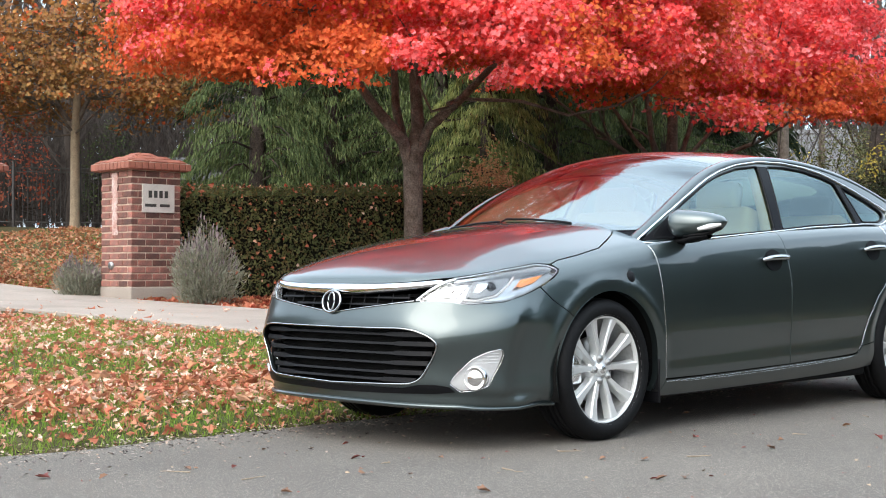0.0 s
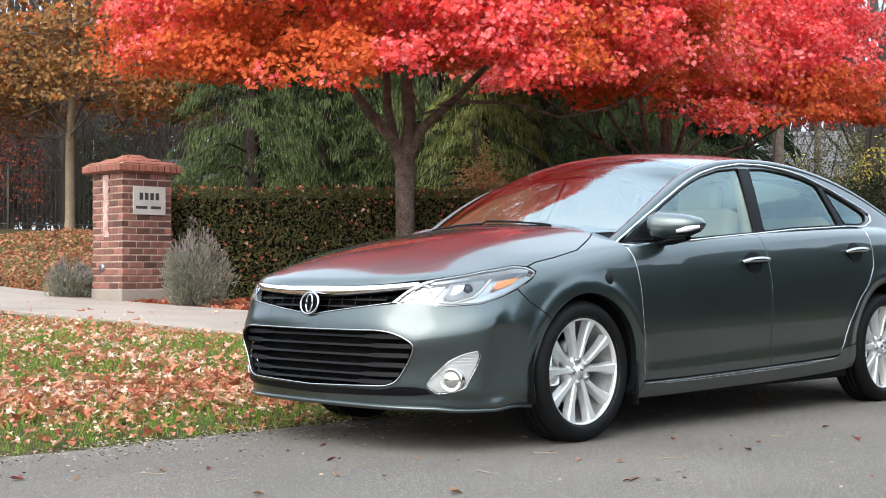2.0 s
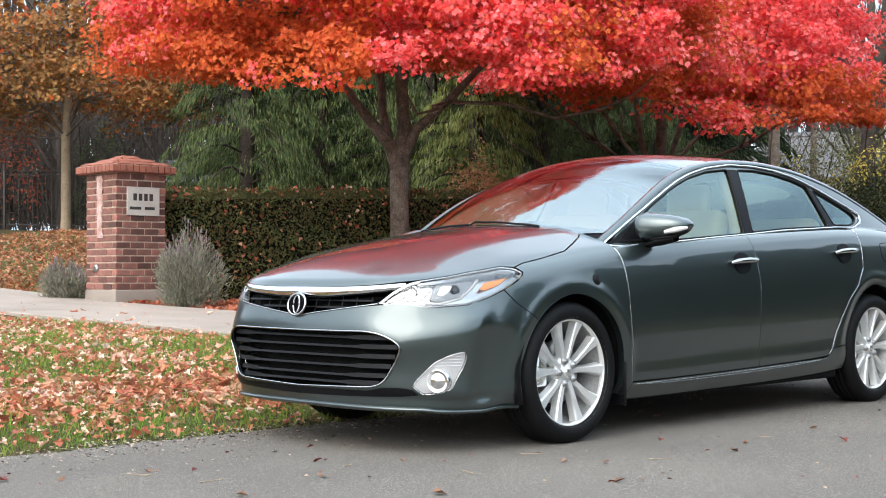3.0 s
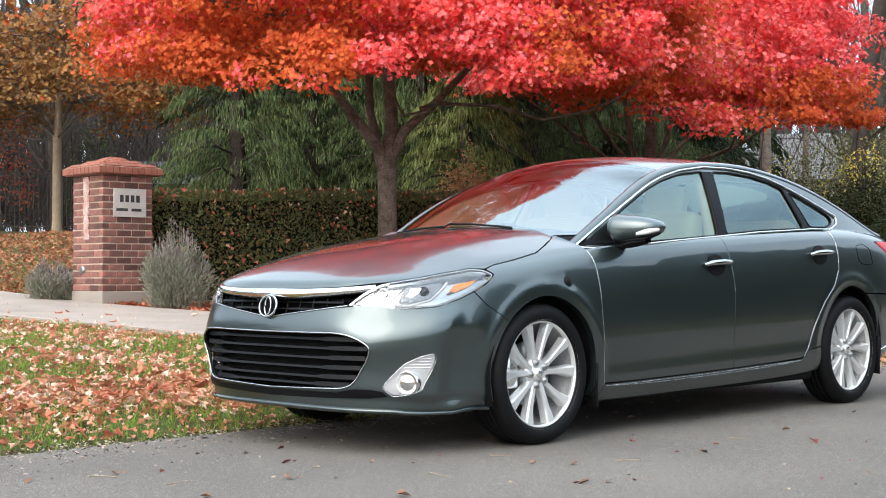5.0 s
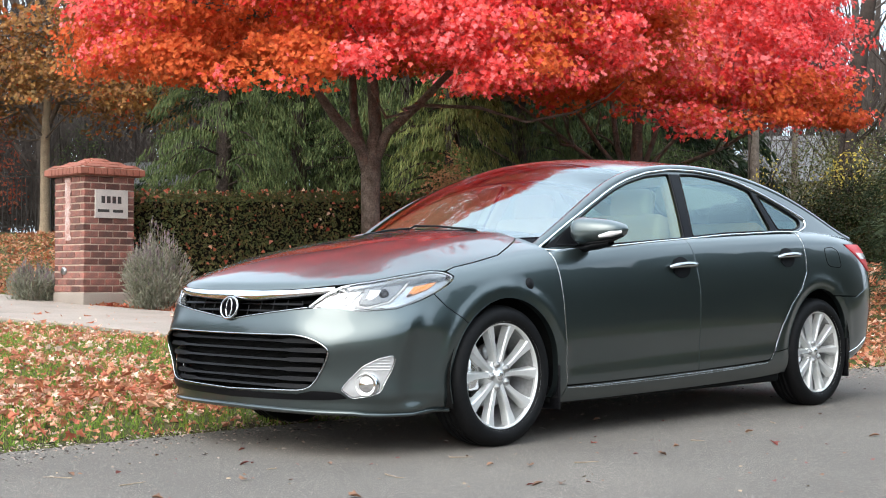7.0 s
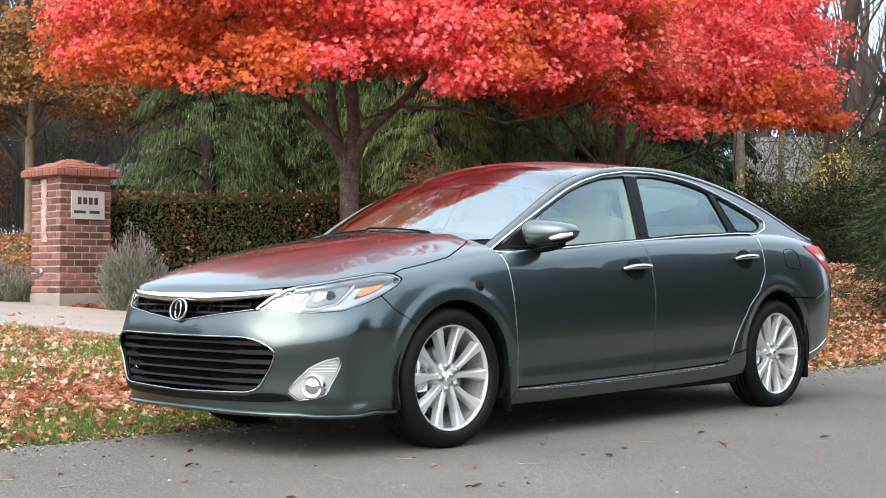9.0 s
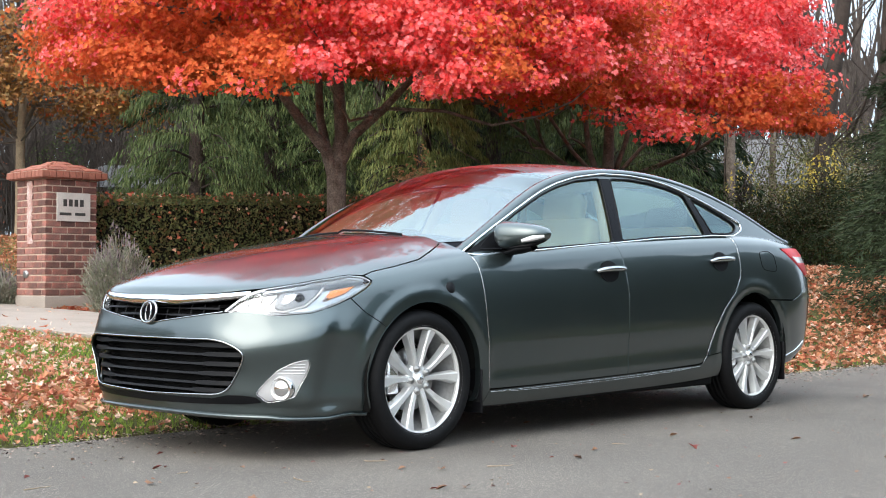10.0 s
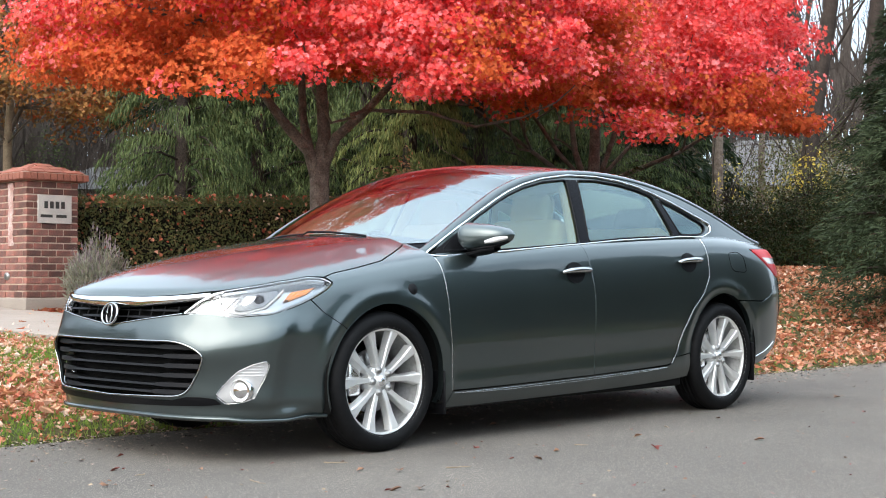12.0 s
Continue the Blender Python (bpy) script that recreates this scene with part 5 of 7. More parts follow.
first_wheel = make_wheel()
places = [(0, 1), (0, -1), (AXLE_R, 1), (AXLE_R, -1)]
for k, (x, sd) in enumerate(places):
    m = Matrix.Translation((x, sd * 0.742, WHEEL_R)) @ Matrix.Rotation(0 if sd > 0 else math.pi, 4, "Z") @ Matrix.Rotation(radians((5, 0, 40, 0)[k]), 4, "Y") @ Matrix.Scale(0.982, 4)
    w = first_wheel if k == 0 else copy_thing(first_wheel, m)
    w.matrix_basis = m

# ---- gate pillars, fence, houses ----
PILLAR_S, COURSE = 0.70, 0.083


def unit_brick(length, depth, height, material, name="brick"):
    bm = box_bm(0, 0, 0, length, depth, height, 0.005, 1)
    me = bpy.data.meshes.new(name)
    bm.to_mesh(me)
    bm.free()
    me.materials.append(material)
    return me


BRICK_MESH = unit_brick(0.195, 0.095, 0.067, M_BRICK)
ROWLOCK_MESH = unit_brick(0.078, 0.10, 0.078, M_CAPBRICK)
THIN_MESH = unit_brick(0.196, 0.095, 0.050, M_CAPBRICK)


def lay(mesh, name, parent, m):
    ob = new(name, mesh)
    ob.parent = parent
    ob.matrix_basis = m


def ring_course(parent, mesh, name, side, z, length, depth, joint, flip):
    """A course of bricks round a square, each side running past one corner."""
    n = max(1, int((side - depth + joint) / (length + joint) + 0.3))
    run = side - depth
    step = run / n
    for k in range(4):
        turn = Matrix.Rotation(k * math.pi / 2, 4, "Z")
        for i in range(n):
            x = -side / 2 + step * (i + 0.5) + (depth if flip else 0)
            place = Matrix.Translation((x, -side / 2 + depth / 2, z)) @ Matrix.Diagonal((step / (length + joint), 1, 1, 1))
            lay(mesh, name, parent, turn @ place)


def gate_pillar(x, y, courses, label, plaque=True):
    z0 = gz_at(x, y) - 0.02
    pil = empty("gate_pillar", pose(x, y, z0, 0, 0, -45), label=label, category="pillar", group="brick gate pillars")
    s = PILLAR_S
    top = 0.20 + courses * COURSE
    part("plinth", box_bm(0, 0, 0.06, s + 0.015, s + 0.015, 0.28, 0.012), M_CONCRETE, pil, "stained concrete plinth")
    part("mortar_core", box_bm(0, 0, 0.2 + courses * COURSE / 2, s - 0.019, s - 0.019, courses * COURSE + 0.02), M_MORTAR, pil, smooth=False)
    for c in range(courses):
        ring_course(pil, BRICK_MESH, "brick", s, 0.2 + COURSE * (c + 0.5), 0.196, 0.095, 0.012, c % 2 == 1)
    part("cap_core", box_bm(0, 0, top + 0.045, s + 0.13, s + 0.13, 0.085), M_CAPBRICK, pil, smooth=False)
    ring_course(pil, ROWLOCK_MESH, "cap_brick", s + 0.19, top + 0.052, 0.078, 0.10, 0.010, True)
    # hipped top of sloping bricks
    bm = bmesh.new()
    h = (s + 0.17) / 2
    lo = [bm.verts.new((sx * h, sy * h, top + 0.094)) for sx, sy in ((-1, -1), (1, -1), (1, 1), (-1, 1))]
    hi = [bm.verts.new((sx * 0.06, sy * 0.06, top + 0.225)) for sx, sy in ((-1, -1), (1, -1), (1, 1), (-1, 1))]
    for i in range(4):
        bm.faces.new((lo[i], lo[(i + 1) % 4], hi[(i + 1) % 4], hi[i]))
    bm.faces.new(hi)
    bm.faces.new(lo[::-1])
    part("cap_bed", bm, M_MORTAR, pil, smooth=False)
    slope = math.atan2(0.131, h - 0.06)
    for k in range(4):
        for row in range(3):
            half = h - 0.05 - row * 0.135
            n = max(1, int(2 * half / 0.2))
            for i in range(n):
                place = (Matrix.Rotation(k * math.pi / 2, 4, "Z") @ Matrix.Translation((-half + 2 * half * (i + 0.5) / n, -h + 0.065 + row * 0.128, top + 0.098 + (0.065 + row * 0.128) * math.tan(slope)))
                         @ Matrix.Rotation(slope, 4, "X") @ Matrix.Diagonal((2 * half / n / 0.208, 1.2, 0.4, 1)))
                lay(THIN_MESH, "cap_brick", pil, place)
    if plaque:
        stone = part("plaque", box_bm(s / 2 + 0.006, 0.02, 1.275, 0.03, 0.45, 0.345, 0.004), M_STONE, pil, "pale stone address plaque with dark script", smooth=False)
        for yy, zz, w, hh in ((-0.135, 1.30, 0.05, 0.085), (-0.06, 1.30, 0.05, 0.085), (0.015, 1.30, 0.05, 0.085), (0.09, 1.30, 0.05, 0.085), (-0.13, 1.165, 0.16, 0.035), (0.07, 1.165, 0.14, 0.035)):
            bar = box_bm(0, 0, 0, 0.004, w, hh, 0.0015, 1, pose(s / 2 + 0.0225, yy + 0.035, zz + 0.025))
            bmesh.ops.transform(bar, matrix=Matrix.Shear("XZ", 4, (0.0, 0.0)), verts=bar.verts[:])
            part("script_bar", bar, M_INK, stone, smooth=False)
        # lime run on the face to the walk
        bm = bmesh.new()
        g = np.random.default_rng(3)
        zs = np.linspace(top - 0.02, top - 0.78, 24)
        left = [bm.verts.new((-0.235 + 0.5 - 0.35 + g.normal(0, 0.006), -s / 2 - 0.004, z)) for z in zs]
        right = [bm.verts.new((-0.235 + 0.5 - 0.35 + 0.125 + g.normal(0, 0.014), -s / 2 - 0.004, z)) for z in zs]
        for i in range(len(zs) - 1):
            bm.faces.new((left[i], left[i + 1], right[i + 1], right[i]))
        part("lime_run", bm, M_STAIN, pil, "whitish lime stain down the brick")
        v, f = lathe_np([(0.0005, -0.02), (0.03, -0.022), (0.045, -0.018), (0.05, 0.0), (0.052, 0.01)], 20)
        fast("vent", v + (-0.10, -s / 2 - 0.004, 0.46), f, M_DISC, pil, label="small round metal vent cap")
    return pil


def railing(x0, y0, x1, y1, height):
    fence = empty("iron_fence", pose(x0, y0, gz_at(x0, y0)), label="black wrought-iron fence with pointed bars", category="fence")
    n = int(math.hypot(x1 - x0, y1 - y0) / 0.13)
    zb = 0.0
    d = np.array([x1 - x0, y1 - y0])
    bar_v, bar_f = tube_np([(0, 0, 0.02), (0, 0, height), (0, 0, height + 0.06)], [0.011, 0.011, 0.001], 5)
    shared = None
    for i in range(n + 1):
        p = d * i / n
        z = gz_at(x0 + p[0], y0 + p[1]) - gz_at(x0, y0)
        if i % 14 == 0:
            part("post", box_bm(p[0], p[1], z + height / 2 + 0.05, 0.07, 0.07, height + 0.25, 0.01), M_IRON, fence)
            continue
        if shared is None:
            shared = fast("bar", bar_v, bar_f, M_IRON, fence)
            ob = shared
        else:
            ob = new("bar", shared.data)
            ob.parent = fence
        ob.matrix_basis = Matrix.Translation((p[0], p[1], z))
    for hz in (0.15, height - 0.12, height - 0.02):
        rows = [(d[0] * t, d[1] * t, gz_at(x0 + d[0] * t, y0 + d[1] * t) - gz_at(x0, y0) + hz) for t in np.linspace(0, 1, 8)]
        tube("rail", rows, 0.016, M_IRON, fence, 5)
    for k in range(3):
        t = np.linspace(0, 4.5, 40)
        c = d * (n - 1 - k * 4) / n
        r = 0.05 + 0.05 * t / 4.5
        tube("scroll", np.stack([c[0] + r * np.cos(t) * 0.9, np.full(40, c[1]), gz_at(x0 + c[0], y0 + c[1]) - gz_at(x0, y0) + height + 0.12 + r * np.sin(t)], -1), 0.010, M_IRON, fence, 5)
    return fence


railing(-15.5, 37.0, -8.4, 36.2, 1.62)


def house(x, y, w, d, h, roof_h, turn, label):
    z = gz_at(x, y)
    hs = empty("house", pose(x, y, z, 0, 0, turn), label=label, category="house")
    part("wall", box_bm(0, 0, h / 2 - 0.5, w, d, h + 1.0), M_SIDING, hs, smooth=False)
    bm = bmesh.new()
    e = 0.4
    pts = [(-w / 2 - e, -d / 2 - e, h - 0.1), (w / 2 + e, -d / 2 - e, h - 0.1), (w / 2 + e, d / 2 + e, h - 0.1), (-w / 2 - e, d / 2 + e, h - 0.1), (-w / 2 + d * 0.4, 0, h + roof_h), (w / 2 - d * 0.4, 0, h + roof_h)]
    vs = [bm.verts.new(p) for p in pts]
    for f in ((0, 1, 5, 4), (1, 2, 5), (2, 3, 4, 5), (3, 0, 4), (3, 2, 1, 0)):
        bm.faces.new([vs[i] for i in f])
    part("roof", bm, M_SHINGLE, hs, smooth=False)
    for k in range(max(1, int(w / 3.2))):
        wx = -w / 2 + w * (k + 0.5) / max(1, int(w / 3.2))
        win = part("window", box_bm(wx, -d / 2 - 0.01, h * 0.55, min(1.2, w * 0.3), 0.10, h * 0.42, 0.02), M_WHITELENS, hs)
        part("pane", box_bm(wx, -d / 2 - 0.05, h * 0.55, min(1.0, w * 0.25), 0.06, h * 0.36), M_GLOSSBLACK, win, smooth=False)
    return hs


house(-8.6, 41.5, 3.4, 3.0, 1.55, 0.7, 6, "small outbuilding with a grey hipped roof behind the hedge")
house(17.5, 66.0, 9, 8, 3.2, 2.4, -10, "pale house with a grey roof beyond the wood")

# ---- trees and plants ----
rng = np.random.default_rng(7)
MAPLE_HALF = [(0, 0), (0.42, 0.03), (0.32, 0.30), (0.62, 0.47), (0.20, 0.60), (0, 1.0)]
CURL_HALF = [(0, 0), (0.30, 0.14), (0.42, 0.50), (0.18, 0.76), (0, 1.0)]
OVAL_HALF = [(0, 0), (0.20, 0.25), (0.24, 0.55), (0, 1.0)]


def leaf_template(half, fold=0.22, curl=0.15):
    h = np.array(half, float)
    up = np.abs(h[:, 0]) * fold - curl * (h[:, 1] - 0.4) ** 2
    right = np.stack([h[:, 0], h[:, 1], up], -1)
    left = right[1:-1] * (-1, 1, 1)
    v = np.concatenate([right, left])
    n = len(h)
    f1 = list(range(n))
    f2 = [0] + list(range(n, n + n - 2)) + [n - 1]
    return v - (0, 0.0, 0), [f1, f2[::-1]]


def turn_rows(normals, spin):
    """Rotation matrices that carry z to each normal, turned by spin about it."""
    n = normals / (np.linalg.norm(normals, axis=1, keepdims=True) + 1e-9)
    ref = np.where(np.abs(n[:, 2:3]) > 0.95, (1.0, 0, 0), (0, 0, 1.0))
    x = np.cross(ref, n)
    x /= np.linalg.norm(x, axis=1, keepdims=True)
    y = np.cross(n, x)
    c, s = np.cos(spin)[:, None], np.sin(spin)[:, None]
    return np.stack([c * x + s * y, -s * x + c * y, n], -1)


def leaf_cloud(name, pts, normals, sizes, half, material, parent, fold=0.22, curl=0.15, spin=None, face_pick=None, mats=None, smooth=False, label=""):
    t, faces = leaf_template(half, fold, curl)
    n = len(pts)
    spin = rng.uniform(0, 2 * np.pi, n) if spin is None else spin
    rot = turn_rows(normals, spin)
    v = np.einsum("nij,kj->nki", rot, t) * sizes[:, None, None] + pts[:, None]
    k = len(t)
    base = (np.arange(n) * k)[:, None]
    f = np.concatenate([base + np.array(faces[0])[None], base + np.array(faces[1])[None]], 1).reshape(-1, len(faces[0]))
    fm = None if face_pick is None else np.repeat(face_pick, 2)
    return fast(name, v.reshape(-1, 3), f, material, parent, smooth=smooth, mats=mats, face_mat=fm, label=label)


def limb(p0, p1, r0, r1, bend=0.1, n=7, seed=0):
    """Points and radii of a bent, tapering limb."""
    g = np.random.default_rng(seed)
    t = np.linspace(0, 1, n)[:, None]
    p0, p1 = np.array(p0, float), np.array(p1, float)
    off = g.normal(0, 1, 3) * bend * np.linalg.norm(p1 - p0)
    wob = g.normal(0, 0.02, (n, 3)) * np.linalg.norm(p1 - p0)
    wob[0] = wob[-1] = 0
    pts = p0 + (p1 - p0) * t + off * np.sin(np.pi * t) + wob
    return pts, np.linspace(r0, r1, n)


def join_tubes(rows, sides=8):
    vs, fs, b = [], [], 0
    for pts, rad in rows:
        v, f = tube_np(pts, rad, sides)
        vs.append(v), fs.append(f + b)
        b += len(v)
    return np.concatenate(vs), np.concatenate(fs)


def crown_points(centre, radii, low, high, lumps, per, seed, spread=0.55, lean=0.0, tilt=0.0, side=0.0):
    """Leaf places gathered on drooping sprays through a crown. low and high: the heights of its under and upper side, at the middle and at the rim."""
    g = np.random.default_rng(seed)
    c, r = np.array(centre, float), np.array(radii, float)
    u, a = g.uniform(0, 1, lumps) ** 0.42, g.uniform(0, 2 * np.pi, lumps)
    d = np.stack([np.cos(a) * u, np.sin(a) * u, np.zeros(lumps)], -1)
    edge = np.array([1 + 0.14 * noise.noise((2.2 * math.cos(t), 2.2 * math.sin(t), seed)) for t in a])
    z0, z1 = low[0] + (low[1] - low[0]) * u**2 + tilt * d[:, 1] * u + side * d[:, 0] * u, high[0] + (high[1] - high[0]) * u**2
    mids = np.stack([c[0] + d[:, 0] * r[0] * edge, c[1] + d[:, 1] * r[1] * edge, z0 + (z1 - z0) * g.uniform(0, 1, lumps) ** 1.35], -1)
    mids[:, 2] += 0.32 * np.array([noise.noise((x * 0.8, y * 0.8, seed)) for x, y, _ in mids])
    up = smooth01(mids[:, 2], 4.6, 9.0)
    mids[:, 1] -= lean * up
    if lean:
        mids[:, 0] = c[0] + (mids[:, 0] - c[0]) * (1 - 0.25 * up) - 0.7 * up
    sizes = g.uniform(0.5, 1.2, lumps) * spread
    off = g.normal(size=(lumps, per, 3))
    off /= np.linalg.norm(off, axis=2, keepdims=True)
    rad = g.uniform(0.1, 1.0, (lumps, per, 1)) ** 0.5
    pts = mids[:, None] + off * rad * sizes[:, None, None] * np.array((1.2, 1.2, 0.45))
    pts[..., 2] -= 0.25 * np.hypot(off[..., 0], off[..., 1]) * rad[..., 0] * sizes[:, None]
    nrm = off * 0.55 + d[:, None] * 0.35 + np.array((-0.05, -0.40, 0.45)) + g.normal(0, 0.62, (lumps, per, 3))
    return pts.reshape(-1, 3), nrm.reshape(-1, 3), mids


def maple(base, trunks, crown_c, crown_r, low, high, lumps, per, size, seed, bark, mats, pick, label, spread=0.55, twigs=60, lean=0.0, limb_bark=None, tilt=0.0, cut=7.0, side=0.0):
    tree = empty("maple_tree", Matrix.Translation(base), label=label, category="tree", group="roadside maple trees")
    base = np.array(base, float)
    rows = [(np.array(p) - 0, np.array(r)) for p, r in trunks]
    pts, nrm, mids = crown_points(crown_c, crown_r, low, high, lumps, per, seed, spread, lean, tilt, side)
    v, f = join_tubes(rows[:1], 12)
    fast("trunk", v, f, bark, tree)
    for row in rows[1:]:
        v, f = join_tubes([row], 10)
        fast("limb", v, f, limb_bark or bark, tree)
    g = np.random.default_rng(seed + 5)
    ends = [np.array(p[-1]) for p, _ in trunks] + [np.array(p[len(p) // 2]) for p, _ in trunks]
    limbs = []
    for k in range(min(twigs, len(mids))):
        m = mids[k] - base
        e = ends[int(np.argmin([np.linalg.norm(m - q) + g.uniform(0, 1.0) for q in ends]))]
        limbs.append(limb(e, m, 0.028, 0.007, 0.1, 7, seed * 100 + k))
    v, f = join_tubes(limbs, 5)
    tagged(fast("branchwork", v, f, limb_bark or bark, tree), kind="stuff")
    high_up = pts[:, 2] > cut
    keep = ~high_up | (np.arange(len(pts)) % 3 == 0)
    pts, nrm, high_up = pts[keep], nrm[keep], high_up[keep]
    local = pts - base
    leaf_cloud("crown", local, nrm, g.uniform(0.7, 1.25, len(pts)) * size * np.where(high_up, 1.75, 1.0), MAPLE_HALF, mats[0], tree, mats=mats, face_pick=pick(pts, g))
    return tree


def path_of(rows):
    return [r[:3] for r in rows], [r[3] for r in rows]


def hue_field(pts, scale, seed):
    return np.array([noise.noise((x * scale, y * scale, z * scale + seed)) for x, y, z in pts])


def red_pick(pts, g):
    """Whole sprays turn orange together: mostly low and inside, on the side away from the road; scarlet elsewhere."""
    score = 0.9 * hue_field(pts, 0.75, 3.0) + 0.30 * (pts[:, 2] < 4.1) + 0.42 * (pts[:, 0] < -0.6) + 0.35 * (pts[:, 1] > 17.4) - 0.35 * (pts[:, 1] < 16.0) + g.normal(0, 0.12, len(pts)) - 0.9 * (pts[:, 2] > 5.6)
    return (score > 0.42).astype(int)


TREE1 = (-0.46, 19.0, gz_at(-0.46, 19.0))
maple(TREE1, [path_of([(0, 0, -0.2, 0.22), (0, 0, 0.1, 0.16), (-0.02, 0, 0.9, 0.132), (-0.02, 0, 1.75, 0.138), (0.05, 0, 2.2, 0.095), (0.0, 0, 3.0, 0.075), (0.03, -0.3, 4.4, 0.05)]),
              path_of([(-0.03, 0, 1.55, 0.10), (-0.16, -0.1, 2.0, 0.085), (-0.50, -0.3, 2.4, 0.07), (-0.75, -0.5, 2.75, 0.055), (-1.4, -0.8, 3.7, 0.03)]),
              path_of([(-0.15, 0, 1.95, 0.075), (-0.27, 0.2, 2.5, 0.06), (-0.30, 0.3, 3.2, 0.05), (-0.4, 0.3, 4.4, 0.03)]),
              path_of([(0.03, 0, 1.8, 0.085), (0.22, -0.1, 2.2, 0.07), (0.65, -0.3, 2.55, 0.055), (1.4, -0.6, 3.3, 0.035)])],
      (-0.2, 18.5), (4.0, 3.9), (3.80, 3.60), (11.6, 6.2), 1250, 205, 0.061, 11, M_BARK, [M_RED, M_ORANGE], red_pick, "maple tree with a brilliant scarlet and orange crown", lean=1.3, tilt=0.75, spread=0.46, cut=5.7)
TREE2 = (4.2, 26.2, gz_at(4.2, 26.2))
maple(TREE2, [path_of([(0, 0, -0.2, 0.22), (0, 0, 0.5, 0.16), (0.02, 0, 1.3, 0.135), (0.06, 0, 2.4, 0.10), (0.1, 0, 4.5, 0.05)]),
              path_of([(0, 0, 1.25, 0.065), (-0.45, -0.2, 1.62, 0.052), (-1.2, -0.5, 2.15, 0.04), (-2.4, -0.8, 3.0, 0.02)]),
              path_of([(0, 0, 1.30, 0.065), (0.6, -0.3, 1.72, 0.052), (1.6, -0.6, 2.12, 0.038), (2.8, -0.9, 2.9, 0.02)]),
              path_of([(-0.05, 0, 1.35, 0.07), (-0.30, 0.2, 2.2, 0.06), (-0.5, 0.3, 4.0, 0.04)]),
              path_of([(0.05, 0, 1.4, 0.06), (0.42, 0.2, 2.4, 0.05), (0.9, 0.3, 4.2, 0.03)]),
              path_of([(-0.05, 0, 1.5, 0.05), (-0.65, -0.1, 2.15, 0.04), (-1.3, -0.2, 3.1, 0.03), (-1.7, -0.3, 4.0, 0.02)]),
              path_of([(0.02, 0, 1.5, 0.05), (0.80, 0.1, 2.35, 0.036), (1.9, 0.2, 3.3, 0.025)]),
              path_of([(-0.1, 0, 1.2, 0.045), (-0.9, 0.3, 1.45, 0.036), (-2.0, 0.5, 1.75, 0.024), (-2.9, 0.6, 2.3, 0.014)])],
      (4.3, 25.2), (3.7, 4.4), (4.40, 3.95), (7.7, 6.2), 850, 125, 0.078, 23, M_BARK, [M_RED, M_ORANGE],
      lambda p, g: ((0.75 * smooth01(-p[:, 2], -4.6, -3.7) + 0.8 * hue_field(p, 0.6, 9.0) + g.normal(0, 0.12, len(p)) - 0.2 * (p[:, 1] < 23)) > 0.56).astype(int), "maple tree with a wide scarlet crown and low spreading limbs", tilt=0.9, spread=0.48, cut=6.8, side=-0.5)
TREE3 = (-9.6, 34.6, gz_at(-9.6, 34.6))
maple(TREE3, [path_of([(0, 0, -0.2, 0.16), (0, 0, 0.3, 0.125), (0, 0, 2.4, 0.115), (0.05, 0, 3.2, 0.10), (0.1, 0, 5.0, 0.06)]),
              path_of([(0, 0, 2.5, 0.07), (-0.5, 0, 3.2, 0.06), (-1.1, 0, 4.2, 0.03)]), path_of([(0, 0, 2.6, 0.07), (0.35, 0, 3.3, 0.055), (0.9, 0, 4.3, 0.03)]),
              path_of([(0, 0, 3.0, 0.05), (-0.3, 0.1, 3.8, 0.045), (-0.5, 0.2, 5.2, 0.03)])],
      (-10.0, 34.4), (3.9, 3.4), (5.5, 4.8), (9.5, 6.5), 330, 70, 0.10, 31, M_PALEBARK, [M_BROWNLEAF, M_ORANGE],
      lambda p, g: (g.uniform(0, 1, len(p)) + 0.5 * hue_field(p, 0.9, 5.0) < 0.0).astype(int), "slender maple with a thinning bronze and gold crown", limb_bark=M_BARK, twigs=170, spread=0.66)


def strip_cloud(name, pts, dirs, lengths, widths, material, parent=None, label="", face_pick=None, mats=None):
    """Slim pointed sprays: a folded diamond for each place, along its direction."""
    n = len(pts)
    d = dirs / (np.linalg.norm(dirs, axis=1, keepdims=True) + 1e-9)
    side = np.cross(d, rng.normal(size=(n, 3)))
    side /= np.linalg.norm(side, axis=1, keepdims=True) + 1e-9
    nrm = np.cross(side, d)
    L, W = lengths[:, None], widths[:, None]
    v = np.stack([pts, pts + d * L * 0.4 + side * W + nrm * W * 0.3, pts + d * L, pts + d * L * 0.4 - side * W + nrm * W * 0.3], 1)
    b = (np.arange(n) * 4)[:, None]
    f = np.concatenate([b + np.array([[0, 1, 2]]), b + np.array([[0, 2, 3]])], 1).reshape(-1, 3)
    return fast(name, v.reshape(-1, 3), f, material, parent, smooth=False, label=label)


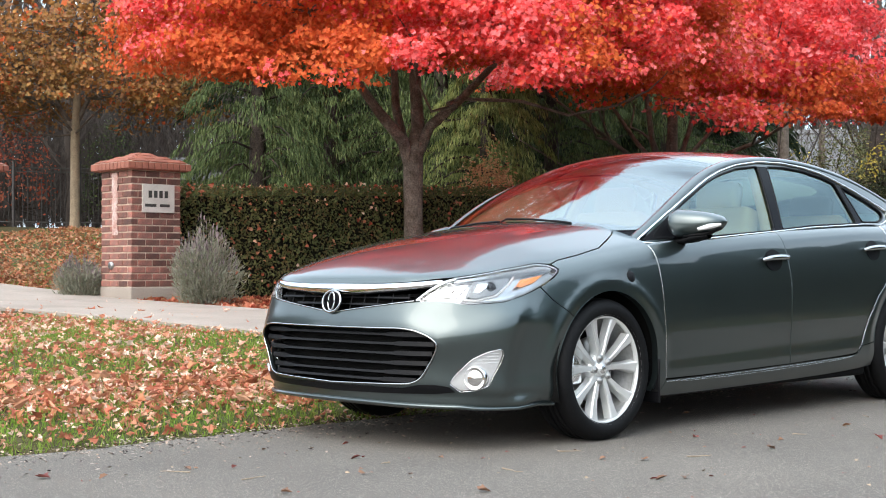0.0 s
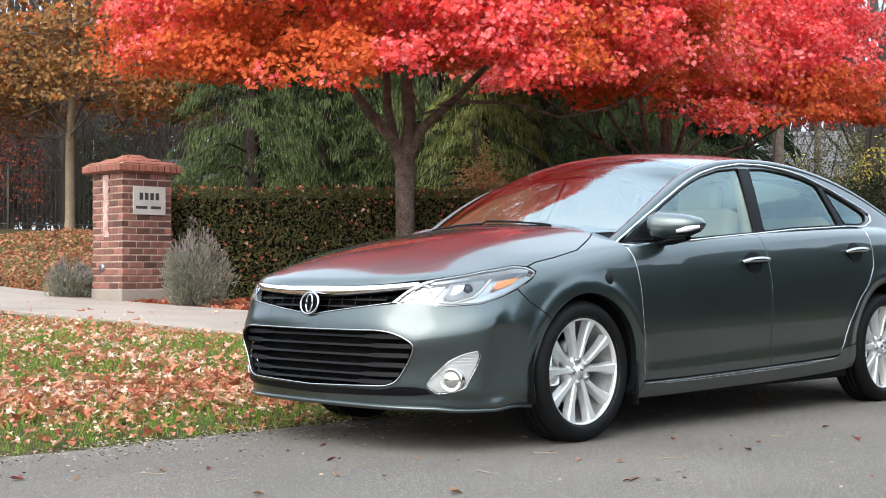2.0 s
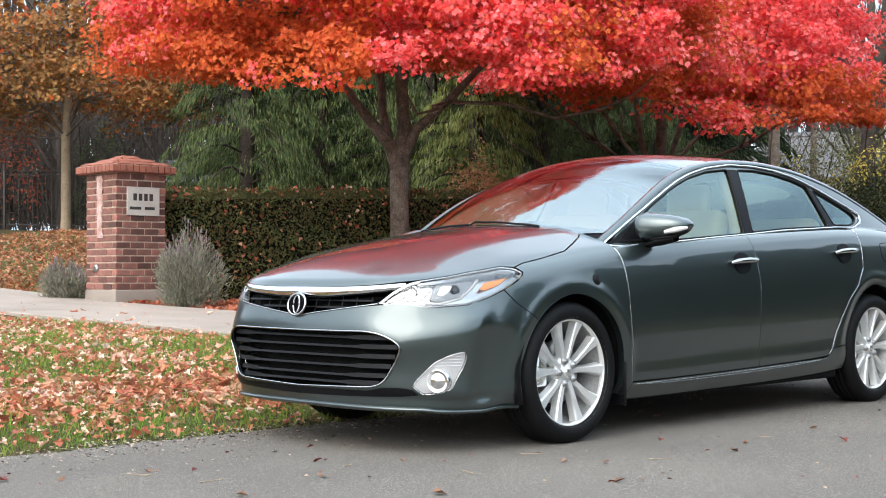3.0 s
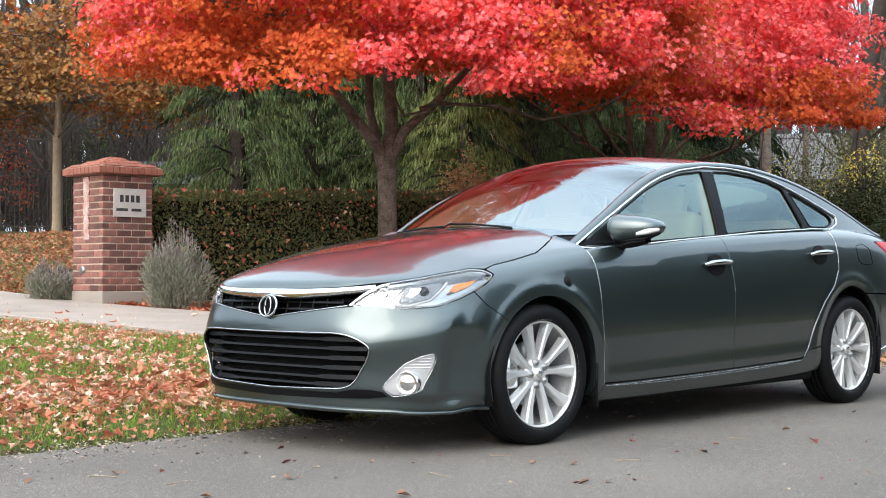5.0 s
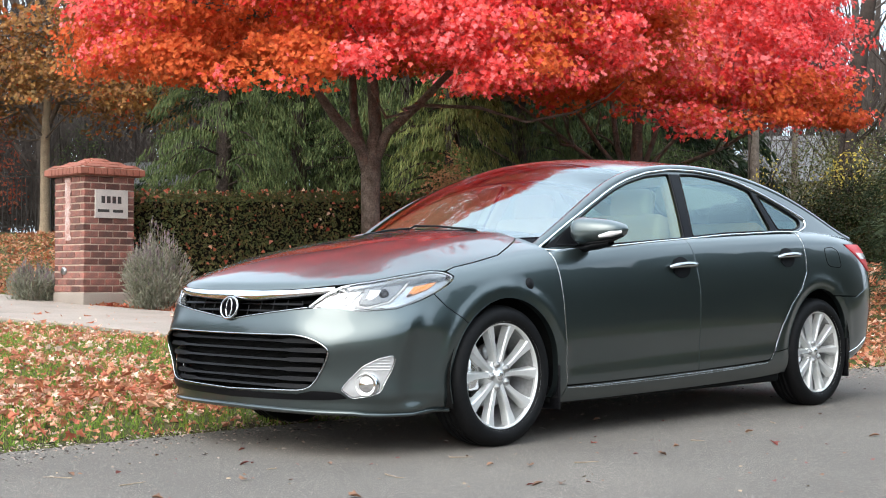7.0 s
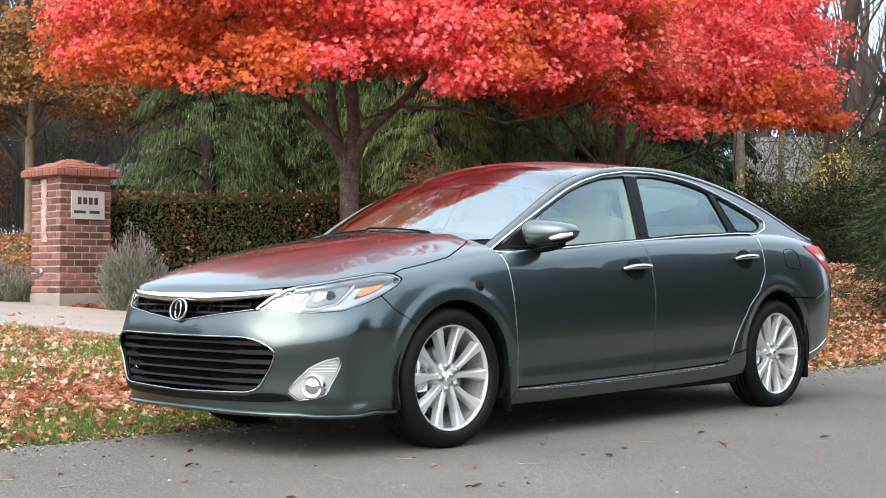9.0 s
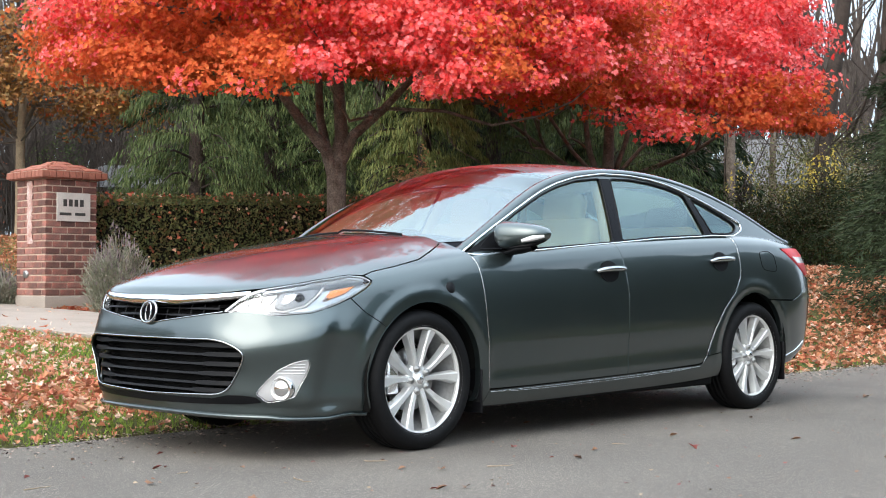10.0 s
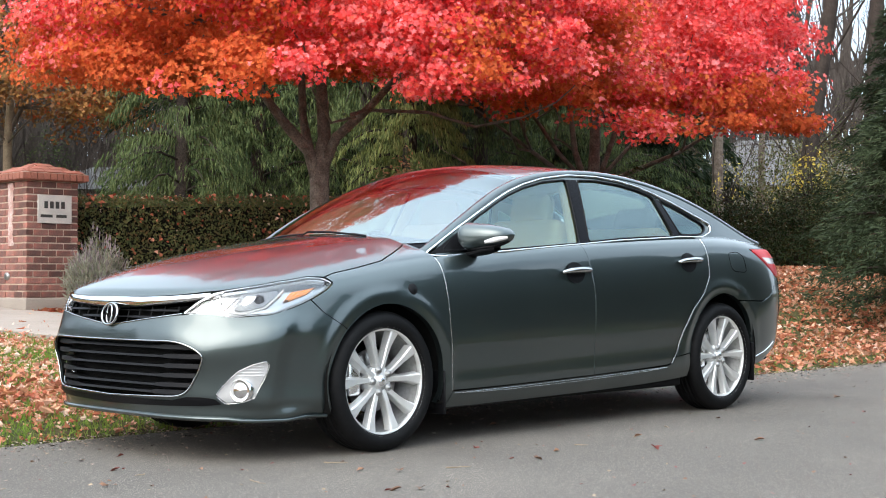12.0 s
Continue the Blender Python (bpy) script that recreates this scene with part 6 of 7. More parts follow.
def spruce(x, y, height, radius, seed, material, label, droop=1.0, count=150, per=90, spray=(0.22, 0.028), group="evergreen trees behind the hedge"):
    g = np.random.default_rng(seed)
    z0 = gz_at(x, y)
    tree = empty("spruce_tree", pose(x, y, z0), label=label, category="tree", group=group)
    v, f = tube_np([(0, 0, -0.2), (0, 0, height * 0.5), (0, 0, height)], [0.2, 0.12, 0.02], 8)
    fast("trunk", v, f, M_DARKBARK, tree)
    P, D, limbs = [], [], []
    for k in range(count):
        h = height * (0.05 + 0.92 * (k / count) ** 0.9)
        r = radius * (1 - h / height) ** 0.75 * g.uniform(0.75, 1.15) + 0.15
        a = g.uniform(0, 2 * np.pi)
        t = np.linspace(0, 1, per) ** 0.7
        rr = r * t
        zz = h + 0.18 * r * np.sin(np.pi * t * 0.8) - droop * 0.30 * r * t ** 2
        lat = g.normal(0, 0.16, per) * (0.3 + t) * r * 0.6
        px, py = rr * np.cos(a) - lat * np.sin(a), rr * np.sin(a) + lat * np.cos(a)
        P.append(np.stack([px, py, zz + g.normal(0, 0.04, per)], -1))
        out = np.stack([np.full(per, np.cos(a)), np.full(per, np.sin(a)), np.full(per, -0.9 * droop)], -1)
        D.append(out * g.uniform(0.3, 0.7, (per, 1)) + np.array((0, 0, -0.7 * droop)) + g.normal(0, 0.25, (per, 3)))
        if k % 3 == 0:
            s = slice(0, per, per // 5)
            limbs.append((np.stack([rr[s] * np.cos(a), rr[s] * np.sin(a), zz[s]], -1), np.linspace(0.03, 0.006, len(rr[s]))))
    v, f = join_tubes(limbs, 4)
    tagged(fast("branchwork", v, f, M_DARKBARK, tree), kind="stuff")
    P, D = np.concatenate(P), np.concatenate(D)
    full = hue_field(P * (1, 1, 0.7), 1.5, seed) > -0.24
    P, D = P[full], D[full]
    strip_cloud("crown", P, D, g.uniform(0.7, 1.4, len(P)) * spray[0], g.uniform(0.8, 1.3, len(P)) * spray[1], material, tree)
    return tree


for i, (x, y, h, r) in enumerate(((-3.9, 27.5, 8.5, 1.95), (-2.5, 28.5, 9, 3.0), (-0.2, 27.5, 8.8, 2.6), (2.2, 30.0, 9, 3.1), (5.2, 33.0, 9.5, 3.3))):
    spruce(x, y, h, r, 40 + i, M_SPRUCE, "tall dark spruce with drooping branchlets", 1.35, 170, 300, (0.13, 0.0105))
spruce(0.7, 25.6, 5.6, 1.7, 55, M_LIMESPRUCE, "young spruce with yellow-green drooping branchlets", 1.35, 110, 240, (0.13, 0.0105))
# Dark evergreens added behind the spruces to close bright gaps of sky.
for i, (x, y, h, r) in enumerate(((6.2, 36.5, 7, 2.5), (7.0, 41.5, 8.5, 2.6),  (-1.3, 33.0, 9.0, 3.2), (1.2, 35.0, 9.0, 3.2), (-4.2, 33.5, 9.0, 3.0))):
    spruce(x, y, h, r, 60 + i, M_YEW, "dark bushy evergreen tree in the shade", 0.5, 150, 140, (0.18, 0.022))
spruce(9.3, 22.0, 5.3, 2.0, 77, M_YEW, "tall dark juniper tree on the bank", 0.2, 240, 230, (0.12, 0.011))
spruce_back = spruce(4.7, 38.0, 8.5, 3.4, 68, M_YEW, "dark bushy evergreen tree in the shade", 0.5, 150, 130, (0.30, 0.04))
spruce(7.0, 15.9, 3.3, 1.65, 70, M_JUNIPER, "blue-green juniper with feathery sprays on the bank", 0.15, 260, 260, (0.10, 0.009))



def leaf_bush(name, x, y, z0, rx, ry, rz, n, size, material, label, category, half=OVAL_HALF, seed=0, group=""):
    """A bush: stems, and leaves over a lumpy rounded mass."""
    g = np.random.default_rng(seed)
    bush = empty(name, pose(x, y, z0), label=label, category=category, group=group)
    d = g.normal(size=(n, 3))
    d[:, 2] = np.abs(d[:, 2]) * 1.0 - 0.15
    d /= np.linalg.norm(d, axis=1, keepdims=True)
    lump = np.array([1 + 0.40 * noise.noise(Vector(q) * 3.0 + Vector((seed, 0, 0))) for q in d])
    rad = g.uniform(0.72, 1.04, n) * lump
    pts = d * rad[:, None] * (rx, ry, rz) + (0, 0, 0.12 * rz)
    stems = [limb((g.normal(0, 0.06), g.normal(0, 0.06), -0.1), d[i] * 0.8 * np.array((rx, ry, rz)), 0.018, 0.005, 0.1, 5, seed * 50 + i) for i in range(24)]
    v, f = join_tubes(stems, 5)
    fast("stem", v, f, M_DARKBARK, bush)
    leaf_cloud("foliage", pts, d + g.normal(0, 0.5, (n, 3)), g.uniform(0.7, 1.3, n) * size, half, material, bush)
    return bush


leaf_bush("red_shrub", -12.0, 37.5, gz_at(-12.0, 37.5) + 0.6, 1.0, 0.8, 2.4, 900, 0.10, M_LITTER_RED, "thin shrub with dull red leaves behind the fence", "shrub", seed=16)
leaf_bush("green_shrub", -9.9, 39.5, gz_at(-9.9, 39.5) + 0.4, 1.0, 0.8, 2.6, 1500, 0.09, M_SPRUCE, "yellow-green shrub in the brush behind the fence", "shrub", seed=17)
for x, y, up, r, n in ((9.45, 30.0, 1.7, 0.45, 230), (8.35, 33.0, 1.6, 0.4, 70), (9.9, 33.5, 1.2, 0.6, 90)):
    leaf_bush("yellow_sapling", x, y, gz_at(x, y) + up, r, 0.6, 0.9, n, 0.075, M_YELLOW, "sparse sapling with yellow autumn leaves", "shrub", seed=15 + n, group="yellow saplings at the wood's edge")
for i, (x, y, rx, rz, n) in enumerate(((9.9, 31.5, 1.2, 2.0, 5600), (11.6, 33.0, 1.5, 2.4, 6500), (9.2, 40.5, 1.7, 3.4, 6000), (11.6, 41.0, 2.0, 3.6, 6500), (13.6, 42.0, 2.0, 4.0, 6500))):
    leaf_bush("thin_shrub", x, y, gz_at(x, y), rx, 1.0, rz, n, 0.08, M_HEDGE, "thin dark green shrub at the wood's edge", "shrub", seed=140 + i, group="thin shrubs at the wood's edge")
leaf_bush("bronze_shrub", 0.62, 21.5, gz_at(0.62, 21.5), 0.55, 0.55, 1.46, 3600, 0.06, M_BRONZE, "rounded bronze-leaved shrub behind the hedge", "shrub", seed=5)
# These shrubs take the darkened leaf colour as their shade.
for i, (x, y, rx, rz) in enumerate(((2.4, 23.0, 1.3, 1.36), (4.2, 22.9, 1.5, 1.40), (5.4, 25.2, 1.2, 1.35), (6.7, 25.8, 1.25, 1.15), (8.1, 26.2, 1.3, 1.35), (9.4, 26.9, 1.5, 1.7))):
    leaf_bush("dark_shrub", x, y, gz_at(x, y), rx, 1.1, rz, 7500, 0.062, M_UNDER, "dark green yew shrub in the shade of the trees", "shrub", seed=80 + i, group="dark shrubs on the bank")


def hedge_block(x0, y0, x1, y1, thick, top0, top1):
    d = np.array([x1 - x0, y1 - y0])
    length = np.linalg.norm(d)
    ang = math.degrees(math.atan2(d[1], d[0]))
    z0 = gz_at(x0, y0)
    hd = empty("hedge", pose(x0, y0, z0, 0, 0, ang), label="dense dark clipped hedge with caught autumn leaves", category="hedge")
    rise = (top1 - top0) / length
    # Near-black box painted as the shade seen between the hedge's leaves.
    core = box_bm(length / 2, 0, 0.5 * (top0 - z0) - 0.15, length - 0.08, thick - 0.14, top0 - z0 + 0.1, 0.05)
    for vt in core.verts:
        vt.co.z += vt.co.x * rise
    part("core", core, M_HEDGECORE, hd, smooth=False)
    g = np.random.default_rng(77)
    n = 34000
    pick = g.uniform(0, 1, n)
    u = g.uniform(0, length, n)
    h = top0 - z0
    front, topf = pick < 0.62, (pick >= 0.62) & (pick < 0.85)
    y = np.where(front, -thick / 2, np.where(topf, g.uniform(-thick / 2, thick / 2, n), thick / 2))
    z = np.where(topf, h, g.uniform(0.0, h, n))
    wob = np.array([noise.noise((a * 1.4, b * 1.4, c * 1.4)) for a, b, c in zip(u, y, z)]) * 0.07
    jit = g.normal(0, 0.035, n)
    y = y + np.where(topf, 0, np.where(front, -1, 1) * (wob + jit))
    z = z + np.where(topf, wob + jit, 0) + u * rise
    nrm = np.stack([g.normal(0, 0.5, n), np.where(topf, 0, np.where(front, -1, 1)) + g.normal(0, 0.4, n), np.where(topf, 1.0, 0.35) + g.normal(0, 0.4, n)], -1)
    leaf_cloud("foliage", np.stack([u, y, z], -1), nrm, g.uniform(0.6, 1.3, n) * 0.047, OVAL_HALF, M_HEDGE, hd)
    m = 620
    u2, z2 = g.uniform(0, length, m), g.uniform(0.05, h + 0.02, m)
    p2 = np.stack([u2, np.full(m, -thick / 2 - 0.06), z2 + u2 * rise], -1)
    k = m // 3
    p2[:k, 1], p2[:k, 2] = g.uniform(-thick / 2, thick / 2, k), h + 0.05 + u2[:k] * rise
    tagged(leaf_cloud("caught_leaves", p2, g.normal(0, 0.5, (m, 3)) + (0, -0.8, 0.4), g.uniform(0.02, 0.075, m), CURL_HALF, M_LITTER, hd, fold=0.6, curl=0.8, mats=[M_LITTER, M_LITTER_RED], face_pick=g.integers(0, 2, m)), kind="stuff")
    return hd


hedge_block(-3.75, 17.55, 3.4, 22.5, 0.9, 1.82, 2.08)


def herb_tuft(x, y, spread, height, n, seed, label, name="lavender_bush"):
    g = np.random.default_rng(seed)
    tuft = empty(name, pose(x, y, gz_at(x, y)), label=label, category="shrub", group="grey herb bushes by the pillar")
    k = 44
    ca, cr, ch = g.uniform(0, 2 * np.pi, k), g.uniform(0, 1, k) ** 0.5, g.uniform(0.72, 1.08, k)
    c = g.integers(0, k, n)
    a, r = ca[c] + g.normal(0, 0.22, n), np.clip(cr[c] + g.normal(0, 0.10, n), 0, 1.2)
    top = height * ch[c] * (1.05 - 0.45 * r**2)
    rise = g.uniform(0.04, 1.0, n) ** 0.8
    base = np.stack([r * np.cos(a) * spread * (0.62 + 0.30 * rise), r * np.sin(a) * spread * (0.62 + 0.30 * rise), rise * top], -1)
    d = np.stack([np.cos(a) * r * 0.6, np.sin(a) * r * 0.6, np.ones(n)], -1) + g.normal(0, 0.42, (n, 3))
    strip_cloud("foliage", base, d, g.uniform(0.035, 0.10, n), g.uniform(0.004, 0.009, n), M_GREY_HERB, tuft)
    k = n // 8
    foot = base[:k] * (0.35, 0.35, 0.0)
    stalk = base[:k] * (1.0, 1.0, 0.0) + np.stack([np.zeros(k), np.zeros(k), top[:k] * g.uniform(0.85, 1.30, k)], -1) - foot
    tagged(strip_cloud("stem", foot, stalk, np.linalg.norm(stalk, axis=1), g.uniform(0.002, 0.004, k), M_GREY_HERB, tuft), kind="stuff")
    tagged(strip_cloud("seed_head", foot + stalk * 0.9, stalk + g.normal(0, 0.05, (k, 3)), g.uniform(0.05, 0.10, k), g.uniform(0.005, 0.009, k), M_SEED, tuft), kind="stuff")
    return tuft


herb_tuft(-2.78, 15.75, 0.47, 0.84, 5200, 3, "silver-grey lavender bush gone to seed beside the pillar")
herb_tuft(-4.55, 17.0, 0.36, 0.46, 3200, 4, "low grey herb bush at the foot of the pillar")


def bare_tree_mesh(seed, height, r0):
    g = np.random.default_rng(seed)
    rows = []

    def grow(p, d, ln, r, level):
        n = 5
        pts = [np.array(p)]
        for _ in range(n):
            d = d + g.normal(0, 0.09, 3) + np.array((0, 0, 0.04))
            d /= np.linalg.norm(d)
            pts.append(pts[-1] + d * ln / n)
        rad = np.linspace(r, r * 0.55, n + 1)
        rows.append((np.array(pts), rad))
        if level < 4:
            kids = 3 if level else 7
            for k in range(kids):
                i = g.integers(2, n + 1) if level else g.integers(1, n + 1)
                side = g.normal(size=3)
                side -= d * (side @ d)
                side /= np.linalg.norm(side)
                nd = d * 0.75 + side * g.uniform(0.5, 0.95)
                grow(pts[i], nd / np.linalg.norm(nd), ln * g.uniform(0.42, 0.65), rad[i] * 0.55, level + 1)
    grow((0, 0, -0.3), np.array((0.02, 0, 1.0)), height * 0.62, r0, 0)
    return join_tubes(rows[:1], 9), join_tubes(rows[1:], 3)


kinds = []
for k in range(3):
    t = empty("bare_tree", pose(-18 + 5 * k, 47 + 2 * k, gz_at(-18 + 5 * k, 47 + 2 * k)), label="leafless grey-brown woodland tree", category="tree", group="bare woodland trees")
    (v1, f1), (v2, f2) = bare_tree_mesh(200 + k, 14, 0.17)
    fast("trunk", v1, f1, M_TWIG, t)
    tagged(fast("branchwork", v2, f2, M_TWIG, t), kind="stuff")
    kinds.append(t)
g = np.random.default_rng(91)
spots = [(-24 + 46 * u + g.normal(0, 1), 43 + 26 * w) for u, w in zip(np.linspace(0, 1, 26), g.uniform(0, 1, 26))]
spots = [p for p in spots if p[0] < 8 or p[1] > 56]
spots += [(g.uniform(11, 26), g.uniform(44, 64)) for _ in range(6)] + [(g.uniform(-30, -10), g.uniform(39, 60)) for _ in range(10)]
# Three unseen bare trees added across the road for branch reflections in the car.
opposite = [world_of(a, q) for a, q in zip(np.linspace(36, 48, 3), g.uniform(-34, -24, 3))]
for i, (x, y) in enumerate(spots + opposite):
    copy_thing(kinds[i % 3], pose(x, y, gz_at(x, y), 0, 0, g.uniform(0, 360)))
# Past the verge: a dense unseen evergreen row, added to darken the doors' reflections.
ex, ey = world_of(8.4, -6.2)
screen_tree = spruce(ex, ey, 3.6, 1.55, 90, M_YEW, "unseen dark evergreen added to darken the car's reflections", 0.6, 120, 130, (0.19, 0.026), "evergreen trees across the road")
for k, a in enumerate(np.arange(9.8, 44, 1.4)):
    x, y = world_of(a, -6.3 + g.normal(0, 0.25))
    copy_thing(screen_tree, pose(x, y, gz_at(x, y), 0, 0, g.uniform(0, 360)) @ Matrix.Scale(g.uniform(0.85, 1.12), 4))
# Further copies added as dark backing, to close gaps in the trees.
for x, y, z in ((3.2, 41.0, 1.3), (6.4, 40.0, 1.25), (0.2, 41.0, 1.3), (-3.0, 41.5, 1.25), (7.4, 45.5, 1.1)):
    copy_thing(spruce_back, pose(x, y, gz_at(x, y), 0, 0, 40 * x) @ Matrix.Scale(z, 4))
for x, y, lean, r, h in ((8.93, 37.0, 0.0, 0.17, 9.0), (10.45, 35.0, 8.5, 0.22, 13.0), (12.3, 35.0, 3.0, 0.23, 12.0), (12.05, 45.0, 1.0, 0.12, 10.0)):
    t = empty("tree_stem", pose(x, y, gz_at(x, y), 0, lean, 0), label="tall dark bare trunk at the wood's edge", category="tree", group="tall trunks at the wood's edge")
    v, f = tube_np([(0, 0, -0.3), (0, 0, 0.4), (0.03, 0, h * 0.5), (0, 0, h)], [r * 1.3, r, r * 0.85, r * 0.5], 12)
    fast("trunk", v, f, M_DARKBARK if r > 0.21 else M_BARK, t)
    (_, _), (v2, f2) = bare_tree_mesh(300 + int(x), h, 0.055)
    tagged(fast("branchwork", v2, f2, M_DARKBARK, t), kind="stuff")


def thicket(name, n, box, seed, label):
    """Fine bare brush that closes the wood: thousands of thin shoots."""
    g = np.random.default_rng(seed)
    x, y = g.uniform(box[0], box[1], n), g.uniform(box[2], box[3], n)
    z = ground_z(x, y)
    d = np.stack([g.normal(0, 0.55, n), g.normal(0, 0.55, n), np.ones(n)], -1)
    ob = strip_cloud(name, np.stack([x, y, z + g.uniform(0, 1, n) ** 1.5 * box[4]], -1), d, g.uniform(1.0, 3.2, n), g.uniform(0.006, 0.015, n), M_TWIG)
    return tagged(ob, label=label, category="undergrowth", kind="stuff")


thicket("bare_brush", 42000, (-34, 44, 46, 75, 13.0), 5, "grey-brown bare brush of the wood")
thicket("yard_scrub", 9000, (-36, -5, 46, 62, 0.4), 25, "low grey-brown scrub at the foot of the wood")
thicket("yard_brush", 20000, (-28, -5, 38.5, 50, 4.5), 15, "tangled grey-brown bare brush behind the fence")



def far_woods(n, seed):
    """The wood's far depth: dim trunks and brush on an arc round the place."""
    g = np.random.default_rng(seed)
    ang, r = g.uniform(0, 2 * np.pi, n), g.uniform(75, 120, n)
    x, y = r * np.cos(ang), r * np.sin(ang)
    keep = (np.abs(road_q(x, y) + 4) > 9) & (y > 20)
    x, y = x[keep], y[keep]
    m = len(x)
    d = np.stack([g.normal(0, 0.25, m), g.normal(0, 0.25, m), np.ones(m)], -1)
    ob = strip_cloud("far_woods", np.stack([x, y, ground_z(x, y) + g.uniform(0, 1, m) ** 1.3 * 13 - 0.5], -1), d, g.uniform(4, 9, m), g.uniform(0.06, 0.30, m), M_TWIG)
    return tagged(ob, label="dim grey-brown leafless woods in the distance", category="woods", kind="stuff")


far_woods(30000, 44)

# ---- fallen leaves and grass ----


def litter(name, n, a_rng, q_rng, size, material, label, seed, density=None, lift=0.02, half=MAPLE_HALF):
    g = np.random.default_rng(seed)
    a, q = g.uniform(*a_rng, n * 3), g.uniform(*q_rng, n * 3)
    x, y = world_of(a, q)
    keep = np.ones(len(a), bool)
    if density is not None:
        keep = g.uniform(0, 1, len(a)) < density(a, q)
    a, q, x, y = (arr[keep][:n] for arr in (a, q, x, y))
    m = len(a)
    bumps = np.array([noise.noise((u * 0.9, w * 0.9, 0.0)) for u, w in zip(x, y)])
    z = ground_z(x, y) + 0.03 * bumps * smooth01(q, 0.2, 1.5) + g.uniform(0.006, 1.0, m) ** 2 * lift + 0.008
    nrm = np.stack([g.normal(0, 0.5, m), g.normal(0, 0.5, m), np.ones(m)], -1)
    ob = leaf_cloud(name, np.stack([x, y, z], -1), nrm, g.uniform(0.4, 1.5, m) * size, half, material, None, fold=0.4, curl=0.7)
    return tagged(ob, label=label, category="fallen leaves", kind="stuff")


def off_walk(a, q):
    return ((a < WALK_A0 - 0.03) | (a > WALK_A1 + 0.02)).astype(float)


def clumps(a, q):
    c = np.array([noise.noise((u * 1.1, w * 1.1, 7.0)) for u, w in zip(a, q)])
    band = np.exp(-((q - 1.15 - 0.25 * np.sin(a * 0.8)) / 0.55) ** 2)
    return np.clip(0.32 + 0.75 * c + 0.8 * band, 0.05, 1) * off_walk(a, q) * (q > 0.05)


litter("leaf_bits", 20000, (-6, 7.5), (0.02, 7), 0.024, M_LITTER, "pale crumbled leaf bits between the grass blades", 11, lambda a, q: off_walk(a, q) * 0.8, 0.04, CURL_HALF)
litter("lawn_leaves", 27000, (-6, 7.5), (0.05, 8), 0.042, M_LITTER, "pale and rusty fallen leaves lying thick on the lawn", 1, clumps, 0.05)
litter("roadside_leaves", 1800, (-5, 7), (0.3, 1.9), 0.058, M_RUST, "large curled fallen leaves drifted along the roadside", 2, lambda a, q: np.exp(-((q - 1.1) / 0.5) ** 2) * off_walk(a, q), 0.09)
litter("pale_bank_leaves", 14000, (9, 25), (0.02, 7.5), 0.052, M_LITTER, "pale fallen leaves mixed over the bank", 13, off_walk, 0.05)
litter("bank_leaves", 18000, (9, 25), (0.02, 7.5), 0.058, M_RUST, "rusty fallen leaves covering the bank", 3, lambda a, q: off_walk(a, q) * np.clip(0.75 + q * 0.25, 0, 1), 0.05)
litter("bed_leaves", 6000, (7.9, 15), (3.0, 10), 0.075, M_LITTER_RED, "red maple leaves on the bed below the hedge", 4, off_walk, 0.05)
litter("yard_leaves", 36000, (8.2, 30), (8, 24), 0.068, M_RUST, "red and brown leaves over the yard beyond the walk", 5, off_walk, 0.05)
litter("walk_leaves", 950, (WALK_A0, WALK_A1), (0.3, 14), 0.07, M_LITTER, "few leaves blown onto the concrete walk", 6, None, 0.0)


def grass(name, n, a_rng, q_rng, height, seed, density):
    g = np.random.default_rng(seed)
    a, q = g.uniform(*a_rng, n * 2), g.uniform(*q_rng, n * 2)
    keep = g.uniform(0, 1, len(a)) < density(a, q)
    a, q = a[keep][:n], q[keep][:n]
    x, y = world_of(a, q)
    m = len(a)
    bumps = np.array([noise.noise((u * 0.9, w * 0.9, 0.0)) for u, w in zip(x, y)])
    z = ground_z(x, y) + 0.03 * bumps * smooth01(q, 0.2, 1.5) - 0.01
    d = np.stack([g.normal(0, 0.45, m), g.normal(0, 0.45, m), np.ones(m)], -1)
    ob = strip_cloud(name, np.stack([x, y, z], -1), d, g.uniform(0.5, 1.3, m) * height, g.uniform(0.002, 0.0045, m), M_GRASS)
    return tagged(ob, label="green autumn lawn grass", category="grass", kind="stuff")


grass("lawn_grass", 105000, (-6, 7.5), (-0.02, 7), 0.062, 8, lambda a, q: off_walk(a, q) * np.clip(1.2 - q * 0.1, 0.3, 1))
grass("yard_grass", 26000, (8.2, 30), (8, 24), 0.085, 19, lambda a, q: off_walk(a, q))
grass("bank_grass", 9000, (9, 22), (-0.02, 3.0), 0.045, 9, lambda a, q: np.clip(1.0 - q * 0.3, 0.1, 1))

t_leaf, f_leaf = leaf_template(MAPLE_HALF, 0.3, 0.6)
flat_leaf, flat_f = leaf_template(OVAL_HALF, 0.25, 0.45)
g = np.random.default_rng(55)
ROAD_LEAVES = [(-0.28, 5.69), (-0.22, 5.24), (-0.04, 5.24), (0.56, 6.39), (0.74, 5.67), (0.9, 5.63), (0.87, 5.12), (0.99, 5.15), (0.07, 5.7), (1.24, 6.38), (1.38, 7.44), (1.5, 5.99), (1.39, 6.01), (1.61, 6.27), (2.08, 6.86), (2.08, 6.36), (2.65, 6.68), (2.66, 7.71), (3.6, 8.05), (3.74, 9.05), (-1.19, 5.17), (-1.41, 5.14), (-0.92, 5.38), (-0.46, 4.81), (-0.74, 5.41), (0.23, 4.84), (0.9, 5.13), (-0.36, 6.14)]
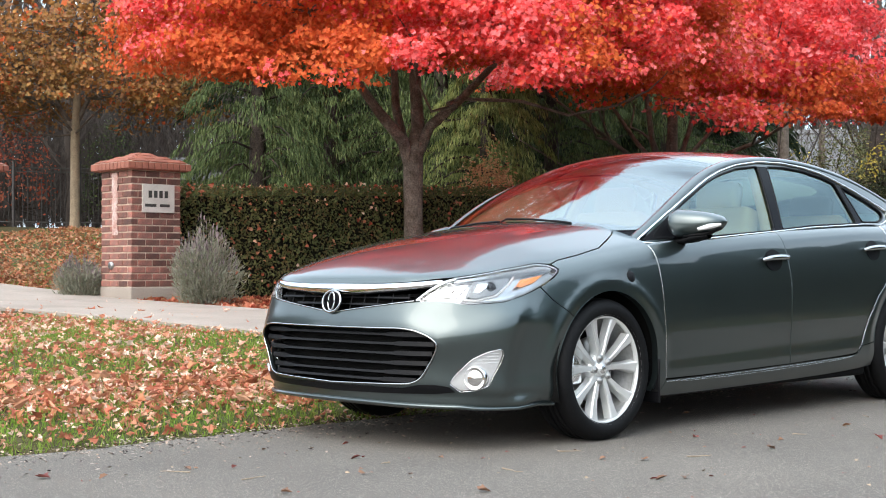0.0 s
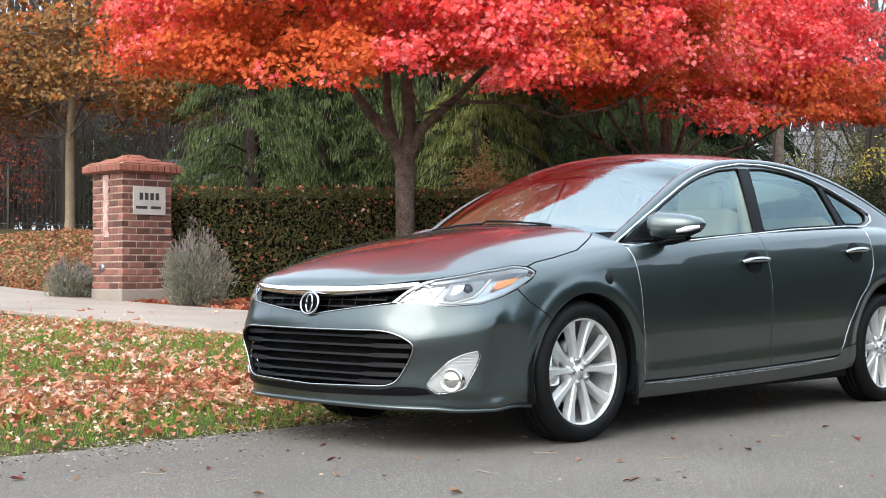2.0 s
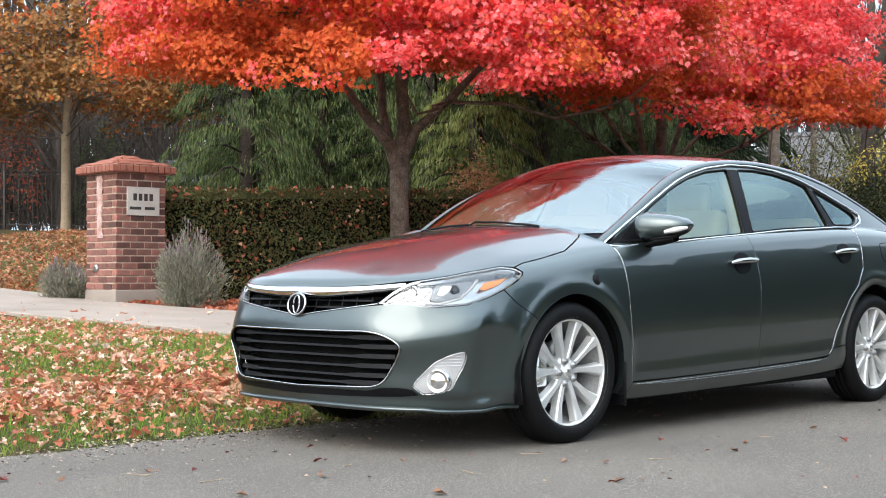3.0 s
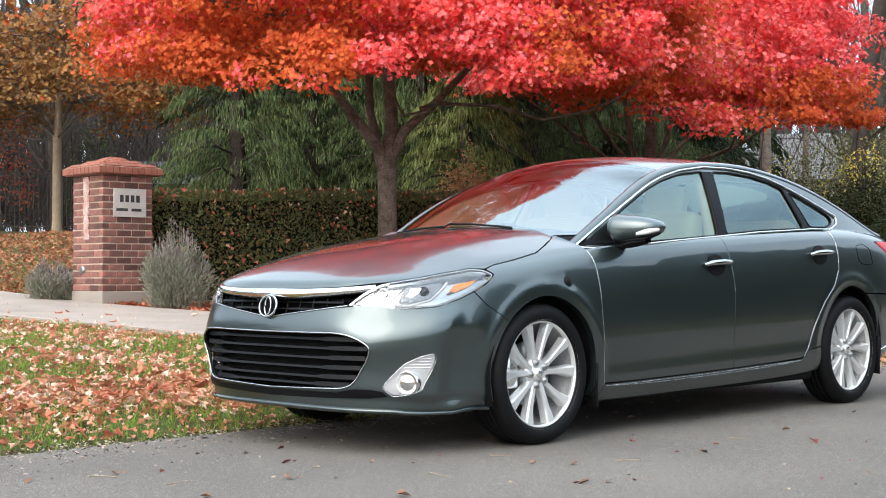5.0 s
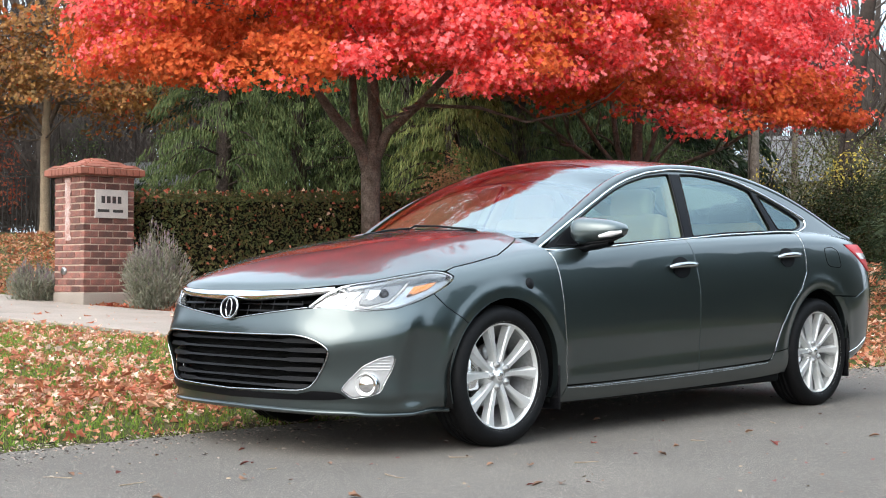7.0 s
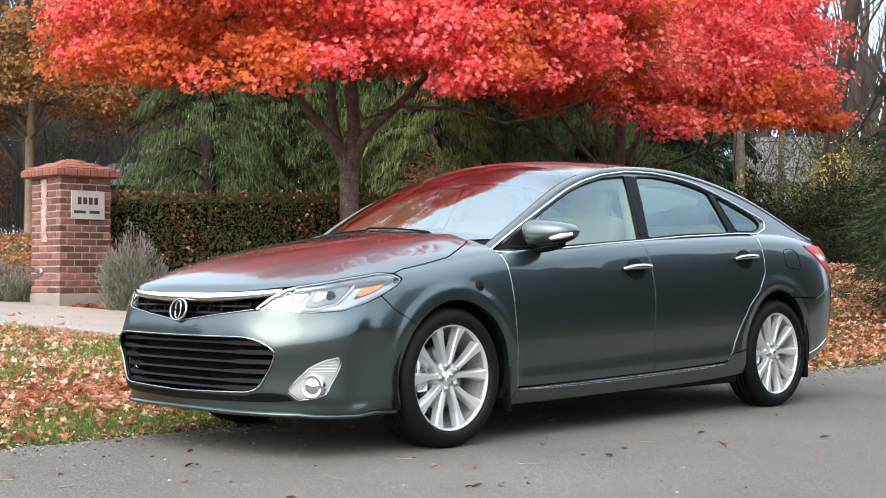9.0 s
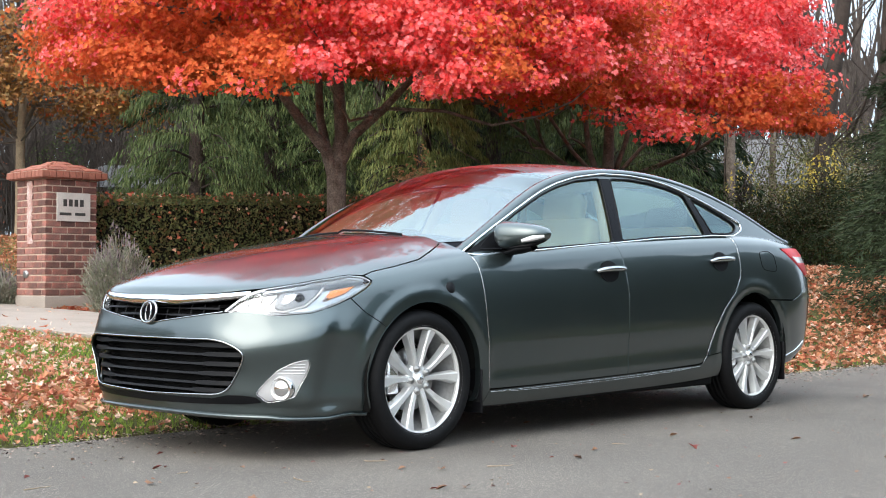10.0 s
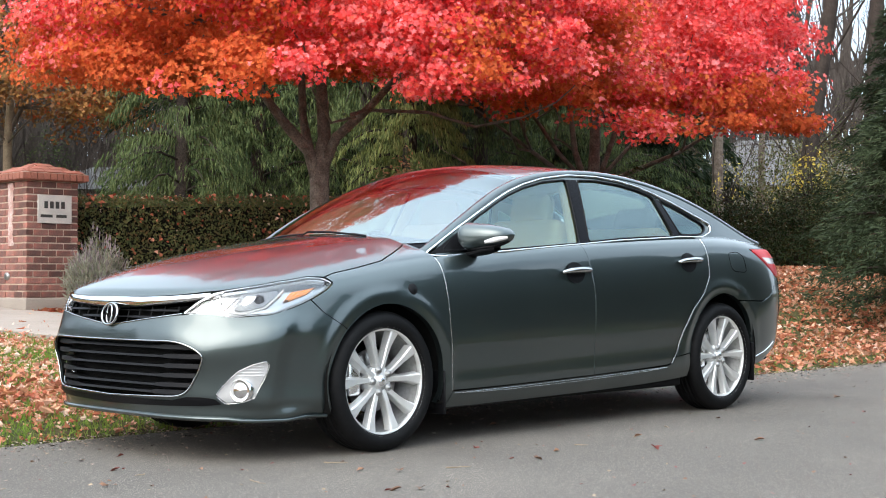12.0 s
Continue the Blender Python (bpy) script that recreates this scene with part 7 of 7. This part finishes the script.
for k, (x, y) in enumerate(ROAD_LEAVES):
    big = g.uniform(0.026, 0.058)
    tv, tf = (t_leaf, f_leaf) if k % 2 else (flat_leaf, flat_f)
    ob = fast("fallen_leaf", (tv - (0, 0.4, float(tv[:, 2].min()))) * big, tf, (M_DEADRED, M_DEADLEAF, M_DEADLEAF)[k % 3], smooth=False)
    ob.matrix_world = pose(x, y, 0.003, g.normal(0, 6), g.normal(0, 6), g.uniform(0, 360))
    tagged(ob, label="dry curled leaf lying on the asphalt", category="leaf", group="leaves scattered on the road")


def road_grit(n, seed):
    """Crumbs of asphalt and leaf along the road's broken edge, thinning out towards its middle."""
    g = np.random.default_rng(seed)
    a, q = g.uniform(-4, 18, n), 0.06 - g.exponential(0.22, n)
    x, y = world_of(a, q)
    ob = leaf_cloud("road_grit", np.stack([x, y, np.full(n, 0.004)], -1), np.stack([g.normal(0, 0.3, n), g.normal(0, 0.3, n), np.ones(n)], -1), g.uniform(0.008, 0.03, n), OVAL_HALF, M_MORTAR, None, mats=[M_CONCRETE, M_MORTAR, M_DARKBARK], face_pick=g.integers(0, 3, n))
    return tagged(ob, label="crumbs of asphalt and leaf along the road's edge", category="grit", kind="stuff")


road_grit(9000, 21)


def road_crumbs(n, seed):
    """Tiny scraps of leaf and seed strewn over the asphalt."""
    g = np.random.default_rng(seed)
    a, q = g.uniform(-2, 16, n), -g.uniform(0.0, 1.0, n) ** 1.5 * 3.6
    x, y = world_of(a, q)
    ob = leaf_cloud("leaf_scraps", np.stack([x, y, np.full(n, 0.004)], -1), np.stack([g.normal(0, 0.25, n), g.normal(0, 0.25, n), np.ones(n)], -1), g.uniform(0.006, 0.022, n), CURL_HALF, M_DEADLEAF, None, mats=[M_DEADLEAF, M_DEADRED, M_PALEBARK], face_pick=g.integers(0, 3, n))
    return tagged(ob, label="tiny scraps of leaf strewn over the asphalt", category="leaf scraps", kind="stuff")


road_crumbs(900, 31)
g = np.random.default_rng(66)
for k, (x, y) in enumerate(((-0.95, 5.3), (-0.62, 5.15), (-0.15, 5.55), (0.35, 5.35), (0.62, 5.9), (1.15, 5.75), (1.75, 6.5), (2.3, 7.3))):
    n = 6
    ln = g.uniform(0.05, 0.13)
    pts = np.stack([np.linspace(-ln / 2, ln / 2, n), g.normal(0, 0.006, n), np.full(n, 0.0)], -1)
    v, f = tube_np(pts, np.linspace(0.0025, 0.001, n), 5)
    ob = fast("twig", v, f, M_PALEBARK)
    ob.matrix_world = pose(x, y, 0.004, 0, 0, g.uniform(0, 360))
    tagged(ob, label="pale dry twig lying on the asphalt", category="twig", group="twigs on the road")

# ---- brickwork ----
gate_pillar(-3.77, 16.82, 17, "square red brick gate pillar with a stone plaque")
gate_pillar(-6.95, 19.6, 17, "square red brick gate pillar across the yard", False)
